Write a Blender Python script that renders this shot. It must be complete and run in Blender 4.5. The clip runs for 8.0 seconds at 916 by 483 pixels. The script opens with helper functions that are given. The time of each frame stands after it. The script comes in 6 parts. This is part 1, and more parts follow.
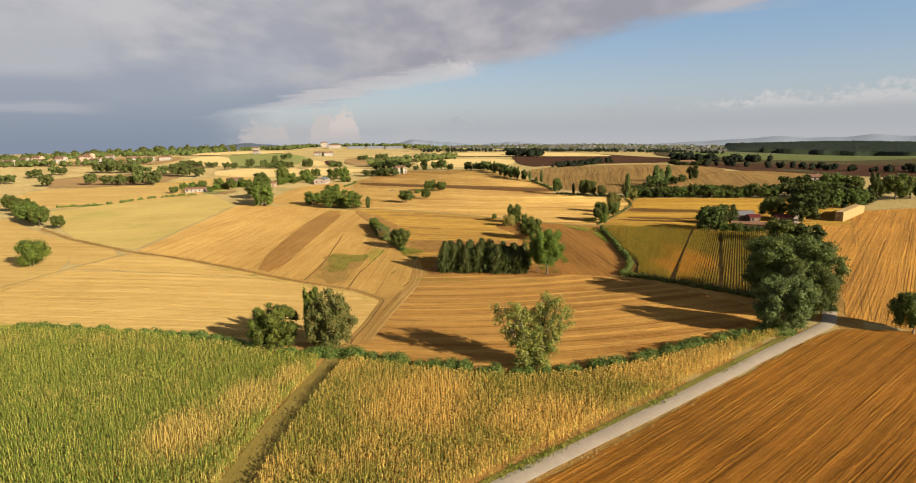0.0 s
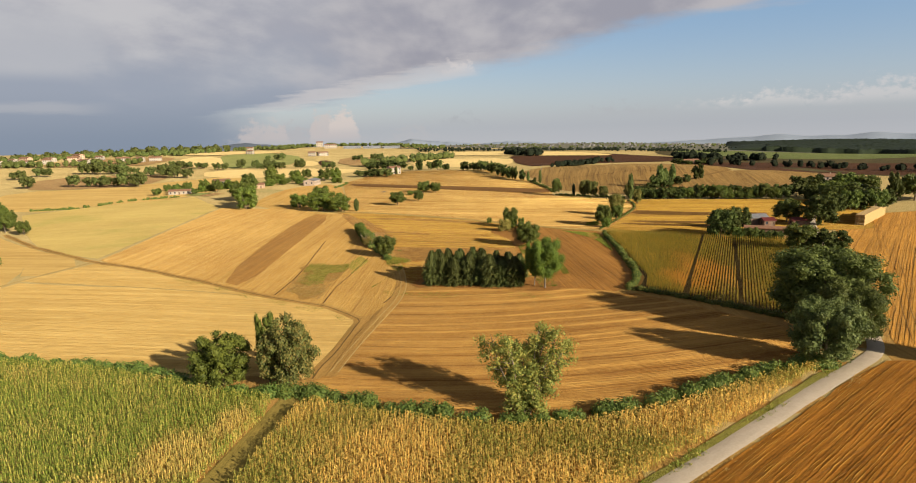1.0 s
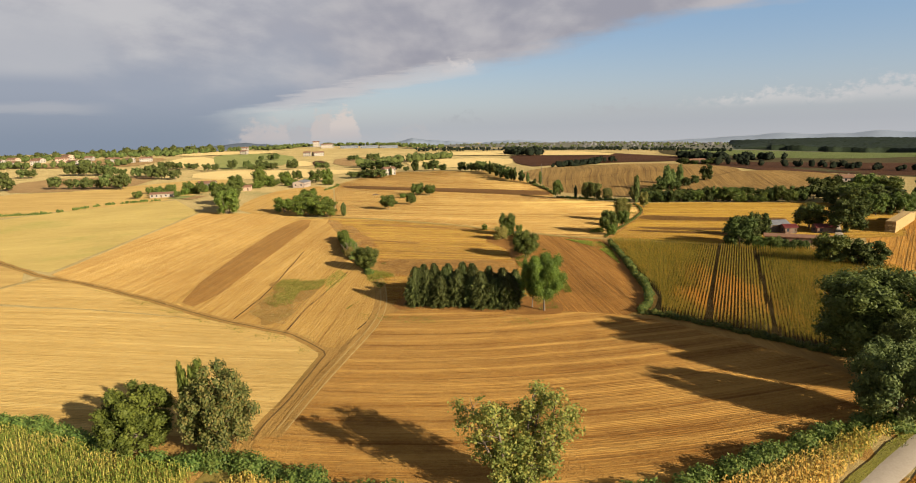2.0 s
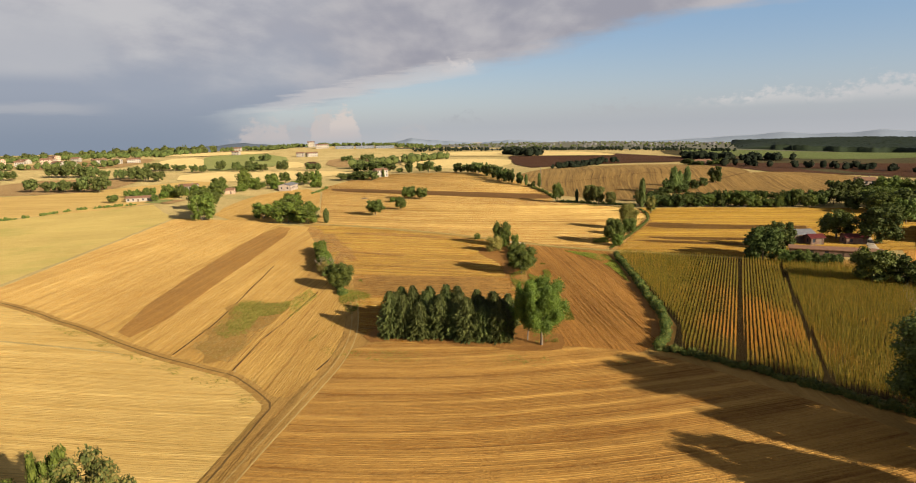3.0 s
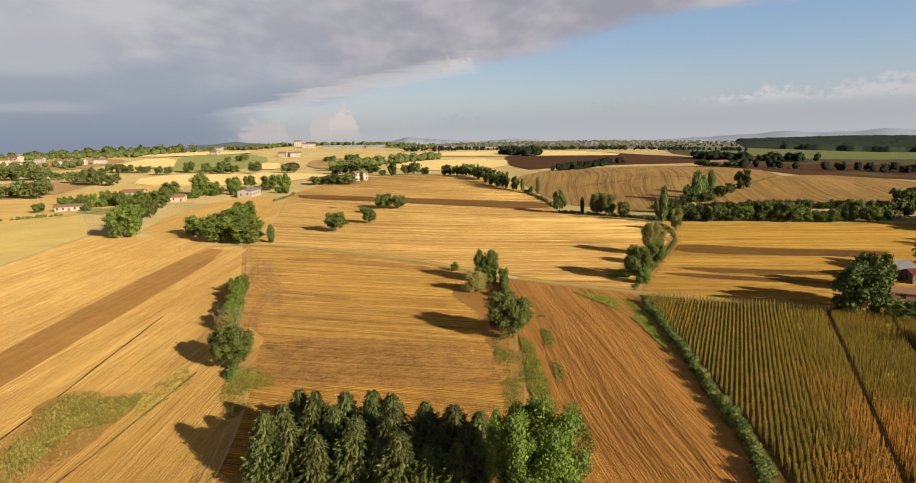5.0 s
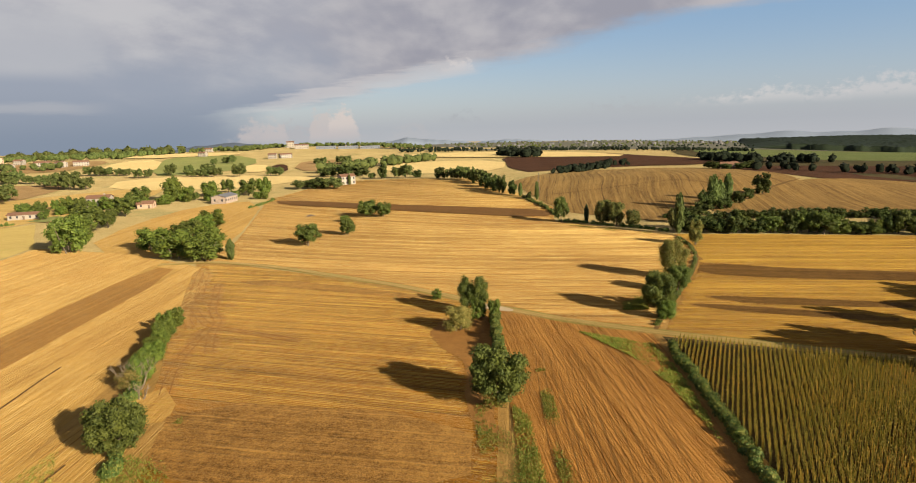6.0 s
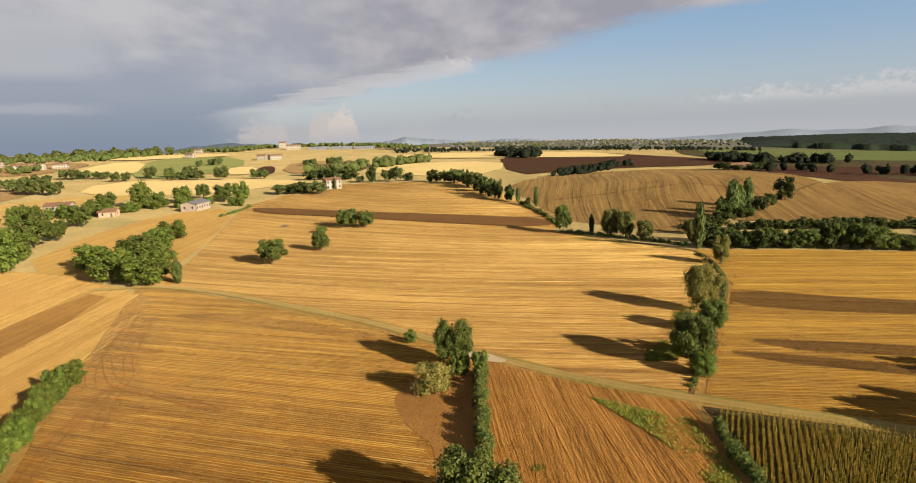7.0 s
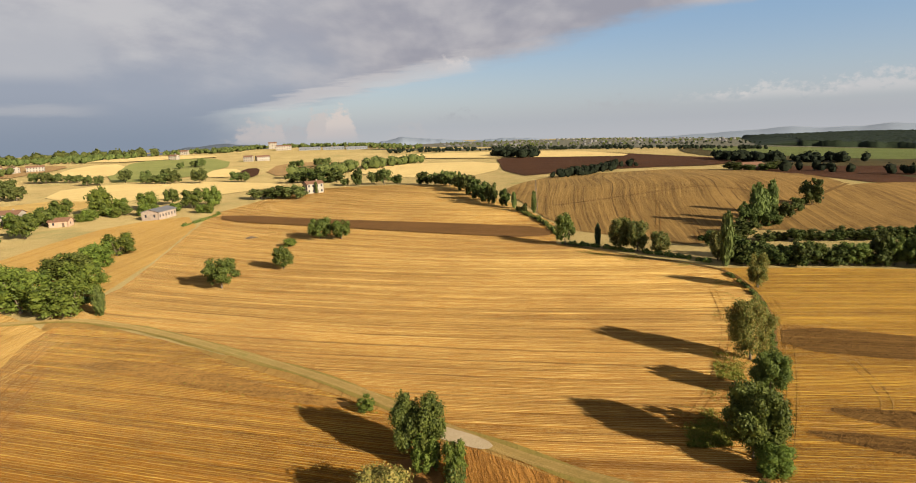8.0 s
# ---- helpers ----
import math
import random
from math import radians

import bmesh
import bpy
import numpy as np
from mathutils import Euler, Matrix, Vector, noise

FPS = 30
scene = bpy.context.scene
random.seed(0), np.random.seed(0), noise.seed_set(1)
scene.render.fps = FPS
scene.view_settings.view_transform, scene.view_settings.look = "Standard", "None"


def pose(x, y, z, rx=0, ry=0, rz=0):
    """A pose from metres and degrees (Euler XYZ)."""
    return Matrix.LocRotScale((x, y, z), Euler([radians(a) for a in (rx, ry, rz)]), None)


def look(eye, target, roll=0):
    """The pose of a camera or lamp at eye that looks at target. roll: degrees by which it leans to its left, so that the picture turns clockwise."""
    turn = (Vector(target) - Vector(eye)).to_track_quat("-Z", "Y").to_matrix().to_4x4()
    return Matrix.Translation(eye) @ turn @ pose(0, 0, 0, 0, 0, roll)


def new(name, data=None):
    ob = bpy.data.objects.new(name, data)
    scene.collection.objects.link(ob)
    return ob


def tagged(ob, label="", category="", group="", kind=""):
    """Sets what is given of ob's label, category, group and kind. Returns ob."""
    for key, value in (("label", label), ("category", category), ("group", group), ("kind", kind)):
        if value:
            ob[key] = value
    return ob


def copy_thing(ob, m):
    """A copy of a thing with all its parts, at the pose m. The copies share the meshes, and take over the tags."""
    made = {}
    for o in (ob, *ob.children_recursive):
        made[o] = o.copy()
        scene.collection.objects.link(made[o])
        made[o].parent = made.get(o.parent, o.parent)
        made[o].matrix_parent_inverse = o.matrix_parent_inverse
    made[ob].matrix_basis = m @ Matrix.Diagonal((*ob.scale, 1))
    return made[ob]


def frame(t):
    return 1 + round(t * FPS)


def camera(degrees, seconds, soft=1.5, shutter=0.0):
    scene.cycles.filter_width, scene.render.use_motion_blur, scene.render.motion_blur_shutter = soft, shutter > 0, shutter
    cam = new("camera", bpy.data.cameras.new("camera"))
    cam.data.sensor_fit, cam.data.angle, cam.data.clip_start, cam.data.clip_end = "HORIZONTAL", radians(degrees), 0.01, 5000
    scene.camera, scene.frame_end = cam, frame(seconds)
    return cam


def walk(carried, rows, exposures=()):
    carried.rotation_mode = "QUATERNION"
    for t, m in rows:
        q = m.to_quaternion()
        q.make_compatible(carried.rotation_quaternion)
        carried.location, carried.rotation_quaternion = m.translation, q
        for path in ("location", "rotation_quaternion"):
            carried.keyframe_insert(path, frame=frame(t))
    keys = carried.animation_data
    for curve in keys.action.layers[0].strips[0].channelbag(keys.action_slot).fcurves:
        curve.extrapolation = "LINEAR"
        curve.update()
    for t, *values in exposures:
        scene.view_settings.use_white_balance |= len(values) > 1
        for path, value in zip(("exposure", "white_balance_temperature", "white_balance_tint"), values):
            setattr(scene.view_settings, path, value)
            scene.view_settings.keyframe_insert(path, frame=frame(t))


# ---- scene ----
cam = camera(75.0, 8.0, 1.0)
PATH = [
    (0, (0.015, -0.04, 41.956), (0.009, 1.927, 41.589), -1.3),
    (0.5, (1.804, 9.707, 41.673), (1.799, 11.673, 41.306), -1.4),
    (1, (3.689, 20.349, 41.255), (3.683, 22.315, 40.886), -1.5),
    (1.5, (5.6, 31.793, 41.139), (5.591, 33.758, 40.768), -1.6),
    (3, (11.658, 68.471, 40.893), (11.648, 70.436, 40.521), -1.7),
    (3.5, (13.707, 82.418, 40.619), (13.697, 84.383, 40.245), -1.8),
    (4, (16.023, 97.9, 40.206), (16.016, 99.865, 39.831), -1.8),
    (4.5, (18.17, 113.786, 39.814), (18.163, 115.751, 39.438), -1.7),
    (6, (24.945, 161.598, 39.195), (24.938, 163.563, 38.82), -1.8),
    (6.5, (27.243, 177.219, 39.33), (27.237, 179.184, 38.954), -1.9),
    (7, (29.482, 192.991, 39.333), (29.475, 194.955, 38.956), -2.0),
    (7.5, (31.616, 208.788, 39.034), (31.61, 210.752, 38.656), -2.1),
    (8, (33.832, 225.035, 38.535), (33.83, 226.999, 38.156), -2.3),
]
walk(cam, [(t, look(eye, target, roll)) for t, eye, target, roll in PATH], [(0.0, 1.15), (8.0, 1.15)])

# ---- sky and sun ----
SUN_TO = Vector((0.75, -0.66, 0.0)).normalized()   # horizontal way to the sun
SUN_EL = radians(21.0)
sun_data = bpy.data.lights.new("sun", "SUN")
sun_data.energy, sun_data.angle, sun_data.color = 4.5, radians(0.6), (1.0, 0.86, 0.66)
sun = new("sun", sun_data)
way = Vector((SUN_TO.x * math.cos(SUN_EL), SUN_TO.y * math.cos(SUN_EL), math.sin(SUN_EL)))
sun.matrix_world = look((0, 0, 300), Vector((0, 0, 300)) - way)


class Nodes:
    """Short hand for building a node tree."""

    def __init__(self, tree):
        self.tree = tree
        self.tree.nodes.clear()

    def add(self, kind, **values):
        node = self.tree.nodes.new(kind)
        for key, value in values.items():
            if key in ("operation", "blend_type", "data_type", "sky_type", "sun_disc", "noise_dimensions", "wave_type", "bands_direction", "feature", "interpolation_type", "use_clamp", "vector_type"):
                setattr(node, key, value)
        return node

    def link(self, a, b):
        self.tree.links.new(a, b)

    def put(self, socket, value):
        if isinstance(value, bpy.types.NodeSocket):
            self.link(value, socket)
        else:
            socket.default_value = value

    def math(self, op, a, b=0.0, clamp=False):
        node = self.tree.nodes.new("ShaderNodeMath")
        node.operation, node.use_clamp = op, clamp
        self.put(node.inputs[0], a)
        self.put(node.inputs[1], b)
        return node.outputs[0]

    def step(self, value, low, high):
        node = self.tree.nodes.new("ShaderNodeMapRange")
        node.interpolation_type = "SMOOTHSTEP"
        self.put(node.inputs[0], value)
        self.put(node.inputs[1], low)
        self.put(node.inputs[2], high)
        return node.outputs[0]

    def mix(self, fac, a, b, blend="MIX"):
        node = self.tree.nodes.new("ShaderNodeMix")
        node.data_type, node.blend_type = "RGBA", blend
        self.put(node.inputs[0], fac)
        self.put(node.inputs[6], a if isinstance(a, bpy.types.NodeSocket) else (*a, 1))
        self.put(node.inputs[7], b if isinstance(b, bpy.types.NodeSocket) else (*b, 1))
        return node.outputs[2]

    def noise(self, vector, scale, detail=3.0, rough=0.55):
        node = self.tree.nodes.new("ShaderNodeTexNoise")
        self.put(node.inputs["Vector"], vector)
        self.put(node.inputs["Scale"], scale)
        self.put(node.inputs["Detail"], detail)
        self.put(node.inputs["Roughness"], rough)
        return node.outputs[0]

    def map(self, vector, scale=(1, 1, 1), turn=0.0, shift=(0, 0, 0)):
        node = self.tree.nodes.new("ShaderNodeMapping")
        self.put(node.inputs["Vector"], vector)
        node.inputs["Location"].default_value = shift
        node.inputs["Rotation"].default_value = (0, 0, radians(turn))
        node.inputs["Scale"].default_value = scale
        return node.outputs[0]

    def join(self, x, y, z):
        node = self.tree.nodes.new("ShaderNodeCombineXYZ")
        for socket, value in zip(node.inputs, (x, y, z)):
            self.put(socket, value)
        return node.outputs[0]


def build_sky():
    world = bpy.data.worlds.new("sky")
    scene.world = world
    world.use_nodes = True
    n = Nodes(world.node_tree)
    out = n.add("ShaderNodeOutputWorld")
    back = n.add("ShaderNodeBackground")
    n.link(back.outputs[0], out.inputs[0])
    sky = n.add("ShaderNodeTexSky", sky_type="NISHITA", sun_disc=False)
    sky.sun_elevation = SUN_EL
    sky.sun_rotation = math.atan2(SUN_TO.x, SUN_TO.y)
    sky.air_density, sky.dust_density, sky.altitude = 1.0, 1.5, 200
    coords = n.add("ShaderNodeTexCoord").outputs["Generated"]
    split = n.add("ShaderNodeSeparateXYZ")
    n.link(coords, split.inputs[0])
    x, y, z = split.outputs
    az = n.math("MULTIPLY", n.math("ARCTAN2", x, y), 57.2958)
    el = n.math("MULTIPLY", n.math("ARCSINE", z), 57.2958)
    flat = n.join(n.math("MULTIPLY", az, 0.035), n.math("MULTIPLY", el, 0.075), 0.0)
    rough = n.noise(flat, 2.2, 6.0, 0.55)
    fine = n.noise(n.join(n.math("MULTIPLY", az, 1.1), n.math("MULTIPLY", el, 1.5), 3.0), 1.0, 8.0, 0.6)
    wisp = n.noise(n.map(flat, (1.0, 3.5, 1.0), -11), 2.6, 5.0, 0.6)
    base = n.mix(1.0, sky.outputs[0], (0.085, 0.085, 0.085), "MULTIPLY")
    blue = n.mix(n.step(el, -1.5, 10.0), (0.192, 0.208, 0.238), (0.094, 0.153, 0.240))
    color = n.mix(0.75, base, blue)
    # cloud bank over the left and the top, with a slanting lower edge
    edge = n.math("SUBTRACT", el, n.math("ADD", n.math("MULTIPLY", az, 0.178), 5.4))
    ragged = n.math("ADD", edge, n.math("MULTIPLY", n.math("SUBTRACT", rough, 0.5), 4.0))
    ragged = n.math("ADD", ragged, n.math("MULTIPLY", n.math("SUBTRACT", wisp, 0.5), 2.4))
    bank = n.step(ragged, -0.9, 0.9)
    # mauve underside towards the edge, slate rain light low over the left, lit billows above
    soft = n.noise(flat, 4.5, 5.0, 0.6)
    puff = n.step(n.math("ADD", n.math("MULTIPLY", rough, 0.6), n.math("MULTIPLY", soft, 0.4)), 0.38, 0.64)
    edge_tone = n.mix(puff, (0.150, 0.147, 0.168), (0.222, 0.212, 0.220))
    high = n.mix(puff, (0.172, 0.172, 0.194), (0.246, 0.240, 0.246))
    low = n.mix(n.step(el, -0.8, 4.5), (0.104, 0.126, 0.163), (0.146, 0.161, 0.194))
    climb = n.math("ADD", el, n.math("MULTIPLY", n.math("SUBTRACT", rough, 0.5), 9.0))
    left = n.mix(n.step(climb, 3.2, 8.8), low, high)
    body = n.mix(n.step(n.math("ADD", az, n.math("MULTIPLY", n.math("SUBTRACT", soft, 0.5), 14.0)), -4.0, -17.0), edge_tone, left)
    # paler billows at the far left, and a thin pale bar under them
    shelf = n.math("ADD", n.math("MULTIPLY", n.math("SUBTRACT", soft, 0.5), 9.0), az)
    shelf = n.math("MULTIPLY", n.step(shelf, -27.5, -31.5), n.math("MULTIPLY", n.step(el, 4.2, 5.6), n.step(el, 11.0, 8.0)))
    body = n.mix(n.math("MULTIPLY", shelf, 0.75), body, (0.222, 0.222, 0.234))
    bar = n.math("ABSOLUTE", n.math("SUBTRACT", n.math("ADD", el, n.math("MULTIPLY", n.math("SUBTRACT", wisp, 0.5), 1.6)), 2.5))
    bar = n.math("MULTIPLY", n.step(bar, 0.55, 0.1), n.step(az, -28.0, -33.5))
    body = n.mix(n.math("MULTIPLY", bar, 0.5), body, (0.215, 0.215, 0.225))
    body = n.mix(n.step(el, 14.0, 40.0), body, (0.085, 0.085, 0.10))
    bank = n.math("MAXIMUM", bank, n.step(n.math("ADD", az, n.math("MULTIPLY", n.math("SUBTRACT", rough, 0.5), 10.0)), -15.0, -24.0))
    color = n.mix(n.math("MULTIPLY", bank, 0.96), color, body)
    # lit lower lip of the bank
    lip = n.math("SUBTRACT", el, n.math("ADD", n.math("MULTIPLY", az, 0.181), 5.55))
    lip = n.math("ADD", lip, n.math("MULTIPLY", n.math("SUBTRACT", n.noise(n.map(flat, (1.0, 4.5, 1.0), -10), 3.4, 6.0, 0.65), 0.5), 2.6))
    thick = n.math("ADD", 0.95, n.math("MULTIPLY", n.math("ADD", az, 8.0), 0.035))
    lip = n.step(n.math("DIVIDE", n.math("ABSOLUTE", lip), thick), 1.0, 0.3)
    lip = n.math("MULTIPLY", lip, n.math("MULTIPLY", n.step(az, -23.0, -13.0), n.step(az, 5.0, -1.0)))
    color = n.mix(n.math("MULTIPLY", lip, 0.62), color, (0.276, 0.262, 0.260))
    # heaped cloud by the hill and a smaller one beside it
    lump = n.math("MULTIPLY", n.math("SUBTRACT", fine, 0.5), 5.2)

    def heap(a, w, top, low, power):
        off = n.math("ABSOLUTE", n.math("DIVIDE", n.math("SUBTRACT", az, a), w))
        roof = n.math("SUBTRACT", top, n.math("MULTIPLY", n.math("POWER", off, power), top - low))
        shape = n.math("ADD", n.math("SUBTRACT", roof, el), lump)
        return n.math("MULTIPLY", n.math("MULTIPLY", n.step(shape, -0.3, 0.9), n.step(el, low - 0.6, low + 0.5)), n.step(off, 1.25, 0.8))

    for a, w, top, low, power, strength, tone in (
        (-14.6, 6.2, 0.75, -0.8, 2.5, 0.55, (0.215, 0.202, 0.205)),
        (-17.6, 2.3, 1.2, -0.7, 4.0, 0.55, (0.272, 0.240, 0.228)),
        (-11.4, 2.4, 1.9, -0.7, 6.0, 0.65, (0.280, 0.243, 0.226)),
        (-10.6, 1.4, 2.0, 0.2, 5.0, 0.5, (0.340, 0.292, 0.262)),
        (-4.2, 2.4, 0.5, -0.9, 2.0, 0.25, (0.24, 0.22, 0.21)),
        (0.4, 1.6, 6.3, 5.3, 2.0, 0.5, (0.320, 0.295, 0.285)),
        (22.0, 2.2, 1.9, 1.55, 2.0, 0.36, (0.29, 0.275, 0.27)),
        (24.4, 1.5, 2.1, 1.55, 2.0, 0.45, (0.32, 0.30, 0.29)),
        (27.6, 2.6, 2.6, 1.55, 2.2, 0.5, (0.32, 0.30, 0.29)),
        (31.2, 1.8, 2.2, 1.55, 2.0, 0.38, (0.30, 0.285, 0.28)),
        (35.0, 4.6, 2.9, 1.55, 2.5, 0.5, (0.31, 0.29, 0.285)),
        (0.5, 2.0, 1.25, 0.7, 2.0, 0.35, (0.155, 0.16, 0.175)),
        (15.0, 4.0, 1.9, 1.1, 2.0, 0.30, (0.19, 0.19, 0.20)),
    ):
        color = n.mix(n.math("MULTIPLY", heap(a, w, top, low, power), strength), color, tone)
    # haze along the skyline
    color = n.mix(n.math("MULTIPLY", n.step(el, 2.0, -2.0), n.math("MULTIPLY", n.step(az, -28.0, 0.0), 0.7)), color, (0.226, 0.229, 0.240))
    n.link(color, back.inputs[0])
    back.inputs[1].default_value = 1.0


build_sky()


# ---- materials ----
def new_material(name, roughness=0.85, specular=0.25):
    mat = bpy.data.materials.new(name)
    mat.use_nodes = True
    n = Nodes(mat.node_tree)
    out = n.add("ShaderNodeOutputMaterial")
    bsdf = n.add("ShaderNodeBsdfPrincipled")
    n.link(bsdf.outputs[0], out.inputs[0])
    bsdf.inputs["Roughness"].default_value = roughness
    bsdf.inputs["Specular IOR Level"].default_value = specular
    return mat, n, bsdf, out


def add_bump(n, bsdf, height, strength, distance):
    bump = n.add("ShaderNodeBump")
    bump.inputs["Strength"].default_value = strength
    bump.inputs["Distance"].default_value = distance
    n.put(bump.inputs["Height"], height)
    n.link(bump.outputs[0], bsdf.inputs["Normal"])


def crop_material(name, light, dark, turn, spacing=1.0, rows=0.5, patch=0.5, wide=5.0, third=None, bend=0.0, arc=None, grain_amount=0.85, relief=0.25, fuzz=0.15, nap=(1.0, 0.78, 0.36), windrow=0.0):
    """Stubble, tilled soil or straw: drill rows along turn degrees (or round the centre arc), machine swaths with their seams and straw, patches and grain."""
    mat, n, bsdf, _ = new_material(name, 0.95, 0.04)
    co = n.add("ShaderNodeTexCoord").outputs["Object"]
    split = n.add("ShaderNodeSeparateXYZ")
    if arc:
        n.link(n.map(co, shift=(-arc[0], -arc[1], 0)), split.inputs[0])
        x, y = split.outputs[0], split.outputs[1]
        across = n.math("SQRT", n.math("ADD", n.math("MULTIPLY", x, x), n.math("MULTIPLY", y, y)))
        along = x
    else:
        n.link(n.map(co, turn=-turn), split.inputs[0])
        along, across = split.outputs[0], split.outputs[1]
    if bend:
        big = n.noise(co, 0.006, 1.0)
        across = n.math("ADD", across, n.math("MULTIPLY", big, bend))
    across = n.math("ADD", across, n.math("MULTIPLY", n.noise(co, 0.09, 3.0, 0.6), 1.1))
    drift = n.noise(n.join(n.math("MULTIPLY", along, 0.006), n.math("DIVIDE", across, wide * 3.0), 5.0), 1.0, 2.0, 0.5)

    def band(scale, stretch, shift, detail=2.0):
        """Streaks drawn out along the rows."""
        return n.noise(n.join(n.math("MULTIPLY", along, stretch), n.math("DIVIDE", across, scale), shift), 1.0, detail, 0.6)

    def passes(width, shift):
        """Machine passes: a random tone for each, and how near its seam is (1 on it)."""
        p = n.math("ADD", n.math("DIVIDE", across, width), n.math("ADD", n.math("MULTIPLY", drift, 1.2), shift))
        white = n.add("ShaderNodeTexWhiteNoise", noise_dimensions="1D")
        n.put(white.inputs["W"], n.math("FLOOR", p))
        off = n.math("MULTIPLY", n.math("ABSOLUTE", n.math("SUBTRACT", n.math("FRACT", p), 0.5)), 2.0)
        return white.outputs["Value"], off

    tone, seam = passes(wide, 0.0)
    tone_b, seam_b = passes(wide * 0.37, 0.31)
    broken = n.step(band(wide * 0.5, 0.035, 2.0, 3.0), 0.36, 0.62)
    dark_seam = n.math("MULTIPLY", n.math("MULTIPLY", n.step(seam, 0.80, 0.97), n.step(tone, 0.15, 0.75)), broken)
    straw = n.math("MULTIPLY", n.math("MULTIPLY", n.step(seam, 0.30, 0.06), n.step(tone, 0.75, 0.2)), n.step(band(wide, 0.05, 7.0, 3.0), 0.40, 0.62))
    fine_seam = n.math("MULTIPLY", n.step(seam_b, 0.70, 0.95), n.math("MULTIPLY", tone_b, n.step(band(wide, 0.03, 11.0), 0.42, 0.60)))
    drill = n.step(band(spacing, 0.02, 0.0, 4.0), 0.36, 0.64)
    streak = n.step(band(wide * 0.45, 0.010, 9.0, 4.0), 0.28, 0.72)
    broad = n.step(band(wide * 2.2, 0.006, 13.0, 2.0), 0.34, 0.66)
    spots = n.step(n.noise(co, 0.022, 5.0, 0.62), 0.32, 0.68)
    clods = n.noise(co, 0.3, 4.0, 0.7)
    grain = n.math("ADD", n.math("MULTIPLY", n.step(n.noise(co, 1.3, 4.0, 0.75), 0.32, 0.68), 0.5), n.math("MULTIPLY", n.step(n.noise(n.map(co, shift=(9, 4, 2)), 4.0, 2.0, 0.6), 0.35, 0.65), 0.5))
    value = 0.54
    for amount, centre, term in (
        (rows * 0.24, 0.5, drill), (rows * 0.44, 0.5, streak), (rows * 0.30, 0.5, broad), (rows * 0.26, 0.5, tone),
        (-rows * 0.85, 0.12, dark_seam), (-rows * 0.50, 0.1, fine_seam), (rows * 0.75, 0.1, straw),
        (patch * 0.50, 0.5, spots), (grain_amount * 0.55, 0.5, grain), (grain_amount * 0.9, 0.5, clods),
    ):
        value = n.math("ADD", value, n.math("MULTIPLY", n.math("SUBTRACT", term, centre), amount))
    if windrow:
        # broad straw windrows left by every pass
        lane = n.math("MULTIPLY", n.step(seam, 0.52, 0.14), n.step(band(wide, 0.03, 17.0, 3.0), 0.26, 0.52))
        value = n.math("ADD", value, n.math("MULTIPLY", n.math("SUBTRACT", lane, 0.35), windrow))
    value = n.math("ADD", value, 0.0, True)
    color = n.mix(value, dark, light)
    if third:
        other = n.noise(n.map(co, (1, 1, 1), 0, (31, 17, 0)), 0.022, 5.0, 0.65)
        other = n.math("ADD", other, n.math("MULTIPLY", n.math("SUBTRACT", streak, 0.5), 0.10))
        color = n.mix(n.math("MULTIPLY", n.step(other, 0.50, 0.72), 0.7), color, third)
    n.link(color, bsdf.inputs["Base Color"])
    # the nap of cut straw: pale stalk tops seen at a low angle
    bsdf.inputs["Sheen Weight"].default_value = fuzz
    bsdf.inputs["Sheen Roughness"].default_value = 0.30
    bsdf.inputs["Sheen Tint"].default_value = (*nap, 1.0)
    height = n.math("ADD", n.math("MULTIPLY", n.math("ADD", drill, n.math("SUBTRACT", straw, dark_seam)), min(0.6, rows)), grain)
    if relief:
        add_bump(n, bsdf, height, 0.6, relief)
    return mat


def leaf_material(name, dark, light, warm=None, lucent=0.25, gloss=0.2):
    mat, n, bsdf, out = new_material(name, 0.6, gloss)
    island = n.add("ShaderNodeNewGeometry").outputs["Random Per Island"]
    each = n.add("ShaderNodeObjectInfo").outputs["Random"]
    co = n.add("ShaderNodeTexCoord").outputs["Object"]
    tuft = n.noise(co, 0.55, 3.0)
    value = n.math("ADD", n.math("MULTIPLY", island, 0.45), n.math("MULTIPLY", n.step(tuft, 0.3, 0.7), 0.55), True)
    color = n.mix(value, dark, light)
    if warm:
        color = n.mix(n.math("MULTIPLY", n.step(n.math("ADD", n.math("MULTIPLY", island, 0.6), n.math("MULTIPLY", tuft, 0.6)), 0.5, 0.95), 0.8), color, warm)
    shift = n.add("ShaderNodeHueSaturation")
    n.put(shift.inputs["Hue"], n.math("ADD", 0.485, n.math("MULTIPLY", each, 0.03)))
    n.put(shift.inputs["Value"], n.math("ADD", 0.8, n.math("MULTIPLY", each, 0.4)))
    n.link(color, shift.inputs["Color"])
    n.link(shift.outputs[0], bsdf.inputs["Base Color"])
    glow = n.add("ShaderNodeBsdfTranslucent")
    n.link(shift.outputs[0], glow.inputs[0])
    both = n.add("ShaderNodeMixShader")
    both.inputs[0].default_value = lucent
    n.link(bsdf.outputs[0], both.inputs[1])
    n.link(glow.outputs[0], both.inputs[2])
    n.link(both.outputs[0], out.inputs[0])
    return mat


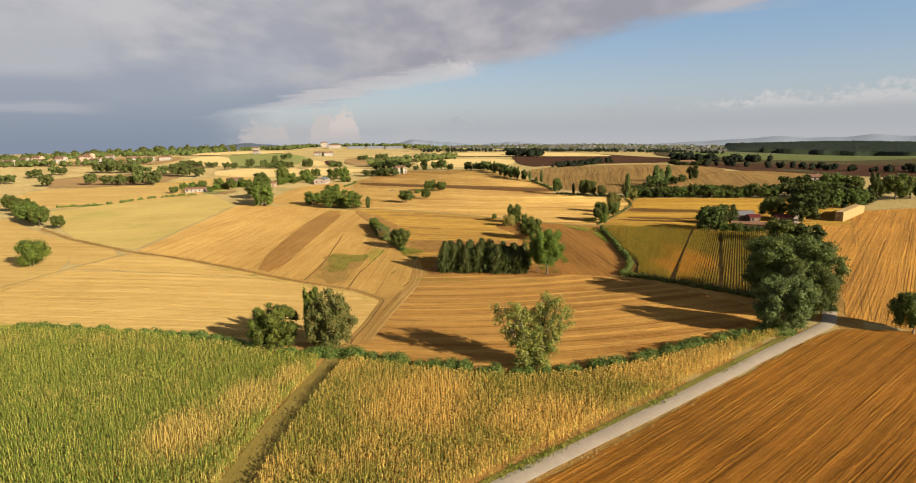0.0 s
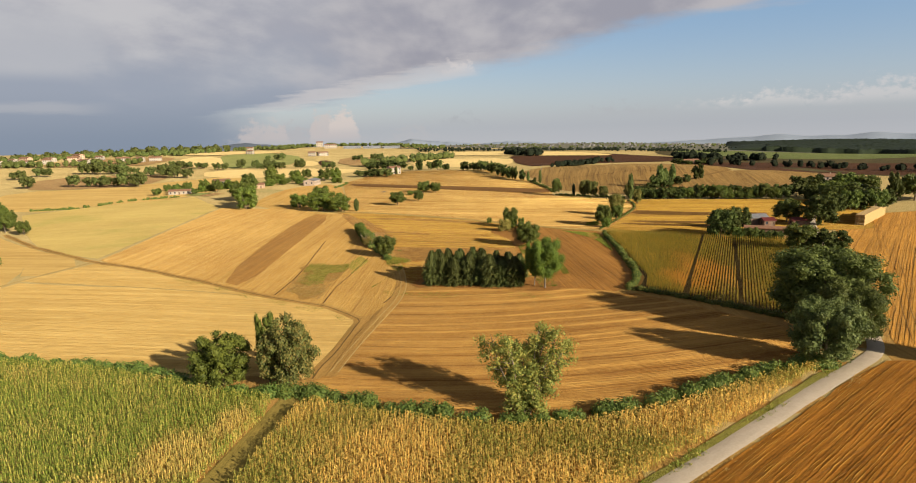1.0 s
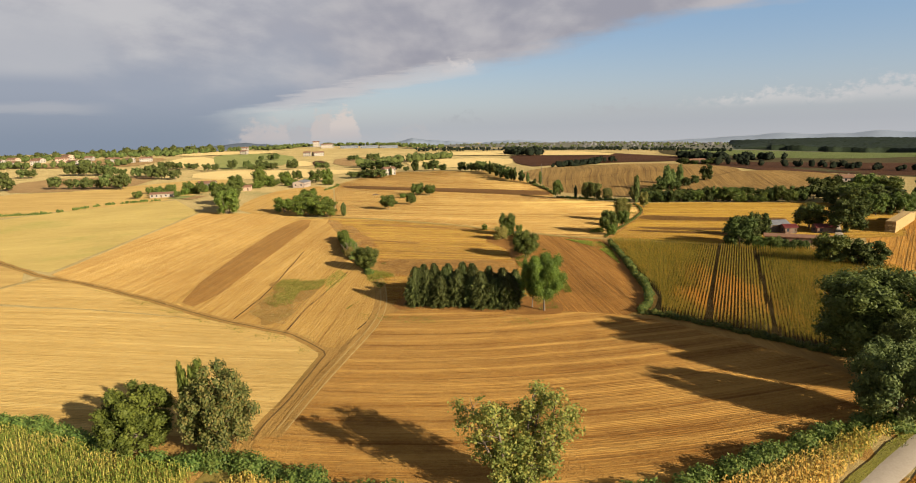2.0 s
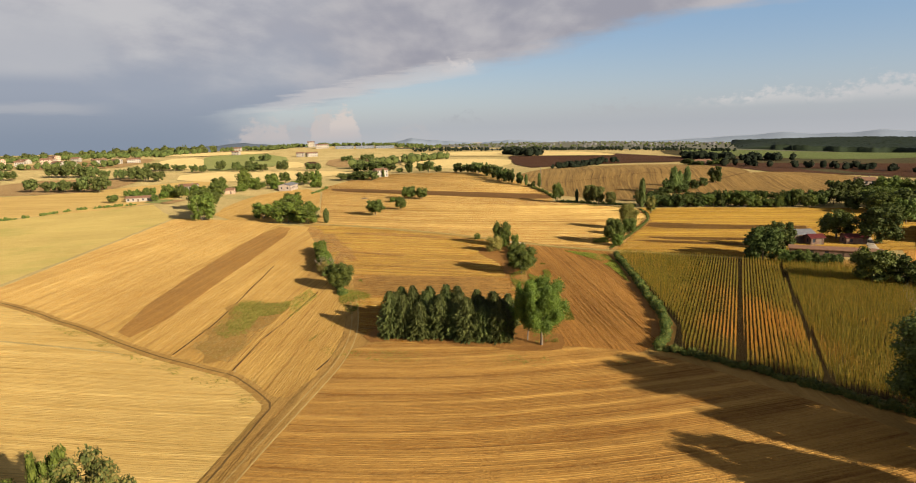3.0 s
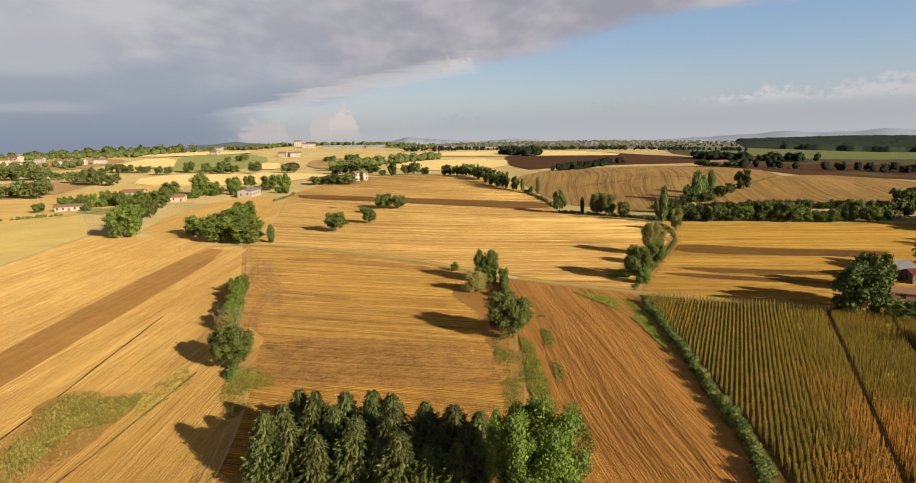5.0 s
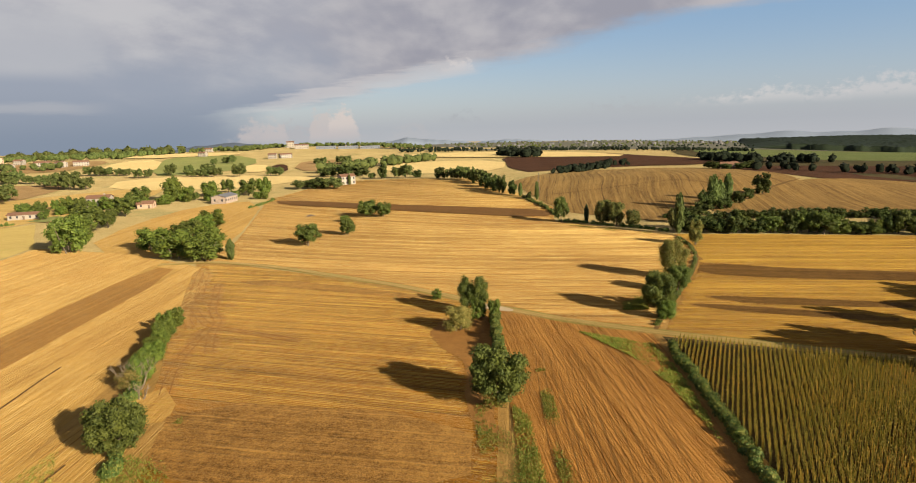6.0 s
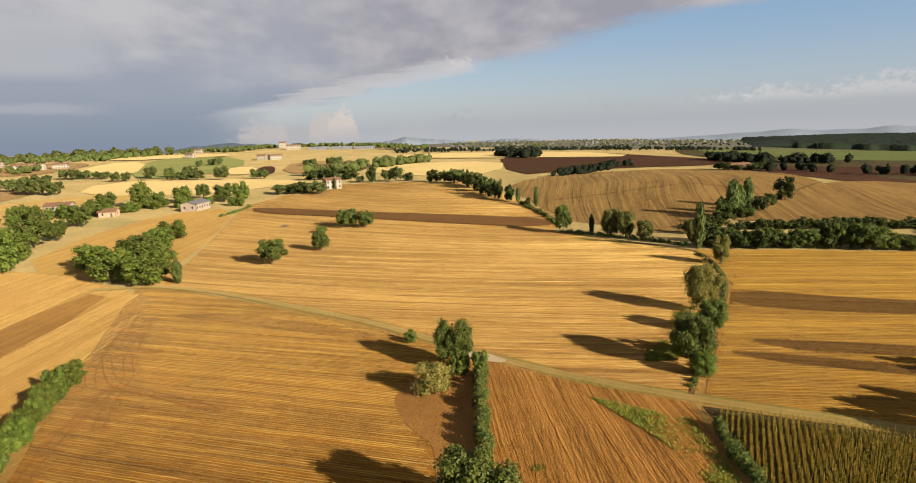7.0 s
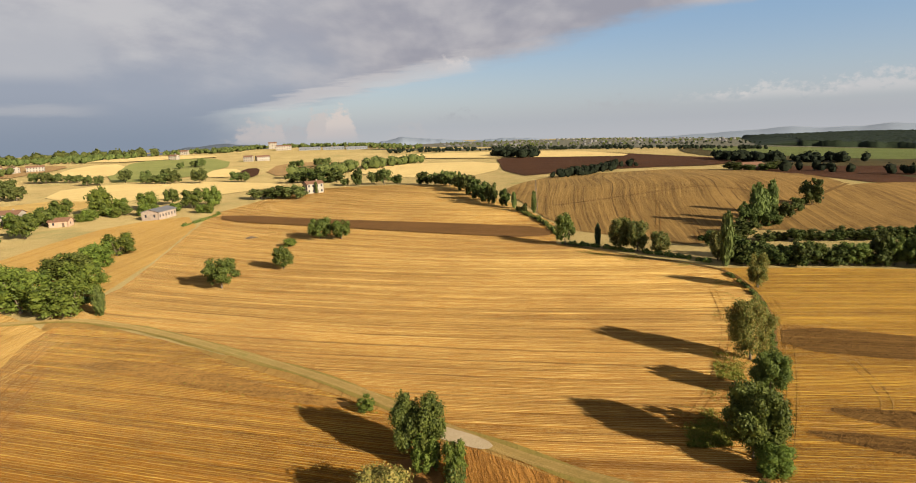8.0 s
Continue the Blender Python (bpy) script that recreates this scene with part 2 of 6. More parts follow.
def plain_material(name, color, other, scale=0.6, roughness=0.8, bump=0.2, stretch=(1, 1, 1)):
    """Walls, bark, tiles: two tones in stains and grain, with light relief."""
    mat, n, bsdf, _ = new_material(name, roughness, 0.3)
    co = n.map(n.add("ShaderNodeTexCoord").outputs["Object"], stretch)
    stain, grain = n.noise(co, scale, 4.0, 0.6), n.noise(co, scale * 9, 3.0, 0.6)
    value = n.math("ADD", n.math("MULTIPLY", n.step(stain, 0.3, 0.7), 0.65), n.math("MULTIPLY", grain, 0.35))
    n.link(n.mix(value, color, other), bsdf.inputs["Base Color"])
    add_bump(n, bsdf, grain, bump, 0.05)
    return mat


def corn_material(name, green, deep, yellow, spots, turn_yellow=0.5, low=0.45, high=0.62, dry=(0.42, 0.20, 0.06), lucent=0.25):
    """Maize: green to ripe yellow in patches; spots are (x, y, radius along x, radius along y) of ripe places."""
    mat, n, bsdf, out = new_material(name, 0.65, 0.25)
    island = n.add("ShaderNodeNewGeometry").outputs["Random Per Island"]
    co = n.add("ShaderNodeTexCoord").outputs["Object"]
    split = n.add("ShaderNodeSeparateXYZ")
    n.link(co, split.inputs[0])
    patch = n.noise(n.map(co, (1, 1, 0.0)), 0.05, 5.0, 0.65)
    value = n.math("MULTIPLY", n.step(patch, low, high), turn_yellow)
    for x, y, rx, ry in spots:
        dx = n.math("DIVIDE", n.math("SUBTRACT", split.outputs[0], x), rx)
        dy = n.math("DIVIDE", n.math("SUBTRACT", split.outputs[1], y), ry)
        far = n.math("SQRT", n.math("ADD", n.math("MULTIPLY", dx, dx), n.math("MULTIPLY", dy, dy)))
        far = n.math("ADD", far, n.math("MULTIPLY", n.math("SUBTRACT", patch, 0.5), 1.6))
        value = n.math("MAXIMUM", value, n.math("MULTIPLY", n.step(far, 1.35, 0.35), 0.85))
    value = n.math("ADD", value, n.math("MULTIPLY", n.math("SUBTRACT", island, 0.5), 0.95), True)
    leaf = n.mix(island, deep, green)
    ripe = n.mix(n.math("MULTIPLY", island, 0.5), yellow, dry)
    color = n.mix(value, leaf, ripe)
    n.link(color, bsdf.inputs["Base Color"])
    glow = n.add("ShaderNodeBsdfTranslucent")
    n.link(color, glow.inputs[0])
    both = n.add("ShaderNodeMixShader")
    both.inputs[0].default_value = lucent
    n.link(bsdf.outputs[0], both.inputs[1])
    n.link(glow.outputs[0], both.inputs[2])
    n.link(both.outputs[0], out.inputs[0])
    return mat


M_GROUND = crop_material("dry_land", (0.40, 0.30, 0.125), (0.23, 0.170, 0.062), 20, 5, 0.2, 0.9, 30, (0.150, 0.154, 0.055), fuzz=0.2)
M_VERGE = crop_material("grass_verge", (0.200, 0.182, 0.033), (0.075, 0.082, 0.013), 0, 2, 0.2, 0.8)
# maize soil, darkened in colour for the shade between the rows
M_CORNSOIL = crop_material("row_shade_soil", (0.039, 0.022, 0.007), (0.020, 0.013, 0.003), 0, 1, 0.2, 0.8)
M_ROAD = crop_material("lane_gravel", (0.42, 0.355, 0.275), (0.30, 0.25, 0.185), 38, 0.9, 0.1, 0.5, 3.4, relief=0.03, fuzz=0.0)
M_TRACK = crop_material("field_track_surface", (0.36, 0.235, 0.075), (0.19, 0.135, 0.038), 85, 1.0, 0.05, 0.8, 2.0, (0.17, 0.16, 0.035), relief=0.08, fuzz=0.2)
M_DITCH = crop_material("ditch_soil", (0.210, 0.125, 0.042), (0.105, 0.062, 0.021), 0, 1, 0.1, 0.8, fuzz=0.0)

L_OAK = leaf_material("oak_leaves", (0.039, 0.062, 0.013), (0.155, 0.184, 0.034))
L_POPLAR = leaf_material("poplar_leaves", (0.10, 0.125, 0.026), (0.29, 0.31, 0.075), (0.33, 0.26, 0.06), 0.35)
L_WILLOW = leaf_material("willow_leaves", (0.055, 0.070, 0.018), (0.165, 0.180, 0.046), (0.22, 0.165, 0.046))
L_BUSH = leaf_material("bush_leaves", (0.048, 0.076, 0.013), (0.178, 0.218, 0.034))
L_OLIVE = leaf_material("dry_bush_leaves", (0.09, 0.085, 0.018), (0.26, 0.22, 0.06), (0.30, 0.20, 0.06))
L_SPRUCE = leaf_material("spruce_needles", (0.024, 0.036, 0.009), (0.150, 0.165, 0.044), None, 0.12)
L_PINE = leaf_material("pine_needles", (0.042, 0.068, 0.010), (0.155, 0.21, 0.028), None, 0.15)
L_SHRUB = leaf_material("young_poplar_leaves", (0.04, 0.058, 0.016), (0.15, 0.17, 0.05), None, 0.2)
L_CYPRESS = leaf_material("cypress_leaves", (0.012, 0.028, 0.012), (0.04, 0.06, 0.025), None, 0.1)
# far wood leaves, near black because cloud shade is put into their colour
L_WOOD = leaf_material("cloud_dark_wood_leaves", (0.010, 0.015, 0.010), (0.028, 0.035, 0.019), None, 0.05, 0.02)
# oak leaves with the cloud shade over farm and hill put into the colour
L_DARK = leaf_material("cloud_darkened_oak_leaves", (0.024, 0.036, 0.010), (0.095, 0.115, 0.028), None, 0.2, 0.1)
L_VERGE = leaf_material("verge_leaves", (0.055, 0.105, 0.020), (0.165, 0.265, 0.055), (0.20, 0.24, 0.05))
# oak leaves of the far trees, lightened in colour for distance haze
L_HAZED = leaf_material("haze_lightened_leaves", (0.050, 0.070, 0.020), (0.160, 0.180, 0.050), None, 0.25, 0.1)
L_HEDGE = leaf_material("hedge_leaves", (0.04, 0.07, 0.014), (0.14, 0.19, 0.04), (0.22, 0.20, 0.04))
BARK = plain_material("bark", (0.10, 0.075, 0.05), (0.22, 0.17, 0.12), 0.9, 0.9, 0.5, (1, 1, 0.2))

# ---- lie of the land ----
HILLS = [(180, 570, 100, 80, 8.0), (-60, 640, 190, 90, 3.0), (75, 455, 60, 45, -2.5), (-25, 190, 45, 45, -1.5),
         (-520, 1050, 330, 260, 11.0), (-260, 1330, 320, 170, 13.0), (75, 120, 45, 40, 2.2), (-160, 520, 90, 70, 1.5), (640, 950, 330, 330, -6.0), (900, 3100, 1700, 650, 34.0), (700, 1750, 700, 450, -12.0),
         (1000, 1220, 420, 330, -24.0), (1450, 2050, 520, 330, 22.0)]


def ground_z(x, y):
    """Height of the land; takes numbers or arrays."""
    x, y = np.asarray(x, float), np.asarray(y, float)
    z = np.full(np.broadcast(x, y).shape, -4.5)
    for a, b, c, d, h in HILLS:
        z = z + h * np.exp(-(((x - a) / c) ** 2) - ((y - b) / d) ** 2)
    s = np.clip((y - 500) / 400, 0, 1)
    z = z + 3.5 * s * s * (3 - 2 * s)
    s = np.clip((np.hypot(x, y) - 1150) / 2600, 0, 1)
    return z - (75 + 60 * np.clip(x / 2500, 0, 1)) * s * s * (3 - 2 * s)


def gz(x, y):
    return float(ground_z(x, y))


def mesh_object(name, verts, faces, mat, parent=None, smooth=False):
    """A mesh object from arrays of vertices and of equal-sided faces."""
    verts, faces = np.asarray(verts, np.float32), np.asarray(faces, np.int32)
    me = bpy.data.meshes.new(name)
    me.vertices.add(len(verts))
    me.vertices.foreach_set("co", verts.ravel())
    k = faces.shape[1]
    me.loops.add(faces.size)
    me.loops.foreach_set("vertex_index", faces.ravel())
    me.polygons.add(len(faces))
    me.polygons.foreach_set("loop_start", np.arange(0, faces.size, k, dtype=np.int32))
    me.polygons.foreach_set("loop_total", np.full(len(faces), k, np.int32))
    if smooth:
        me.polygons.foreach_set("use_smooth", np.ones(len(faces), bool))
    me.update(calc_edges=True)
    me.validate()
    me.materials.append(mat)
    ob = new(name, me)
    ob.parent = parent
    return ob


def part(name, bm, mat, parent=None, label=""):
    me = bpy.data.meshes.new(name)
    bm.to_mesh(me)
    bm.free()
    me.materials.append(mat)
    ob = new(name, me)
    ob.parent = parent
    return tagged(ob, label)


def build_ground():
    def spread(low, high, fine, reach):
        mid = np.arange(low, high + 1, fine)
        out, gap = [], fine
        while (high + sum(out)) < reach:
            gap *= 1.09
            out.append(gap)
        up = high + np.cumsum(out)
        return mid, up

    mid, up = spread(-360, 360, 8, 6500)
    xs = np.r_[-up[::-1], mid, up]
    mid, up = spread(-200, 760, 8, 6500)
    back = -200 - np.cumsum(8 * 1.25 ** np.arange(1, 22))
    ys = np.r_[back[::-1], mid, up]
    gx, gy = np.meshgrid(xs, ys)
    verts = np.c_[gx.ravel(), gy.ravel(), ground_z(gx, gy).ravel()]
    a = (np.arange(len(ys) - 1)[:, None] * len(xs) + np.arange(len(xs) - 1)).ravel()
    faces = np.c_[a, a + 1, a + 1 + len(xs), a + len(xs)]
    ob = mesh_object("ground", verts, faces, M_GROUND, None, True)
    tagged(ob, "rolling dry farmland reaching to a hazy skyline", "ground", kind="structure")


def inside(px, py, poly):
    """Which of the points lie within the polygon."""
    hit = np.zeros(len(px), bool)
    for (x1, y1), (x2, y2) in zip(poly, poly[1:] + poly[:1]):
        cross = ((y1 > py) != (y2 > py)) & (px < (x2 - x1) * (py - y1) / ((y2 - y1) or 1e-9) + x1)
        hit ^= cross
    return hit


def rounded(poly, times=2, closed=True):
    """Chaikin corner cutting."""
    pts = [Vector(p) for p in poly]
    for _ in range(times):
        made = [] if closed else [pts[0]]
        for a, b in zip(pts, pts[1:] + ([pts[0]] if closed else [])):
            made += [a.lerp(b, 0.25), a.lerp(b, 0.75)]
        if not closed:
            made.append(pts[-1])
        pts = made
    return [tuple(p) for p in pts]


def field(name, poly, mat, label, category="field", layer=1, cell=12.0, smooth=1, wobble=0.5, stalks=None, bare=()):
    """A piece of land laid on the ground: the outline, cut to the lie of the land."""
    poly = rounded(poly, smooth)
    fine = []
    for (x1, y1), (x2, y2) in zip(poly, poly[1:] + poly[:1]):
        steps = max(1, int(math.hypot(x2 - x1, y2 - y1) / (cell * 0.4)))
        for i in range(steps):
            x, y = x1 + (x2 - x1) * i / steps, y1 + (y2 - y1) * i / steps
            off = noise.noise_vector((x * 0.13, y * 0.13, 1.7)) * wobble
            fine.append((x + off.x, y + off.y))
    bm = bmesh.new()
    bm.faces.new([bm.verts.new((x, y, 0)) for x, y in fine])
    xs, ys = [p[0] for p in fine], [p[1] for p in fine]
    for axis, lo, hi in ((0, min(xs), max(xs)), (1, min(ys), max(ys))):
        at = math.floor(lo / cell + 1) * cell
        while at < hi:
            place, normal = [0, 0, 0], [0, 0, 0]
            place[axis], normal[axis] = at, 1
            bmesh.ops.bisect_plane(bm, geom=bm.verts[:] + bm.edges[:] + bm.faces[:], plane_co=place, plane_no=normal)
            at += cell
    bmesh.ops.triangulate(bm, faces=bm.faces[:])
    bm.normal_update()
    for v in bm.verts:
        far = max(0.0, v.co.y - 350) / 350
        v.co.z = gz(v.co.x, v.co.y) + layer * (0.05 + 0.40 * far)
    if sum(f.normal.z for f in bm.faces) < 0:
        bmesh.ops.reverse_faces(bm, faces=bm.faces[:])
    ob = part(name, bm, mat)
    for p in ob.data.polygons:
        p.use_smooth = True
    if stalks:
        stubble(fine, layer, *stalks, bare=bare)
    return tagged(ob, label, category, kind="structure")


def stubble(poly, layer, mat, turn, label, spacing=0.55, tall=0.072, bare=()):
    """Drill rows of cut straw, each a low standing ridge, along turn degrees or round a centre (x, y). bare: outlines, or lines (x1, y1, x2, y2, half width), left out."""
    rng = np.random.default_rng(len(poly))
    p = np.array(poly)
    step = 1.7
    if isinstance(turn, tuple):
        d = p - turn
        r = np.hypot(*d.T)
        mid = math.atan2(*(p.mean(0) - turn)[::-1])
        a = (np.arctan2(d[:, 1], d[:, 0]) - mid + math.pi) % (2 * math.pi) - math.pi + mid
        us, ws = np.arange(a.min(), a.max(), step / r.mean()), np.arange(r.min(), r.max(), spacing)
    else:
        c, s = math.cos(radians(turn)), math.sin(radians(turn))
        u, w = p @ (c, s), p @ (-s, c)
        us, ws = np.arange(u.min(), u.max() + step, step), np.arange(w.min(), w.max(), spacing)
    ws = ws + rng.normal(0, spacing * 0.12, len(ws))
    gu, gw = np.meshgrid(us, ws)
    gw = gw + rng.normal(0, 0.03, gw.shape)
    if isinstance(turn, tuple):
        x, y = turn[0] + gw * np.cos(gu), turn[1] + gw * np.sin(gu)
    else:
        x, y = gu * c - gw * s, gu * s + gw * c
    rows, cols = x.shape
    x, y = x.ravel(), y.ravel()
    keep = inside(x, y, poly)
    for out in bare:
        if isinstance(out[0], tuple):
            keep &= ~inside(x, y, list(out))
        else:
            x1, y1, x2, y2, half = out
            dx, dy = x2 - x1, y2 - y1
            k = np.clip(((x - x1) * dx + (y - y1) * dy) / (dx * dx + dy * dy), 0, 1)
            keep &= np.hypot(x - x1 - k * dx, y - y1 - k * dy) > half
    z = ground_z(x, y) + layer * (0.05 + 0.40 * np.maximum(0.0, y - 350) / 350)
    # each row swells and thins out along its way
    coarse = rng.random((rows, cols // 9 + 3)) ** 1.3
    at = np.arange(cols) / 9
    k = at.astype(int)
    along = coarse[:, k] * (1 - (at - k)) + coarse[:, k + 1] * (at - k)
    high = tall * (0.5 + 0.95 * along.ravel()) * np.repeat(rng.uniform(0.72, 1.2, rows), cols) * rng.uniform(0.75, 1.2, rows * cols)
    low = np.stack([x, y, z - 0.02], 1)
    top = np.stack([x + rng.normal(0, 0.03, rows * cols), y + rng.normal(0, 0.03, rows * cols), z + high], 1)
    at = np.arange(rows * cols).reshape(rows, cols)[:, :-1].ravel()
    at = at[keep[at] & keep[at + 1]]
    n = rows * cols
    ob = mesh_object("stubble", np.concatenate([low, top]), np.stack([at, at + 1, at + 1 + n, at + n], 1), mat)
    return tagged(ob, label, "stubble", kind="stuff")


def strip(name, line, width, mat, label, category, layer=3, drop=0.0, smooth=2):
    """A road, track or ditch along a line; drop lowers (or lifts) its middle."""
    pts = rounded(line, smooth, False)
    fine = []
    for a, b in zip(pts, pts[1:]):
        steps = max(1, int((Vector(b) - Vector(a)).length / 4))
        fine += [Vector(a).lerp(Vector(b), i / steps) for i in range(steps)]
    fine.append(Vector(pts[-1]))
    verts, faces, ranks = [], [], (-1, -0.8, -0.35, 0, 0.35, 0.8, 1)
    for i, p in enumerate(fine):
        way = (fine[min(i + 1, len(fine) - 1)] - fine[max(i - 1, 0)]).normalized()
        side = Vector((way.y, -way.x))
        wide = width * 0.5 * (1 + 0.12 * noise.noise((p.x * 0.2, p.y * 0.2, 4.0)))
        for s in ranks:
            q = p + side * wide * s
            far = max(0.0, q.y - 350) / 350
            verts.append((q.x, q.y, gz(q.x, q.y) + layer * (0.05 + 0.40 * far) + (drop * (1 - abs(s)) if abs(s) < 1 else -0.04)))
    k = len(ranks)
    for i in range(len(fine) - 1):
        for j in range(k - 1):
            a = i * k + j
            faces.append((a, a + k, a + k + 1, a + 1))
    ob = mesh_object(name, verts, [f[::-1] for f in faces], mat, None, True)
    return tagged(ob, label, category, kind="structure")


def wander(line, amount, seed):
    """The same line with many more points, strayed a little to either side."""
    out = []
    for (x1, y1), (x2, y2) in zip(line, line[1:]):
        steps = max(1, int(math.hypot(x2 - x1, y2 - y1) / 5))
        for i in range(steps):
            x, y = x1 + (x2 - x1) * i / steps, y1 + (y2 - y1) * i / steps
            off = noise.noise_vector((x * 0.09, y * 0.09, seed)) * amount
            out.append((x + off.x, y + off.y))
    return out + [line[-1]]


build_ground()

# fields
M_CREAM = crop_material("cream_stubble", (0.590, 0.397, 0.131), (0.409, 0.254, 0.070), -8, 0.8, 0.8, 0.5, 6, None, 0, grain_amount=0.75, fuzz=0.05)
M_ROUND = crop_material("brown_stubble", (0.423, 0.231, 0.057), (0.188, 0.079, 0.016), -4, 0.7, 0.8, 0.5, 6.4, None, 0, (14, 330), grain_amount=0.8, fuzz=0.1, windrow=0.24)
M_DIAG = crop_material("striped_stubble", (0.469, 0.276, 0.066), (0.268, 0.134, 0.027), 88, 0.6, 0.65, 0.6, 5.0, (0.341, 0.177, 0.038), grain_amount=0.7, fuzz=0.15)
M_TILL = crop_material("tilled_strip", (0.346, 0.168, 0.037), (0.187, 0.082, 0.017), 88, 1.2, 0.5, 0.6, 3.0, fuzz=0.1)
M_PALE = crop_material("pale_straw", (0.54, 0.40, 0.125), (0.38, 0.275, 0.075), 10, 2.5, 0.3, 0.8, 12, (0.32, 0.29, 0.065), fuzz=0.1)
M_MID = crop_material("golden_stubble", (0.297, 0.120, 0.009), (0.096, 0.034, 0.003), -16, 0.7, 0.9, 0.5, 4.5, (0.106, 0.038, 0.003), 0, fuzz=0.25)
M_TRAM = crop_material("rutted_stubble", (0.396, 0.181, 0.039), (0.163, 0.066, 0.012), 94, 0.6, 0.9, 0.3, 2.2, None, 0, grain_amount=0.7, fuzz=0.1)
M_CENTRAL = crop_material("bright_stubble", (0.377, 0.180, 0.029), (0.136, 0.049, 0.004), -17, 0.6, 1.1, 0.4, 6.5, (0.178, 0.063, 0.008), 0, (125, 811), grain_amount=0.65, fuzz=0.28)
M_RIGHT = crop_material("amber_stubble", (0.282, 0.128, 0.015), (0.110, 0.044, 0.005), -8, 0.8, 0.8, 0.4, 6.0, None, 0, fuzz=0.2)
# tan stubble, lowered in tone for the cloud shade on the hill
M_HILL = crop_material("cloud_darkened_hill_stubble", (0.270, 0.158, 0.048), (0.085, 0.042, 0.012), 78, 1.0, 1.0, 0.4, 5.0, None, 30, grain_amount=0.6, fuzz=0.1)
M_LANEFIELD = crop_material("lane_stubble", (0.540, 0.255, 0.041), (0.239, 0.105, 0.016), 52, 0.8, 0.9, 0.4, 4.5, fuzz=0.15)
M_PLOUGH = crop_material("turned_soil", (0.190, 0.101, 0.036), (0.120, 0.062, 0.023), -14, 0.8, 0.5, 0.6, 2.5, fuzz=0.0)
M_BAND = crop_material("tilled_band_soil", (0.211, 0.116, 0.033), (0.081, 0.041, 0.014), -14, 0.5, 0.7, 0.5, 1.2, fuzz=0.0)
# cloud shade over the far right land is painted as this dark tone
M_DARKLAND = crop_material("cloud_dark_land", (0.10, 0.08, 0.035), (0.055, 0.045, 0.022), 25, 4, 0.2, 0.9, 40, (0.045, 0.052, 0.025), fuzz=0.0)
# greyed colours hold the haze that lies over the far plain
M_PLAIN = crop_material("hazy_plain_fields", (0.19, 0.175, 0.125), (0.10, 0.105, 0.085), 15, 12, 0.4, 0.9, 90, (0.08, 0.09, 0.07), fuzz=0.0)
M_MARGIN = crop_material("field_margin", (0.399, 0.234, 0.066), (0.221, 0.119, 0.031), 85, 1.2, 0.6, 0.8, 2.4, (0.230, 0.170, 0.044), fuzz=0.05)
M_ROADSIDE = crop_material("roadside_stubble", (0.314, 0.130, 0.018), (0.125, 0.047, 0.005), 38, 0.55, 1.0, 0.5, 2.4, (0.086, 0.039, 0.008), grain_amount=0.65, fuzz=0.05)
# far stubble paled in its colour for the haze before it
M_FARSTUB = crop_material("haze_paled_far_stubble", (0.620, 0.470, 0.200), (0.470, 0.335, 0.130), 30, 3.0, 0.4, 0.6, 14, fuzz=0.2)
# brown ploughed soil, made darker still to carry cloud shade
M_FARSOIL = crop_material("cloud_darkened_plough_soil", (0.090, 0.043, 0.023), (0.052, 0.027, 0.015), 10, 1.5, 0.5, 0.6, 6, fuzz=0.0)
M_REDSOIL = crop_material("bare_soil", (0.300, 0.178, 0.076), (0.200, 0.115, 0.048), 10, 1.5, 0.5, 0.6, 6, fuzz=0.1)
M_MEADOW = crop_material("green_meadow", (0.26, 0.28, 0.085), (0.15, 0.18, 0.055), 10, 3, 0.3, 0.8, 10, fuzz=0.05)
# shaded copy of the green meadow, cloud shade in its colour
M_SHADEMEADOW = crop_material("cloud_shaded_meadow", (0.13, 0.160, 0.052), (0.08, 0.105, 0.034), 10, 3, 0.3, 0.8, 10, fuzz=0.03)
M_STRIP = crop_material("grey_brown_stubble", (0.370, 0.190, 0.045), (0.110, 0.047, 0.010), -12, 0.7, 0.5, 0.8, 2.2, grain_amount=1.5, fuzz=0.1)
M_SAND = crop_material("sandy_gravel", (0.50, 0.40, 0.26), (0.36, 0.27, 0.15), 0, 1, 0.1, 0.8, 3.0, relief=0.05, fuzz=0.0)
M_BARE = crop_material("bare_red_soil", (0.33, 0.165, 0.046), (0.19, 0.088, 0.025), 20, 1, 0.2, 0.8, 3.0, fuzz=0.0)
M_GREENWEED = crop_material("green_weed_ground", (0.36, 0.205, 0.052), (0.19, 0.105, 0.026), 60, 1, 0.3, 0.9, 3, (0.19, 0.17, 0.032), fuzz=0.05)
M_GRASSY = crop_material("grassy_track", (0.29, 0.215, 0.055), (0.15, 0.12, 0.028), 85, 0.8, 0.4, 0.8, 1.6, (0.34, 0.22, 0.07), relief=0.08, fuzz=0.05)

# standing stalks, in the same rows and passes as the ground that they stand on
S_CREAM = crop_material("cream_stalks", (0.439, 0.328, 0.132), (0.331, 0.228, 0.076), -8, 0.8, 0.8, 0.5, 6, None, 0, grain_amount=0.5, relief=0, fuzz=0)
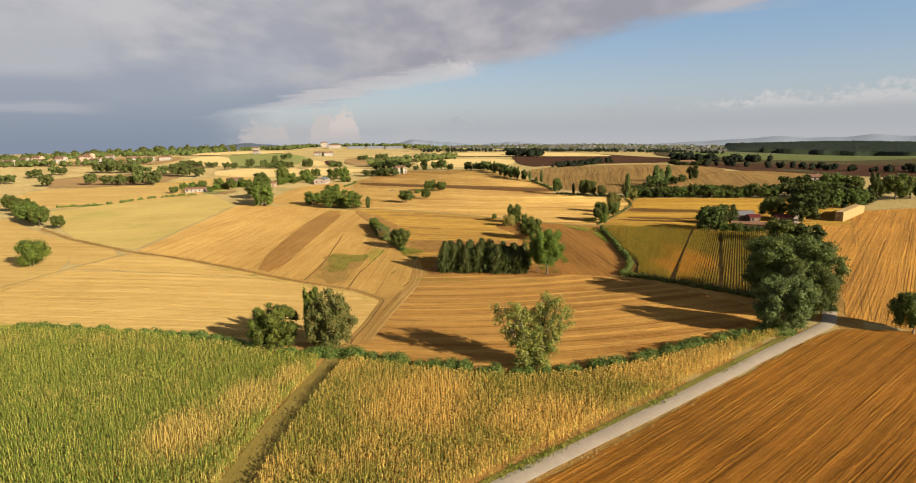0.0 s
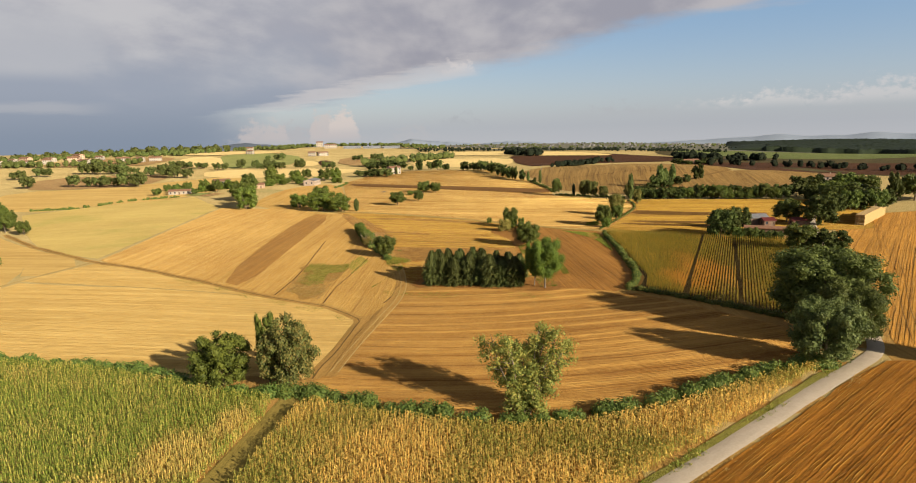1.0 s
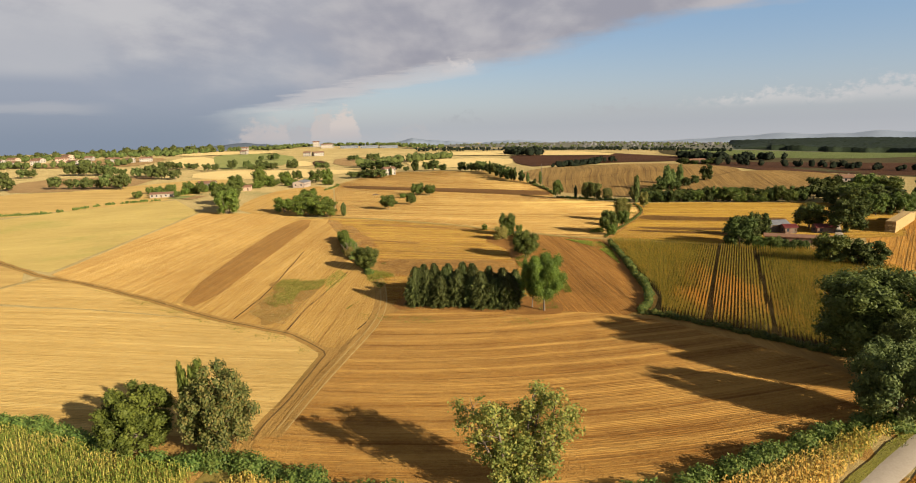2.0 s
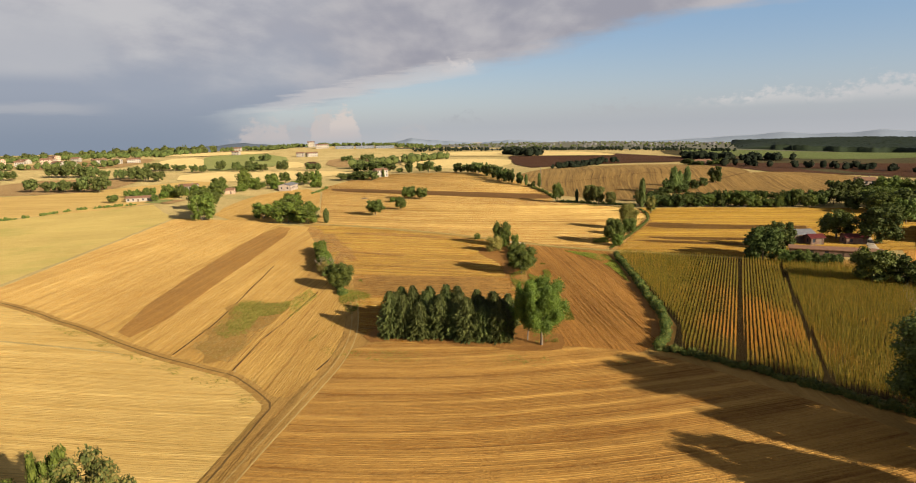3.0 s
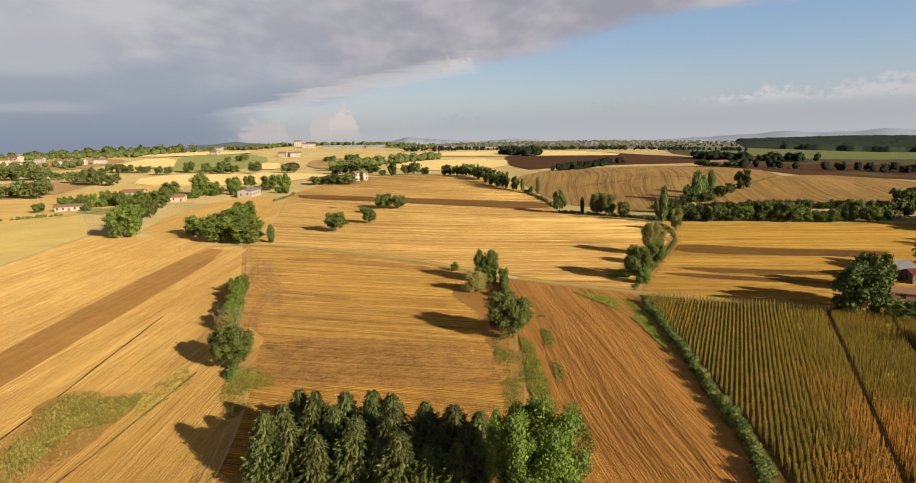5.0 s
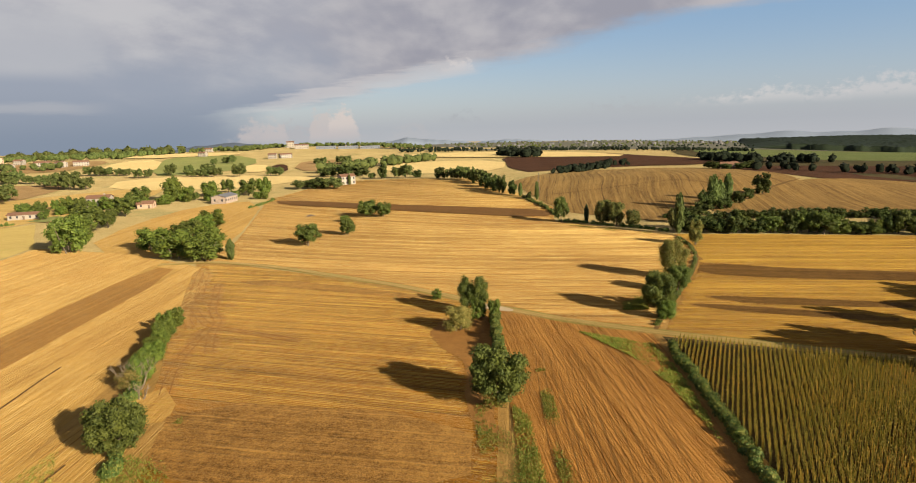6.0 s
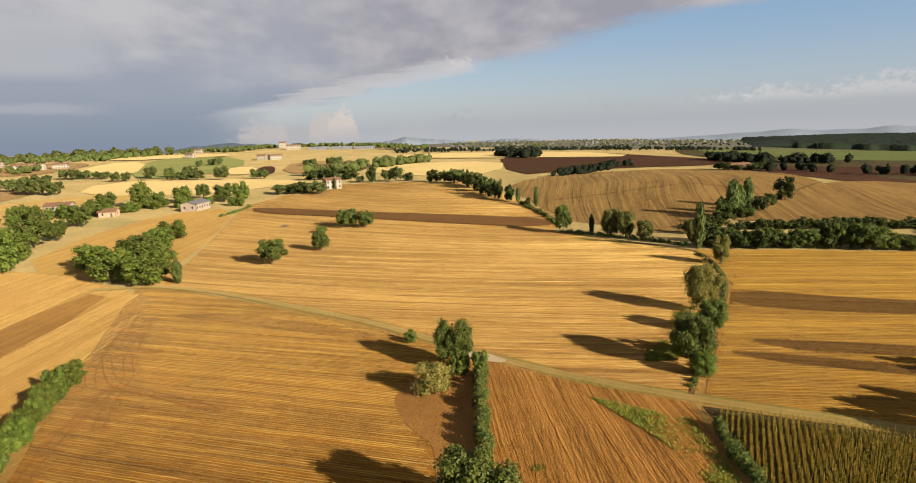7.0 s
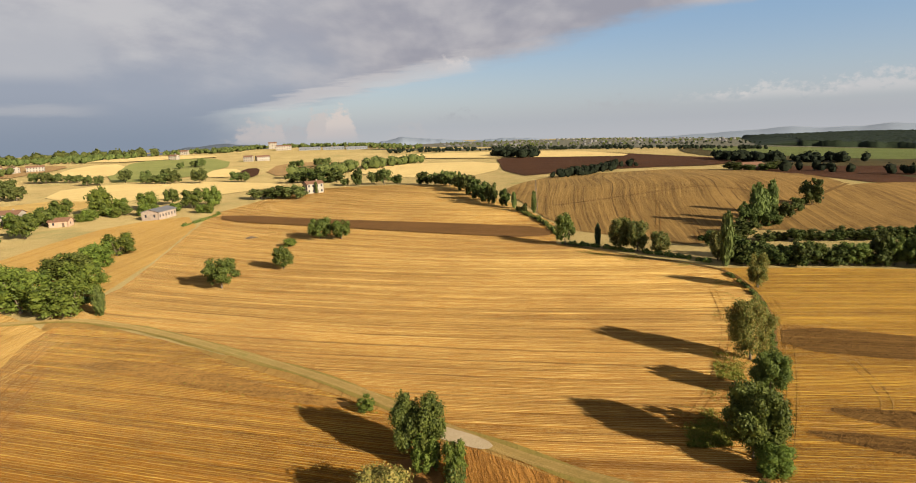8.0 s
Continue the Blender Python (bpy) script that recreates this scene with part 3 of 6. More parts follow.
S_ROUND = crop_material("brown_stalks", (0.431, 0.259, 0.071), (0.203, 0.092, 0.019), -4, 0.7, 0.8, 0.5, 6.4, None, 0, (14, 330), grain_amount=0.5, relief=0, fuzz=0, windrow=0.24)
S_DIAG = crop_material("striped_stalks", (0.466, 0.331, 0.123), (0.260, 0.155, 0.048), 88, 0.6, 0.65, 0.6, 5.0, (0.331, 0.203, 0.064), grain_amount=0.5, relief=0, fuzz=0)
S_MID = crop_material("golden_stalks", (0.566, 0.388, 0.088), (0.234, 0.123, 0.023), -16, 0.7, 0.9, 0.5, 4.5, (0.246, 0.128, 0.024), 0, grain_amount=0.5, relief=0, fuzz=0)
S_CENTRAL = crop_material("bright_stalks", (0.669, 0.501, 0.179), (0.328, 0.189, 0.049), -17, 0.6, 1.1, 0.4, 6.5, (0.376, 0.219, 0.059), 0, (125, 811), grain_amount=0.5, relief=0, fuzz=0)
S_TRAM = crop_material("rutted_stalks", (0.717, 0.416, 0.101), (0.384, 0.191, 0.041), 94, 0.6, 0.7, 0.3, 2.2, None, 0, grain_amount=0.5, relief=0, fuzz=0)
S_RIGHT = crop_material("amber_stalks", (0.413, 0.273, 0.051), (0.207, 0.114, 0.020), -8, 0.8, 0.8, 0.4, 6.0, None, 0, grain_amount=0.5, relief=0, fuzz=0)
S_LANEFIELD = crop_material("lane_field_stalks", (0.401, 0.244, 0.058), (0.201, 0.111, 0.025), 52, 0.8, 0.9, 0.4, 4.5, grain_amount=0.5, relief=0, fuzz=0)
S_ROADSIDE = crop_material("roadside_stalks", (0.311, 0.163, 0.031), (0.119, 0.057, 0.009), 38, 0.55, 1.0, 0.5, 2.4, (0.100, 0.058, 0.013), grain_amount=0.5, relief=0, fuzz=0)
CUT = "short cut straw standing in drill rows"
TILLED = [(-74, 207), (-64, 200), (-65, 263), (-68, 354), (-81, 361), (-80, 282)]
WEEDY = [(-49.8, 194), (-49.9, 212), (-50, 229), (-45.5, 229), (-36, 228), (-35.6, 217), (-36.5, 205), (-37.1, 187), (-43, 190)]
BEHIND_GROVE = [(-24, 256), (26, 247), (25, 226), (-19, 231)]
BY_TRACK = [(-42, 337), (-24.4, 335), (-5.3, 325.4), (10.2, 317), (16.4, 314.4), (12, 312), (-1.6, 317.7), (-20, 326), (-38, 333)]
BY_HEDGE = [(26.5, 238), (25.5, 262), (22, 276), (18.5, 287), (20, 294), (26, 297), (31.4, 295), (31.5, 270), (30.5, 240)]
ROUND_GROVE = [(-12, 197), (-9, 211), (0, 214), (18, 207), (26, 202), (33, 194), (32, 187), (27, 186), (14, 190.5), (0, 194.5)]
LONG_STRIP = [(-91, 539), (-18, 508), (38, 489), (74, 477), (70, 457), (13, 474), (-43, 500), (-82, 516)]
BANDS = ([(100, 343), (125, 331), (160, 322), (155, 312), (112, 322), (93, 330)], [(88, 307), (105, 303), (130, 296), (128, 292), (95, 299), (87, 305)], [(81, 301), (100, 295), (120, 286), (118, 283), (90, 293), (80, 299)])
CROSSING = [(-80, 364), (-66, 366.5), (-58, 365.2), (-44, 359), (-29.5, 350.8), (-14, 340.5), (2, 329.8), (16.7, 318.7), (30.6, 305.2), (41.5, 296.3), (52, 289.5), (65, 282), (78, 276), (107, 263), (122, 258)]
HEADLAND = (
    [(-61, 356), (-55.8, 338), (-46, 311), (-42, 300), (-38.2, 294.5)],
    [(-47.5, 334), (-40, 312), (-38, 306), (-33, 298), (-32, 291), (-27.4, 278)],
    [(-57, 349), (-48, 323), (-46, 316), (-42, 312.5), (-35, 311)],
    [(-44.5, 310), (-37, 298), (-32.6, 293.5), (-26, 290.7), (-11.4, 283.4)],
    [(-33.4, 292), (-32.5, 280), (-31, 270), (-27, 258)],
)
HEADLAND_WAY = tuple((*a, *b, 1.2) for line in HEADLAND for a, b in zip(line, line[1:]))
TRACK_WAY = tuple((*a, *b, 1.7) for a, b in zip(CROSSING, CROSSING[1:]))
LANE_WAY = ((5, 72, 44.6, 100.2, 1.8), (44.6, 100.2, 83, 128.5, 1.8), (83, 128.5, 98, 160, 1.8), (98, 160, 150, 262, 2.0))

field("field_margin", [(-60, 60), (-40, 130), (-24, 170), (-40, 200), (-62, 352), (-70, 372), (0, 330), (70, 290), (104, 360), (118, 380), (130, 260), (150, 250), (95, 130), (60, 96), (10, 62)], M_MARGIN, "rough grassy margins between fields", "margin", 0.5)
field("stubble_field", [(-118, 146), (-145, 182), (-141, 210), (-121, 205), (-92, 199), (-65, 192), (-42, 183), (-30, 175), (-21, 164), (-24, 127), (-31, 128), (-50, 131), (-69, 134), (-101, 140)], M_CREAM, "cream harvested wheat field with faint swath lines", smooth=0, stalks=(S_CREAM, -8, CUT))
field("stubble_field", [(-118, 140), (-145, 182), (-141, 210), (-180, 270), (-300, 360), (-420, 330), (-400, 160), (-220, 120)], M_CREAM, "cream harvested wheat field with faint swath lines")
field("stubble_field", [(-142, 212), (-133, 238), (-110, 226), (-81, 207), (-51, 187), (-34, 178), (-66, 193), (-93, 200)], M_CREAM, "narrow cream stubble strip beside a ditch", smooth=0, stalks=(S_CREAM, -8, CUT))
field("stubble_field", [(-286, 369), (-220, 305), (-181, 272), (-135, 240), (-143, 213), (-160, 240), (-260, 300)], M_CREAM, "cream harvested wheat field with faint swath lines", layer=1.3)
field("tilled_field", [(-25, 126), (-23, 139), (-20, 163), (-16, 180), (-13, 195), (2, 195), (29, 189), (50, 182), (60, 169), (68, 156), (76, 143), (70, 124), (53, 117), (42, 113), (30, 110), (12, 108), (-1, 111), (-13, 115), (-22, 121)], M_ROUND, "half-round brown stubble field with curved swath lines", layer=1.6, stalks=(S_ROUND, (14, 330), CUT, 0.55, 0.045))
field("straw_field", [(-216, 318), (-267, 387), (-245, 426), (-195, 468), (-151, 403), (-137, 247), (-152, 255), (-182, 278)], M_PALE, "pale standing straw field with greenish patches", smooth=0, layer=1.2)
field("stubble_field", [(-134, 243), (-149, 402), (-101, 385), (-54, 352), (-40, 273), (-36, 225), (-35, 181), (-46, 185), (-62, 193), (-76, 205), (-99, 218)], M_DIAG, "golden stubble field with long straight drill lines", smooth=0, stalks=(S_DIAG, 88, CUT), bare=(TILLED, WEEDY))
field("tilled_field", TILLED, M_TILL, "brown tilled strip across a stubble field", layer=2)
field("stubble_field", [(-38, 182.5), (-38, 224), (-36, 252), (-26, 264), (-16, 225), (-13, 196), (-18, 176), (-21, 166)], M_DIAG, "golden stubble with curving tyre lines", layer=1.5, stalks=(S_DIAG, 88, CUT), bare=(WEEDY,))
field("stubble_field", [(-66, 362), (-54, 359), (-37, 352), (-24, 344), (-12, 334.5), (9, 320.5), (22, 311), (33, 299), (33, 274), (28, 226), (26, 190), (-13, 196), (-20, 233), (-28, 255), (-46, 304)], M_MID, "golden brown stubble field between two hedges", layer=1.3, stalks=(S_MID, -16, CUT), bare=(*HEADLAND_WAY, BEHIND_GROVE, BY_TRACK, BY_HEDGE, ROUND_GROVE, *TRACK_WAY))
field("tilled_field", BEHIND_GROVE, M_STRIP, "brown tilled strip behind a spruce grove", layer=2)
field("stubble_field", [(33.4, 300.5), (41.5, 294), (52, 287.4), (64.5, 280.3), (61, 232), (57.5, 200), (52.5, 187), (47, 182), (28, 189), (30.5, 202), (32, 241)], M_TRAM, "orange brown stubble field with bending wheel ruts", smooth=0, layer=1.4, stalks=(S_TRAM, 94, CUT, 0.5, 0.03))
field("maize_ground", [(66, 279), (78, 273.8), (108, 260.6), (135, 245), (140, 216), (84, 152), (72, 163), (62, 174), (54, 184), (60, 197), (64, 232)], M_CORNSOIL, "soil under a maize field, row shade put into its colour", smooth=0, layer=1.25)
field("stubble_field", [(-69, 365), (-66, 396), (-97, 542), (-80, 610), (-59, 640), (-14, 645), (32, 635), (66, 523), (76, 484), (71, 447), (93, 411), (108, 391), (106, 364), (73, 292), (65, 281), (52, 286), (34, 301), (22, 314), (9, 323), (-12, 337), (-24, 347), (-37, 355), (-54, 362)], M_CENTRAL, "broad bright golden stubble field with sweeping swath lines", smooth=0, stalks=(S_CENTRAL, (125, 811), CUT, 0.5, 0.042), bare=(LONG_STRIP, *TRACK_WAY))
field("tilled_field", LONG_STRIP, M_PLOUGH, "long brown ploughed strip in a stubble field", layer=2.5)
field("stubble_field", [(109, 393), (119, 391), (192, 374), (240, 362), (180, 270), (108, 265), (92, 271), (67, 281), (88, 322), (102, 350)], M_RIGHT, "amber stubble field with brown tilled bands", smooth=0, layer=1.15, stalks=(S_RIGHT, -8, CUT), bare=(*BANDS, *TRACK_WAY))
for poly in BANDS:
    field("tilled_field", poly, M_BAND, "brown tilled band in an amber stubble field", layer=2)
field("stubble_field", [(64, 561), (65, 602), (113, 677), (151, 690), (220, 714), (270, 658), (245, 555), (241, 541), (182, 489), (141, 452), (118, 424), (101, 450), (77, 475)], M_HILL, "tan stubble field on a low hill", cell=16)
field("stubble_field", [(241, 541), (300, 560), (330, 480), (230, 420), (169, 438), (141, 450), (182, 488)], M_HILL, "tan stubble field behind a hedge", cell=16, layer=1.5)
field("ploughed_field", [(73, 679), (85, 1000), (226, 1040), (290, 848), (330, 790), (260, 740), (195, 740), (130, 720)], M_FARSOIL, "dark brown ploughed field beyond a hill", cell=30)
field("stubble_field", [(-128, 396), (-140, 457), (-132, 520), (-98, 540), (-68, 402), (-70, 369)], M_DIAG, "golden stubble field below a stone barn", layer=1.2)
field("stubble_field", [(-353, 458), (-393, 554), (-322, 563), (-290, 600), (-232, 654), (-195, 620), (-190, 500), (-213, 447), (-248, 430), (-274, 394)], M_CREAM, "cream harvested wheat field by farm gardens", cell=20)
field("ploughed_field", [(-405, 572), (-462, 692), (-348, 709), (-310, 680), (-290, 575), (-347, 562)], M_REDSOIL, "reddish brown bare soil with scattered trees", cell=30)
field("bare_field", [(-586, 844), (-595, 967), (-464, 989), (-419, 932), (-421, 810)], M_REDSOIL, "brown bare field below a village", cell=40)
field("stubble_field", [(-370, 803), (-421, 956), (-375, 982), (-296, 793)], M_FARSTUB, "pale stubble field on a slope", cell=40, layer=1.5)
field("meadow", [(-300, 770), (-400, 1060), (-322, 1093), (-230, 960), (-215, 770)], M_MEADOW, "green meadow on a slope", cell=40)
field("stubble_field", [(-445, 986), (-470, 1120), (-331, 1135), (-300, 1080)], M_FARSTUB, "pale stubble strip on a hilltop", cell=40, layer=1.5)
field("stubble_field", [(-208, 790), (-228, 883), (-197, 875), (-170, 781)], M_FARSTUB, "pale stubble plot", cell=40, layer=1.5)
field("ploughed_field", [(-170, 781), (-195, 875), (-180, 885), (-148, 774)], M_FARSOIL, "dark ploughed plot", cell=40, layer=1.5)
field("bare_field", [(-150, 790), (-178, 954), (-111, 975), (-80, 875), (-84, 772)], M_REDSOIL, "brown bare field on a slope", cell=40)
field("stubble_field", [(-67, 797), (-50, 888), (85, 886), (66, 720), (-2, 690)], M_FARSTUB, "tan stubble field behind trees", cell=40)
field("stubble_field", [(-260, 640), (-150, 610), (-110, 640), (-90, 690), (-200, 760), (-300, 740)], M_FARSTUB, "pale stubble field behind a row of trees", cell=40)
field("stubble_field", [(-60, 1005), (-30, 1100), (195, 1090), (257, 900), (130, 930)], M_FARSTUB, "tan far stubble field", cell=40, layer=1.5)
field("meadow", [(350, 1000), (430, 1180), (620, 1210), (860, 1080), (700, 830), (500, 730), (425, 740), (372, 800)], M_SHADEMEADOW, "green meadow before dark woods", cell=40, layer=1.2)
field("ploughed_field", [(256, 715), (336, 700), (470, 640), (620, 600), (560, 500), (400, 480), (300, 553), (248, 551), (262, 671)], M_FARSOIL, "dark ploughed land beyond a hill", cell=40)
field("stubble_field", [(184, 306), (240, 316), (330, 330), (330, 120), (100, 120), (89, 132), (125, 194), (151, 248)], M_LANEFIELD, "golden stubble field beyond a lane", smooth=0, layer=1.1, stalks=(S_LANEFIELD, 52, CUT, 0.8), bare=LANE_WAY)
field("stubble_field", [(-118, -27), (-60, 19), (0, 65), (9, 72), (21, 80), (35, 91), (53, 103.5), (70, 115.8), (81, 123.5), (104, 122), (330, 104), (330, -60), (-118, -60)], M_ROADSIDE, "brown and gold stubble field with wheel lines", layer=1.8, smooth=0)
stubble([(-20, 46), (0, 65), (9, 72), (35, 91), (53, 103.5), (70, 115.8), (81, 123.5), (104, 122), (150, 118), (120, 80), (60, 40)], 1.8, S_ROADSIDE, 38, CUT, 0.5, 0.05, LANE_WAY)

# dark sheet laid over the land in place of a cloud's shadow
field("pasture", [(300, 560), (255, 720), (330, 800), (300, 900), (360, 1120), (520, 1300), (1500, 1300), (1500, 500), (520, 420), (380, 470)], M_DARKLAND, "land before the woods, cloud shade put into its colour", "pasture", 0.6, 60.0)
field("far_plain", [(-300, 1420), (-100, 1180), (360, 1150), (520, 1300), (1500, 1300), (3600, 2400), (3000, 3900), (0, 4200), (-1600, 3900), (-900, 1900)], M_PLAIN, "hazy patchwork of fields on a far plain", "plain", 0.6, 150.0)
field("garden_plot", [(-207, 478), (-194, 474), (-190, 490), (-204, 495)], M_MEADOW, "green vegetable plot beside farm sheds", layer=2, smooth=0)
field("garden_plot", [(-193, 473), (-184, 468), (-180, 486), (-189, 490)], M_REDSOIL, "bare brown garden plot beside farm sheds", layer=2, smooth=0)

field("tilled_field", BY_TRACK, M_STRIP, "brown tilled edge beside a field track", layer=2, cell=5.0, wobble=2.5)
strip("headland_track", [(-22.5, 128), (-20.5, 146), (-17.5, 166), (-14.5, 186), (-15, 205), (-19, 228), (-24, 248)], 3.6, M_MARGIN, "bare brown headland track beside a round field", "track", 2.4)
field("grass_verge", [(-1, 70.8), (17, 83.6), (32, 94.4), (51, 107.8), (69, 121.2), (71, 119.6), (52, 106.2), (33, 93), (18, 82.2), (0, 69.6)], M_VERGE, "green grass verge beside a gravel lane", "verge", 2.3)
field("bare_ground", ROUND_GROVE, M_BARE, "reddish bare soil round a spruce grove", "soil", 2.6, 6.0, wobble=3.0)
field("weed_patch", WEEDY, M_GREENWEED, "low green weeds in a fallow patch", "weeds", 2.2, 3.0, wobble=4.5)
strip("field_ditch", [(143, 452), (165, 470), (185, 488), (212, 512), (241, 540)], 2.2, M_DITCH, "dark overgrown ditch between hill fields", "ditch", 2.5)
field("bare_ground", BY_HEDGE, M_BARE, "reddish bare soil beside a narrow hedge", "soil", 2.2, 5.0, wobble=2.5)
field("bare_ground", [(27, 305), (30, 302.5), (34, 299.5), (36.5, 298.6), (37.5, 299.8), (34, 303), (30, 306.2)], M_SAND, "pale gravel spread on a field track", "gravel", 3.3, 3.0, wobble=0.8)
# lane, tracks, ditches
strip("gravel_lane", [(-120, -22), (-60, 23), (5.5, 72.2), (20.9, 83.5), (44.6, 100.2), (64, 114), (77, 123.2), (83, 128.5), (88.5, 138), (98, 160), (120, 205), (138, 235), (150, 262), (170, 300), (200, 340)], 3.0, M_ROAD, "pale gravel farm lane between fields", "lane", 2.8, 0.06)
strip("field_track", [(-34, 20), (-31.5, 74), (-30, 93), (-27, 113), (-26, 121)], 4.6, M_GRASSY, "grassy dirt track between maize fields", "track", 2.4)
strip("track_verge", wander(CROSSING, 1.6, 6.0), 3.3, M_GRASSY, "olive green grass verge of a field track", "verge", 2.3)
strip("field_track", CROSSING, 2.4, M_TRACK, "grass-grown field track between stubble fields", "track", 2.6)
EDGE = wander([(-222, 312), (-181, 275), (-135, 241), (-110, 227), (-81, 208), (-51, 188), (-34, 180), (-21.5, 165.5), (-25, 127)], 0.9, 2.0)
strip("ditch_bank", EDGE, 2.8, M_MARGIN, "bare brown bank along a ditch", "bank", 2.3)
strip("ditch", EDGE, 0.42, M_DITCH, "weedy brown ditch along field edges", "ditch", 2.7, 0.0, 1)
strip("ditch", [(66, 283), (74, 298), (88, 322), (102, 350), (108, 372), (110, 392), (92, 413), (73, 447)], 1.0, M_DITCH, "dark crooked ditch between stubble fields", "ditch", 2.7, 0.0)
strip("bare_strip", [(63.2, 272), (61.6, 250), (59.8, 230), (56.8, 203), (53, 191)], 1.8, M_BARE, "bare brown soil along a hedge foot", "soil", 2.5)
strip("field_path", [(-148, 183), (-143, 212), (-135, 240)], 1.4, M_TRACK, "grassy footpath across a stubble field", "path", 2.4)

L_LANE = leaf_material("lane_tree_leaves", (0.045, 0.066, 0.016), (0.15, 0.18, 0.042), None, 0.25)

# ---- plants ----
def cube_sphere(k=3):
    """A ball of 6 k k quads."""
    verts, faces = [], []
    for axis in range(3):
        for sign in (-1, 1):
            first = len(verts)
            for i in range(k + 1):
                for j in range(k + 1):
                    p = [0.0, 0.0, 0.0]
                    p[axis] = sign
                    p[(axis + 1) % 3] = math.tan((2 * i / k - 1) * math.pi / 4)
                    p[(axis + 2) % 3] = math.tan((2 * j / k - 1) * math.pi / 4)
                    verts.append(Vector(p).normalized())
            for i in range(k):
                for j in range(k):
                    a = first + i * (k + 1) + j
                    quad = (a, a + k + 1, a + k + 2, a + 1)
                    faces.append(quad if sign > 0 else quad[::-1])
    return np.array(verts), np.array(faces)


BALL, BALL_LOW = cube_sphere(3), cube_sphere(2)


def cards(points, normals, size, rng, long=1.5):
    """One small bent-free leaf blade at each point, roughly square to its normal."""
    count = len(points)
    normal = normals + rng.normal(0, 0.55, (count, 3))
    normal /= np.linalg.norm(normal, axis=1, keepdims=True) + 1e-9
    side = np.cross(normal, rng.normal(0, 1, (count, 3)))
    side /= np.linalg.norm(side, axis=1, keepdims=True) + 1e-9
    up = np.cross(normal, side)
    s = (size * rng.uniform(0.6, 1.3, count))[:, None]
    a, b = side * s * 0.5, up * s * 0.5 * long
    verts = np.stack([points - b, points + a * 0.9 - b * 0.1, points + b, points - a * 0.9 + b * 0.1], 1).reshape(-1, 3)
    return verts, np.arange(count * 4).reshape(-1, 4)


def gather(pieces):
    verts, faces, first = [], [], 0
    for v, f in pieces:
        verts.append(v)
        faces.append(f + first)
        first += len(v)
    return np.concatenate(verts), np.concatenate(faces)


def tube(points, radii, sides=6):
    points = [Vector(p) for p in points]
    verts, faces = [], []
    for i, (p, r) in enumerate(zip(points, radii)):
        way = (points[min(i + 1, len(points) - 1)] - points[max(i - 1, 0)]).normalized()
        turn = way.to_track_quat("Z", "Y").to_matrix()
        for j in range(sides):
            a = 2 * math.pi * j / sides
            verts.append(p + turn @ Vector((r * math.cos(a), r * math.sin(a), 0)))
    for i in range(len(points) - 1):
        for j in range(sides):
            a, b = i * sides + j, i * sides + (j + 1) % sides
            faces.append((a, b, b + sides, a + sides))
    return np.array(verts), np.array(faces)


def lumps(rng, lobes, leaves, size, core=0.8, ball=BALL, long=1.5, loose=False):
    """Foliage over overlapping lobes (x, y, z, radius): a shaded heart in each and leaves over it."""
    lobes = np.asarray(lobes, float)
    pieces = []
    for x, y, z, r in lobes:
        v = ball[0] * (r * core * (1 + 0.18 * rng.normal(0, 1, (len(ball[0]), 1)).clip(-1.5, 1.0)))
        pieces.append((v * (1, 1, 0.9) + (x, y, z), ball[1]))
    share = lobes[:, 3] ** 2
    pick = rng.choice(len(lobes), leaves, p=share / share.sum())
    way = rng.normal(0, 1, (leaves, 3))
    way[:, 2] += 0.25
    way /= np.linalg.norm(way, axis=1, keepdims=True)
    reach = lobes[pick, 3] * (0.70 + 0.72 * rng.random(leaves) ** 1.7)
    if loose:
        reach = lobes[pick, 3] * (0.15 + 1.25 * rng.random(leaves) ** 0.8)
    points = lobes[pick, :3] + way * reach[:, None] * (1, 1, 0.92)
    gap = np.min(np.linalg.norm(points[:, None] - lobes[None, :, :3], axis=2) / lobes[None, :, 3], axis=1)
    keep = gap > (0.0 if loose else 0.66)
    pieces.append(cards(points[keep], way[keep], size, rng, long))
    return gather(pieces)


def make_tree(name, crown, trunk, leaf, label, category="tree"):
    root = new(name)
    root.empty_display_size = 0.5
    mesh_object("trunk", *trunk, BARK, root, True)
    mesh_object("crown", *crown, leaf, root)
    return tagged(root, label, category)


def limbs(rng, height, lobes, radius, stems=1, start=0.3):
    """Tapered stems and limbs that reach into the lobes."""
    pieces = []
    for s in range(stems):
        off = Vector((rng.normal(0, 0.5), rng.normal(0, 0.5), 0)) if stems > 1 else Vector()
        top = Vector((off.x * 3, off.y * 3, height * 0.75))
        line = [off + (top - off) * k + Vector((rng.normal(0, 0.08), rng.normal(0, 0.08), 0)) for k in (0, 0.05, 0.3, 0.6, 1.0)]
        line[0].z = -0.4
        pieces.append(tube(line, [radius * 1.5, radius, radius * 0.75, radius * 0.5, radius * 0.15]))
    for x, y, z, r in lobes[:: max(1, len(lobes) // 9)]:
        low = Vector((0, 0, max(height * start, z * 0.55)))
        end = Vector((x, y, z))
        mid = low.lerp(end, 0.5) + Vector((0, 0, -0.2))
        pieces.append(tube([low, mid, end], [radius * 0.45, radius * 0.3, radius * 0.08], 5))
    return gather(pieces)


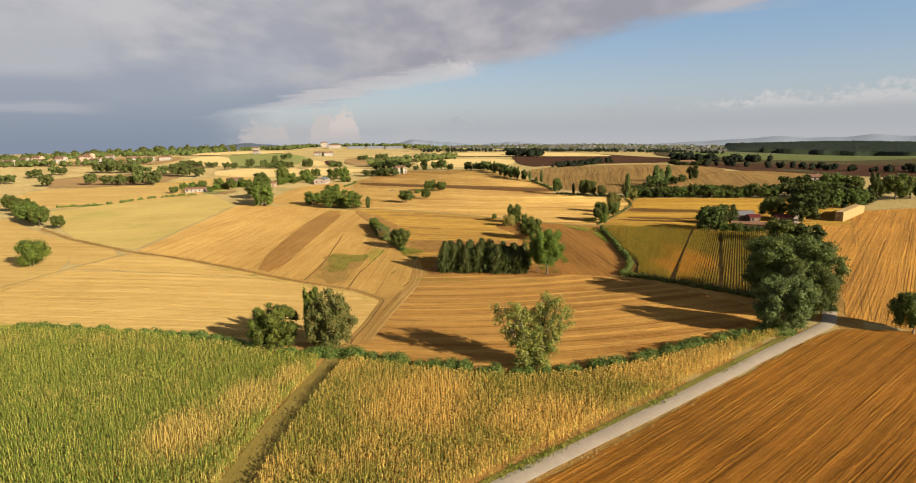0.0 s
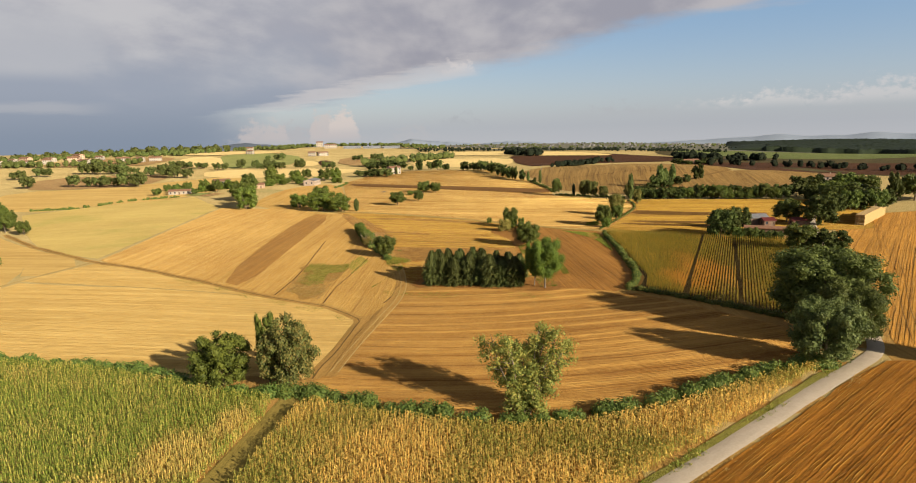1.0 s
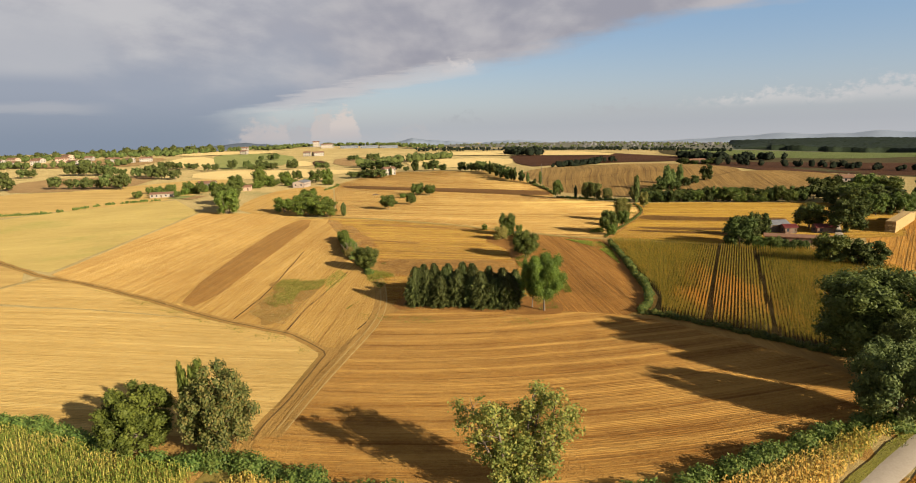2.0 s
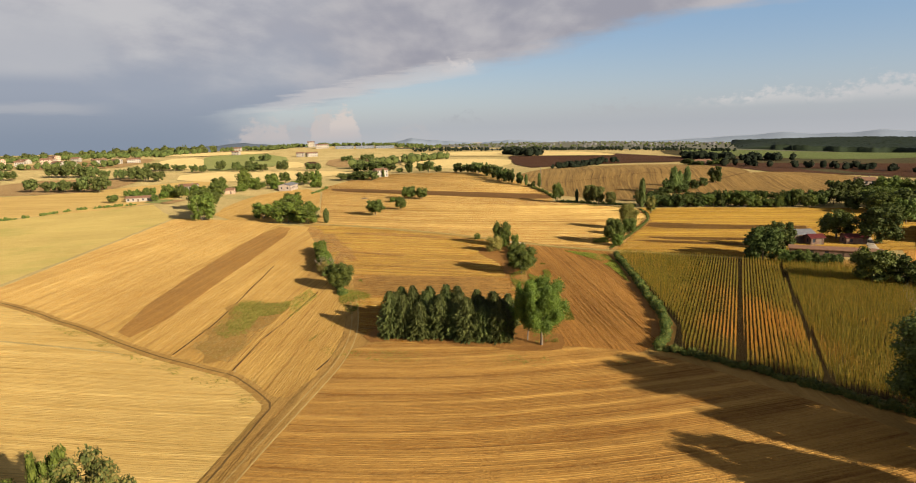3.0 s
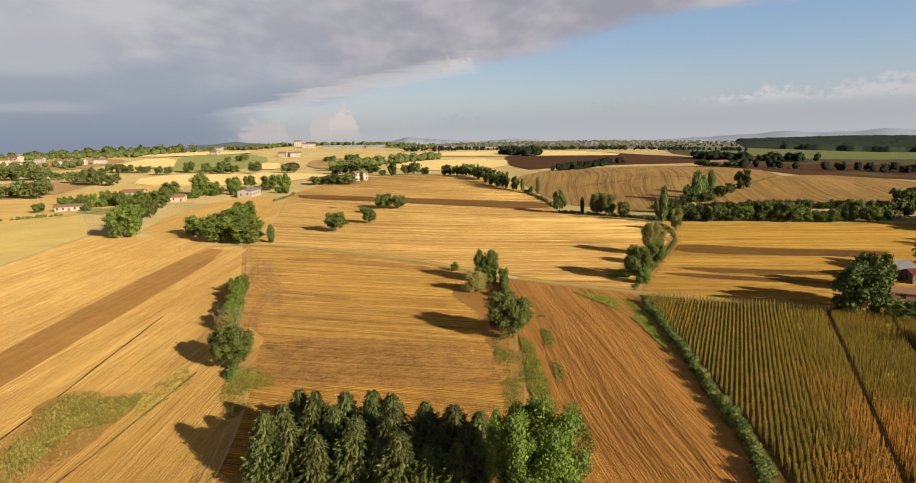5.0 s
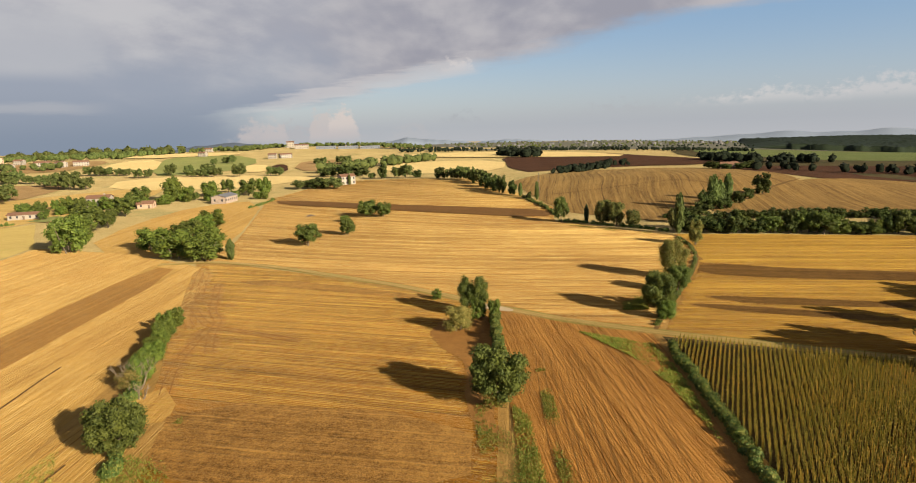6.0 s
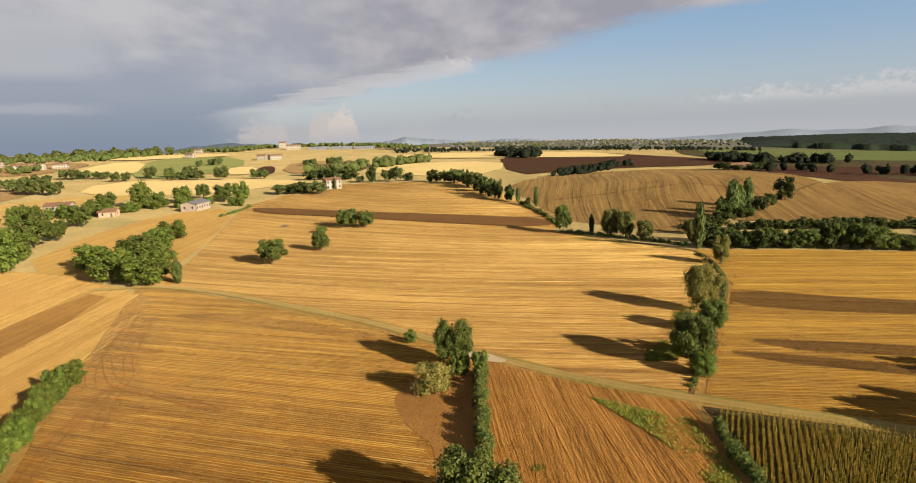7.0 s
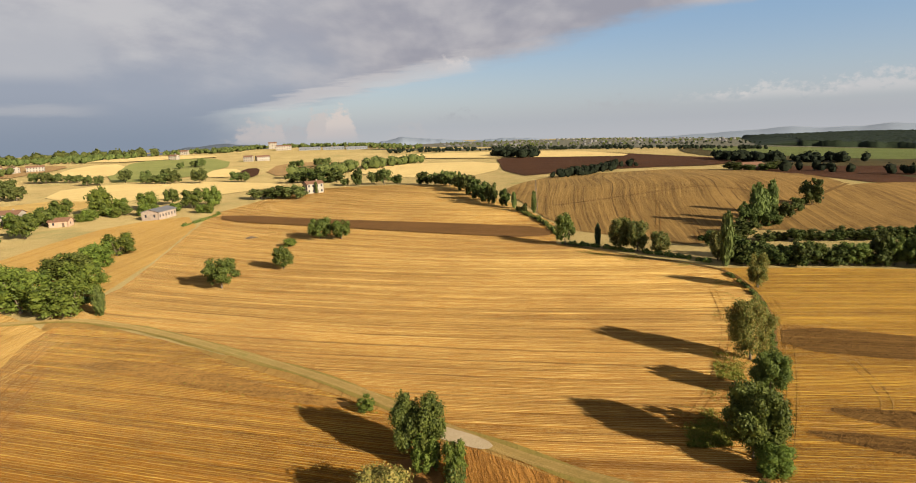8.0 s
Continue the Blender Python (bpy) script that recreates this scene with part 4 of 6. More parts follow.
# every proto is 10 m high and 5 m in crown radius
def round_lobes(rng, count, base=1.6, spread=0.62, big=(1.5, 2.3), top=10.0, squash=1.0):
    out = []
    for i in range(count):
        k = (i + 0.5) / count
        z = base + (top - base) * (0.12 + 0.76 * k)
        wide = 5.0 * math.sqrt(max(0.08, 1 - ((z - base) / (top - base) * 2 - 1) ** 2)) * squash
        a = i * 2.4 + rng.normal(0, 0.5)
        d = wide * spread * rng.uniform(0.65, 1.15)
        r = rng.uniform(*big) * (0.75 + 0.25 * wide / 5)
        out.append((d * math.cos(a), d * math.sin(a), min(z, top - r * 0.85), r))
    out.append((0, 0, base + (top - base) * 0.5, 2.6))
    return out


def broadleaf(name, seed, leaves, size, leaf, label, base=1.4, count=15, spread=0.62, big=(1.5, 2.3), core=0.8, squash=1.0, radius=0.28, stems=1, long=1.5):
    rng = np.random.default_rng(seed)
    lobes = round_lobes(rng, count, base, spread, big, 10.0, squash)
    ball = BALL if leaves > 20000 else BALL_LOW
    return make_tree(name, lumps(rng, lobes, leaves, size, core, ball, long), limbs(rng, 10, lobes, radius, stems), leaf, label)


def spruce(seed, leaf, levels=34):
    """Whorls of drooping sprays round a straight stem, blunt at the top."""
    rng = np.random.default_rng(seed)
    low, way, length = [], [], []
    for i in range(levels):
        z = 0.3 + 9.5 * (i / levels)
        r = 5.0 * (1 - (z / 10.3) ** 3.4) * rng.uniform(0.78, 1.14)
        arms = max(8, int(16 * (1 - 0.3 * i / levels)))
        for j in range(arms):
            a = j * 2 * math.pi / arms + i * 1.1 + rng.normal(0, 0.2)
            reach = r * rng.uniform(0.7, 1.12)
            for k in (0.42, 0.58, 0.72, 0.84, 0.94):
                for side in (-0.5, -0.2, 0.2, 0.5):
                    b = a + side * rng.uniform(0.2, 1.0)
                    low.append((reach * k * math.cos(a), reach * k * math.sin(a), z + 0.25 * k - 0.5 * k * k + rng.normal(0, 0.06)))
                    way.append((math.cos(b), math.sin(b), rng.uniform(-0.45, 0.35)))
                    length.append(max(0.5, reach * 0.23) * rng.uniform(0.6, 1.4))
    low, way, length = np.array(low), np.array(way), np.array(length)[:, None]
    side = np.cross(way, (0, 0, 1.0)) + rng.normal(0, 0.25, way.shape)
    side /= np.linalg.norm(side, axis=1, keepdims=True)
    mid, tip = low + way * length * 0.5, low + way * length - (0, 0, 0.1)
    wide = side * length * 0.17
    spray = (np.stack([low, mid + wide, tip, mid - wide], 1).reshape(-1, 3), np.arange(len(low) * 4).reshape(-1, 4))
    heart = tube([(0, 0, 0.4), (0, 0, 3), (0, 0, 6.5), (0, 0, 9.4)], [3.1, 2.9, 2.2, 0.7], 9)
    trunk = tube([(0, 0, -0.4), (0, 0, 3), (0, 0, 9.6)], [0.45, 0.3, 0.05])
    return make_tree("spruce_tree", gather([heart, spray]), trunk, leaf, "tall dark green spruce in a dense grove")


def column(name, seed, leaves, size, leaf, label, slim=1.0):
    """Lombardy poplar or cypress: a narrow upright crown."""
    rng = np.random.default_rng(seed)
    lobes = []
    for i in range(9):
        z = 1.4 + i * 0.95
        w = 3.4 * math.sin(math.pi * min(0.97, (i + 1.6) / 10.8)) ** 0.7
        a = i * 2.3
        lobes.append((w * 0.45 * math.cos(a), w * 0.45 * math.sin(a), z, max(0.8, w * 0.75)))
    lobes.append((0, 0, 9.3, 0.75))
    v, f = lumps(rng, lobes, leaves, size, 0.8, BALL_LOW)
    return make_tree(name, (v, f), limbs(rng, 10, lobes, 0.5), leaf, label)


def stemmed_poplar(seed):
    """An open crown on several leaning stems, with sky between them."""
    rng = np.random.default_rng(seed)
    lobes, pieces = [], []
    for lean, depth, top, wide in ((-3.9, 0.3, 8.9, 1.9), (-2.3, -0.9, 9.3, 1.7), (-0.6, 0.8, 7.9, 1.5), (1.5, 0.6, 10.0, 1.8), (3.0, -0.5, 9.6, 1.9), (3.9, 0.5, 7.6, 1.6), (0.4, 1.7, 7.6, 1.5), (2.2, 1.3, 8.9, 1.6), (-2.8, 1.3, 7.2, 1.6)):
        line = [Vector((lean * k ** 0.8 * 0.95 + 0.2 * math.sin(k * 5 + lean), depth * k, top * k)) for k in (0, 0.15, 0.35, 0.6, 0.85, 1.0)]
        line[0].z = -0.4
        pieces.append(tube(line, [0.2, 0.16, 0.12, 0.08, 0.05, 0.02]))
        for i in range(26):
            k = 0.12 + 0.86 * i / 25
            spread = wide * (0.45 + 0.65 * math.sin(math.pi * (0.12 + 0.8 * k)))
            a, off = rng.uniform(0, 6.28), rng.uniform(0.1, 1.0) * spread
            r = rng.uniform(0.35, 0.75)
            x, y, z = lean * k ** 0.8 * 0.95 + off * math.cos(a), depth * k + off * math.sin(a), top * k - 0.15
            lobes.append((x, y, min(z, 9.7), r))
            pieces.append(tube([(lean * k ** 0.8 * 0.9, depth * k, top * k * 0.92), (x, y, z)], [0.04, 0.012], 4))
    crown = lumps(rng, lobes, 20000, 0.18, 0.05, cube_sphere(1), 1.5, True)
    return make_tree("poplar_tree", crown, gather(pieces), L_POPLAR, "airy multi-stemmed poplar between field and maize")


PROTO, USED = {}, set()


def proto(kind):
    """Builds each kind of tree once."""
    if kind in PROTO:
        return PROTO[kind]
    base, _, v = kind.partition(":")
    seed = sum(map(ord, kind)) * 7 + int(v or 0)
    oak = "round dark green oak tree on farmland"
    if base == "oak":
        ob = broadleaf("oak_tree", seed, 16000, 0.27, L_OAK, oak, core=0.66, count=44, spread=0.76, big=(0.7, 1.35))
    elif base == "oakmid":
        ob = broadleaf("oak_tree", seed, 4200, 0.44, L_OAK, oak, core=0.66, count=40, spread=0.76, big=(0.7, 1.4))
    elif base == "oakrear":
        ob = broadleaf("oak_tree", seed, 1700, 0.62, L_OAK, oak, core=0.72, count=22, spread=0.74, big=(0.9, 1.7))
    elif base == "oakfar":
        ob = broadleaf("oak_tree", seed, 1000, 0.85, L_HAZED, oak, core=0.76, count=16, spread=0.72, big=(1.0, 1.9))
    elif base == "holm":
        # the holm kinds are oaks whose cloud shade sits in the leaf colour
        ob = broadleaf("holm_oak", seed, 1000, 0.85, L_DARK, "dense oak, its leaf colour darkened for cloud shade", core=0.78, count=16, spread=0.74, big=(0.9, 1.7), base=0.3)
    elif base == "holmnear":
        ob = broadleaf("holm_oak", seed, 4200, 0.46, L_DARK, "dense oak, its leaf colour darkened for cloud shade", core=0.74, count=40, spread=0.80, big=(0.7, 1.3), base=0.2)
    elif base == "bush":
        ob = broadleaf("bush", seed, 9000, 0.32, L_BUSH, "leafy green bush at a field edge", base=0.2, radius=0.2, stems=3)
        tagged(ob, category="bush")
    elif base == "bushmid":
        ob = broadleaf("bush", seed, 3600, 0.44, L_BUSH, "leafy green bush at a field edge", base=0.2, count=30, spread=0.76, big=(0.9, 1.6), core=0.7, radius=0.2, stems=3)
        tagged(ob, category="bush")
    elif base == "bushrear":
        ob = broadleaf("bush", seed, 1200, 0.72, L_BUSH, "leafy green bush at a field edge", base=0.2, radius=0.2, stems=3)
        tagged(ob, category="bush")
    elif base == "drybush":
        ob = broadleaf("bush", seed, 8000, 0.34, L_OLIVE, "olive-brown half-dry bush in stubble", base=0.3, core=0.62, radius=0.2, stems=3)
        tagged(ob, category="bush")
    elif base == "walnut":
        ob = broadleaf("walnut_tree", seed, 18000, 0.27, L_BUSH, "round bright green tree beside a maize field", base=0.2, count=80, spread=0.86, big=(0.6, 1.05), core=0.75)
    elif base == "willow":
        ob = broadleaf("willow_tree", seed, 17000, 0.26, L_WILLOW, "grey-green willow at a field corner", base=0.3, count=80, spread=0.8, big=(0.55, 1.1), core=0.5, stems=3)
    elif base == "shrubpoplar":
        ob = broadleaf("poplar_tree", seed, 22000, 0.22, L_SHRUB, "dense grey-green young poplar beside a gravel lane", base=0.1, count=80, spread=0.84, big=(0.55, 1.1), core=0.66, stems=3)
    elif base == "willowmid":
        ob = broadleaf("willow_tree", seed, 6000, 0.42, L_WILLOW, "grey-green willow in a row", base=0.5, count=36, spread=0.72, big=(0.8, 1.4), core=0.5, stems=3)
    elif base == "poplarmid":
        ob = broadleaf("poplar_tree", seed, 7000, 0.38, L_POPLAR, "airy poplar beside a ditch", base=0.8, count=34, spread=0.72, big=(0.7, 1.4), core=0.35, stems=4, radius=0.2)
    elif base == "twinpoplar":
        ob = stemmed_poplar(seed)
    elif base == "poplar":
        ob = broadleaf("poplar_tree", seed, 16000, 0.25, L_POPLAR, "airy multi-stemmed poplar between field and maize", base=1.0, count=26, spread=0.7, big=(0.8, 1.6), core=0.25, stems=4, radius=0.2)
    elif base == "bigpoplar":
        ob = broadleaf("poplar_tree", seed, 42000, 0.18, L_LANE, "large dark green poplar beside a gravel lane", base=1.0, count=90, spread=0.84, big=(0.6, 1.15), core=0.66)
    elif base == "pine":
        ob = broadleaf("pine_tree", seed, 38000, 0.17, L_PINE, "bright green pine with bare lower trunk", base=2.2, count=54, spread=0.80, big=(0.6, 1.2), core=0.55, radius=0.3)
    elif base == "spruce":
        ob = spruce(seed, L_SPRUCE)
    elif base == "lombardy":
        ob = column("lombardy_poplar", seed, 2600, 0.85, L_LANE, "slender upright poplar in a hedgerow")
    elif base == "cypress":
        ob = column("cypress_tree", seed, 1200, 0.9, L_CYPRESS, "narrow dark cypress beside a ditch")
    else:
        raise ValueError(kind)
    PROTO[kind] = ob
    return ob


rng_place = random.Random(5)


def plant(kind, x, y, height, radius, label="", group="", sink=0.1, turn=None):
    if (y > 340 or x > 100 or x < -110) and kind.startswith("oak:"):
        kind = kind.replace("oak:", "oakrear:" if y > 480 else "oakmid:")
    if y > 290 and kind.startswith("bush:"):
        kind = kind.replace("bush:", "bushrear:" if y > 450 else "bushmid:")
    if y > 340 and kind.startswith(("willow:", "poplar:")):
        kind = kind.replace(":", "mid:")
    if kind.startswith("holm:") and y < 300:
        kind = "holmnear:" + str(int(kind[-1]) % 2 + 1)
    ob = proto(kind)
    m = pose(x, y, gz(x, y) - sink, 0, 0, rng_place.uniform(0, 360) if turn is None else turn) @ Matrix.Diagonal((radius / 5, radius / 5, height / 10, 1))
    if kind in USED:
        ob = copy_thing(ob, Matrix())
    USED.add(kind)
    ob.matrix_basis = m
    return tagged(ob, label, group=group)


def clump(kinds, x, y, height, radius, group):
    """A wide group of crowns as several trees of round shape."""
    height *= 1.12
    most = 0.52 * height
    count = max(1, min(3, round(radius / most)))
    for i in range(count):
        off = (2 * i - count + 1) * most * 0.85
        plant(rng_place.choice(kinds), x + off, y + rng_place.uniform(-0.4, 0.4) * most * (count > 1), height * rng_place.uniform(0.85, 1.12), min(radius, most) * rng_place.uniform(0.9, 1.15), group=group)


# trees by the maize and the round field
plant("twinpoplar:1", 13.8, 110.0, 15.2, 8.0, turn=0)
plant("walnut:1", -41.6, 125.5, 10.4, 5.4)
plant("willow:1", -28.8, 124.5, 13.6, 5.6)
plant("walnut:2", -32.6, 125.8, 14.6, 2.2, "slim green poplar tip rising behind a willow")
plant("bigpoplar:1", 81.6, 144.0, 18.0, 11.6)
plant("bigpoplar:2", 79.5, 132.5, 13.5, 6.2)
plant("shrubpoplar:1", 69.3, 123.0, 12.8, 6.2)
plant("oak:1", 96.0, 121.0, 9.5, 4.6)
plant("bush:2", -160.3, 219.0, 10.0, 5.8, "broad pale green tree alone in stubble")
for x, y, h, r in ((-291, 391, 9.5, 10), (-270, 370, 8, 8), (-252, 350, 8.5, 8), (-240, 334, 9, 8), (-228, 321, 10, 8), (-212, 312, 7, 5)):
    clump(("oak:1", "oak:3"), x, y, h, r, "trees along a field ditch")

# spruce grove with a pine at its end
grove = random.Random(11)
for i in range(8):
    for j in range(3):
        x, y = -5.0 + i * 3.6 + grove.uniform(-0.7, 0.7) + j * 0.8, 199.5 + j * 4.6 - i * 0.9 + grove.uniform(-0.8, 0.8)
        plant(f"spruce:{(i + j) % 4}", x, y, grove.uniform(9.3, 11.4) - 0.22 * i, grove.uniform(2.3, 3.1), group="spruces in the grove")
plant("bush:2", 19.5, 193.0, 5.5, 2.4)
plant("bush:3", 21.5, 197.0, 6.5, 2.4)
plant("pine:1", 28.2, 189.0, 14.8, 5.4)
plant("pine:2", 25.6, 192.0, 13.8, 3.2, "slim dark pine beside a spruce grove")

# lone trees and bushes on the stubble
plant("oak:3", 30.2, 251.2, 10.0, 5.2)
plant("oak:1", 27.6, 296.8, 9.8, 3.7)
plant("bush:2", 28.6, 294.6, 5.0, 2.2, "leafy bush under a field oak")
plant("drybush:1", 24.2, 286.6, 5.8, 3.4)
plant("bush:1", 18.5, 311.2, 3.0, 1.4)
plant("oak:4", -24.4, 239.0, 8.4, 4.4)
plant("oak:2", -34.6, 391.2, 8.8, 5.4)
plant("oak:4", -22.8, 412.5, 7.8, 3.6)
plant("oak:1", -22.2, 464.0, 9.0, 5.4)
plant("oak:3", -13.5, 463.0, 8.4, 4.6)
plant("bush:1", -31.0, 451.0, 3.2, 3.0)
plant("bush:3", 32.4, 292.5, 5.4, 1.7, "narrow leafy bush beside a field track")

# tree clump and rows near the stone barn
for x, y, h, r in ((-79, 374.5, 12.0, 8.0), (-66, 369.5, 9.6, 7.0), (-72, 388, 10.5, 6.5), (-87, 404, 9.8, 7.2), (-90, 425, 9.0, 6.0), (-94, 446, 8.8, 6.4), (-96, 392, 9, 6)):
    plant(rng_place.choice(("oak:1", "bush:1", "bush:2", "bush:3")), x, y, h, r, group="trees in the field clump")
plant("lombardy:2", -56.5, 369.0, 7.5, 1.8, "slim young poplar at the end of a clump")
for x, y, h, r in ((-128.7, 392, 13.5, 6.2), (-137, 412, 11, 6), (-148.4, 436, 13.0, 7.6), (-147.4, 451, 8.6, 5.7), (-158.5, 487, 11.0, 6.6), (-170, 520, 9, 6), (-181.6, 549, 10.6, 8.4), (-162.4, 552, 15.0, 6.4), (-156.9, 562, 9, 6.8), (-145.7, 570, 9.8, 7.3), (-139.6, 588, 9.6, 6.9), (-118.3, 568, 11.2, 7.3), (-110, 574, 10, 6), (-103, 547, 4.9, 4.6),
                   (-218.5, 501, 7.4, 8), (-205, 510, 8, 6), (-226.7, 532, 5, 4), (-240, 520, 6, 5), (-190, 500, 8, 6)):
    clump(("oak:1", "oak:2", "oak:3", "oak:4", "bush:2", "bush:3"), x, y, h, r, "trees round the stone barn")

# shrubs that close the row between farmhouse and barn
shrub = random.Random(44)
for i in range(26):
    k = i / 25
    plant(shrub.choice(("bush:1", "bush:2", "bush:3", "oak:4")), -212 + 88 * k + shrub.uniform(-4, 4), 498 + 62 * k + shrub.uniform(-6, 6), shrub.uniform(4.0, 7.5), shrub.uniform(2.6, 4.2), group="shrubs in the farm tree row")
for x, y, h, r in ((-189, 521, 8, 4.4), (-208, 522, 7, 4), (-178, 531, 8, 4.5), (-172, 508, 6, 3.6), (-232, 486, 6, 4), (-202, 484, 5, 3)):
    plant(shrub.choice(("bush:2", "oak:1")), x, y, h, r, group="garden trees by the farmhouse")

# hedge trees behind the broad field
for x, y, h, r in ((-88.7, 598, 6.5, 7.6), (-76.2, 594, 8.6, 7.2), (-64.7, 591, 8.8, 7.0), (-74, 694, 11, 11), (-60, 690, 9, 8), (-92, 700, 9, 9), (-46, 655, 5.4, 3.8), (-36.4, 652, 13.2, 4.6), (-25.3, 656, 9.6, 4.6), (-17.9, 653, 12.0, 5.4), (-8.8, 658, 7, 5),
                   (11, 641, 9.7, 5.3), (19.3, 634, 9, 4.6), (25, 628, 10, 5), (29.5, 620, 11.5, 6.6), (36, 605, 10, 5), (40.4, 591, 11.4, 5.4), (43, 573, 11, 5), (46.1, 555, 12.4, 5.4), (49, 545, 10, 4), (52.1, 536, 12.0, 3.8), (58, 527, 10.0, 2.9), (66.2, 510, 5.1, 1.8)):
    plant(rng_place.choice(("holm:1", "oakfar:2", "holm:3")), x, y, h, r, group="hedge trees behind the stubble")
for x, y, h, r in ((62.2, 521, 8.4, 1.6), (70.4, 508, 10.5, 1.5), (111.9, 395, 15.8, 2.2), (150.6, 455, 16.4, 3.4), (156, 461, 13, 3.0), (166.2, 474, 14.0, 3.0), (-57, 612, 8, 1.2), (36, 597, 12, 2)):
    plant("lombardy:1", x, y, h, r, group="poplars in the hedgerows")
plant("oak:2", 73.3, 442.5, 12.2, 3.8)
plant("cypress:1", 84.2, 437, 8.6, 1.4)
for x, y, h, r in ((90.5, 430, 11.6, 4.6), (94.8, 424.5, 10.8, 4.0), (100.5, 418.5, 7.7, 3.6)):
    plant("willow:2", x, y, h, r, "grey-green tree in a row beside a ditch", "trees beside the ditch")
for x, y, h, r, k in ((112.8, 403, 9.6, 3.0, "willow:2"), (109, 371, 9.2, 3.0, "poplar:2"), (85, 325.5, 11.5, 4.2, "poplar:2"), (81, 311, 7.5, 3.2, "oak:4"), (70.5, 294.5, 10.2, 4.2, "oak:1"), (73, 299, 6, 2.6, "bush:1"), (71, 290, 4.5, 2.2, "bush:3")):
    plant(k, x, y, h, r, group="trees along the crooked ditch")
plant("holm:3", 191, 487, 12.6, 5.0)
for x, y, h, r in ((177.3, 475, 6.4, 3.4), (146.3, 453, 10.5, 4.2), (167.6, 466, 6.5, 4), (161.4, 467, 6.5, 4), (155, 452, 6, 4), (140, 442, 6, 5), (132, 432, 6, 4.5), (120.2, 426, 5.4, 3.8), (120.7, 406, 7.4, 4.4), (125.5, 403, 6, 3.4), (117, 398, 6, 3.4)):
    plant(rng_place.choice(("holm:1", "holm:3")), x, y, h, r, group="trees on the low hill")
# hedge rows beyond the amber field
row = random.Random(21)
for i in range(40):
    k = i / 39
    x, y = 118 + 74 * k, 391 - 19 * k
    plant(row.choice(("holm:1", "holm:2", "oak:4") if k < 0.4 else ("holm:1", "oak:4", "bush:2", "oak:2")), x + row.uniform(-1.5, 1.5), y + 5 + row.uniform(-2, 2), 4.0 + 5.6 * row.random() ** 1.4, row.uniform(2.6, 4.4), group="hedgerow trees behind amber stubble")
for i in range(30):
    k = i / 29
    plant("holm:2", 140 + 90 * k, 428 - 18 * k + row.uniform(-1, 1), row.uniform(2.6, 5.0), row.uniform(2.6, 4.0), group="low hedge on the hillside")

# farm trees
for x, y, h, r in ((109.4, 258.2, 12.2, 6.2), (114.5, 263.5, 11.4, 5.4), (125.3, 277, 10.2, 5.0), (114.8, 253.4, 4.8, 3.3), (118.8, 251.4, 5.2, 3.4), (122.9, 249.8, 4.4, 3.1), (128, 250.4, 3.8, 2.8), (154.4, 292, 11, 6.8),
                   (162.5, 281, 14.0, 8.0), (123.6, 226.5, 10.6, 5.8), (131.6, 222.5, 9.2, 5.6), (192, 317, 10, 5.4), (203, 322, 11, 5.2), (209.5, 324, 10, 5), (216, 322, 11, 5.4), (222.5, 325, 10, 5), (207, 364, 9.5, 5), (221, 366, 11, 9)):
    plant(rng_place.choice(("holm:1", "holm:2", "holm:3", "oak:4")), x, y, h, r, group="dark trees round the farmyard")
for x, y, h, r in ((239, 342, 18.5, 4.4), (259, 353, 16, 10), (272, 358, 15, 9), (224.6, 346, 11.5, 9), (212, 350, 10, 8), (210.8, 385, 13, 6), (222, 392, 12, 8), (247, 396, 13.5, 7), (258, 392, 12, 8), (200, 382, 9, 6), (232, 370, 10, 8)):
    plant(rng_place.choice(("holm:1", "holm:2", "holm:3", "oak:4")), x, y, h, r, group="dark trees round the farmyard")

for x, y, h, r in ((246, 682, 7, 8), (255, 676, 5, 6), (268, 676, 6, 7), (280, 682, 7, 8), (232, 404, 12, 6), (240, 403, 9, 5), (255, 406, 11, 6)):
    plant("holm:2", x, y, h, r, group="trees round hillside houses")

# scattered far trees on the left slope
for x, y, h, r in ((-471, 623, 9, 12), (-483, 683, 9, 10), (-404, 586, 11, 9), (-476, 714, 10, 12), (-362, 588, 11, 8), (-434, 730, 12, 12), (-410, 725, 13, 12), (-395, 728, 11, 10), (-339, 583, 10, 9), (-375, 698, 10, 7), (-320, 580, 10, 9), (-306, 574, 12, 9), (-290, 568, 12, 9), (-333, 690, 12, 11), (-318, 696, 13, 10), (-354, 785, 9, 9), (-342, 783, 9, 9)):
    clump(("oakfar:1", "oakfar:2", "oakfar:3"), x, y, h, r, "scattered trees on the far slope")
for x, y, h, r in ((-320, 780, 8, 8), (-284, 750, 8, 8), (-271, 893, 8, 6), (-260, 913, 9, 8), (-267, 771, 10, 8), (-251, 776, 9, 7), (-213, 742, 10, 10), (-183, 732, 12, 9), (-231, 745, 8, 8), (-150, 735, 9, 8), (-139, 880, 8, 8), (-112, 885, 9, 9), (-298, 589, 11, 8), (-305, 661, 12, 13), (-283, 655, 11, 9), (-376, 722, 7, 7), (-240, 800, 8, 8)):
    clump(("oakfar:1", "oakfar:2", "oakfar:3"), x, y, h, r, "scattered trees on the far slope")


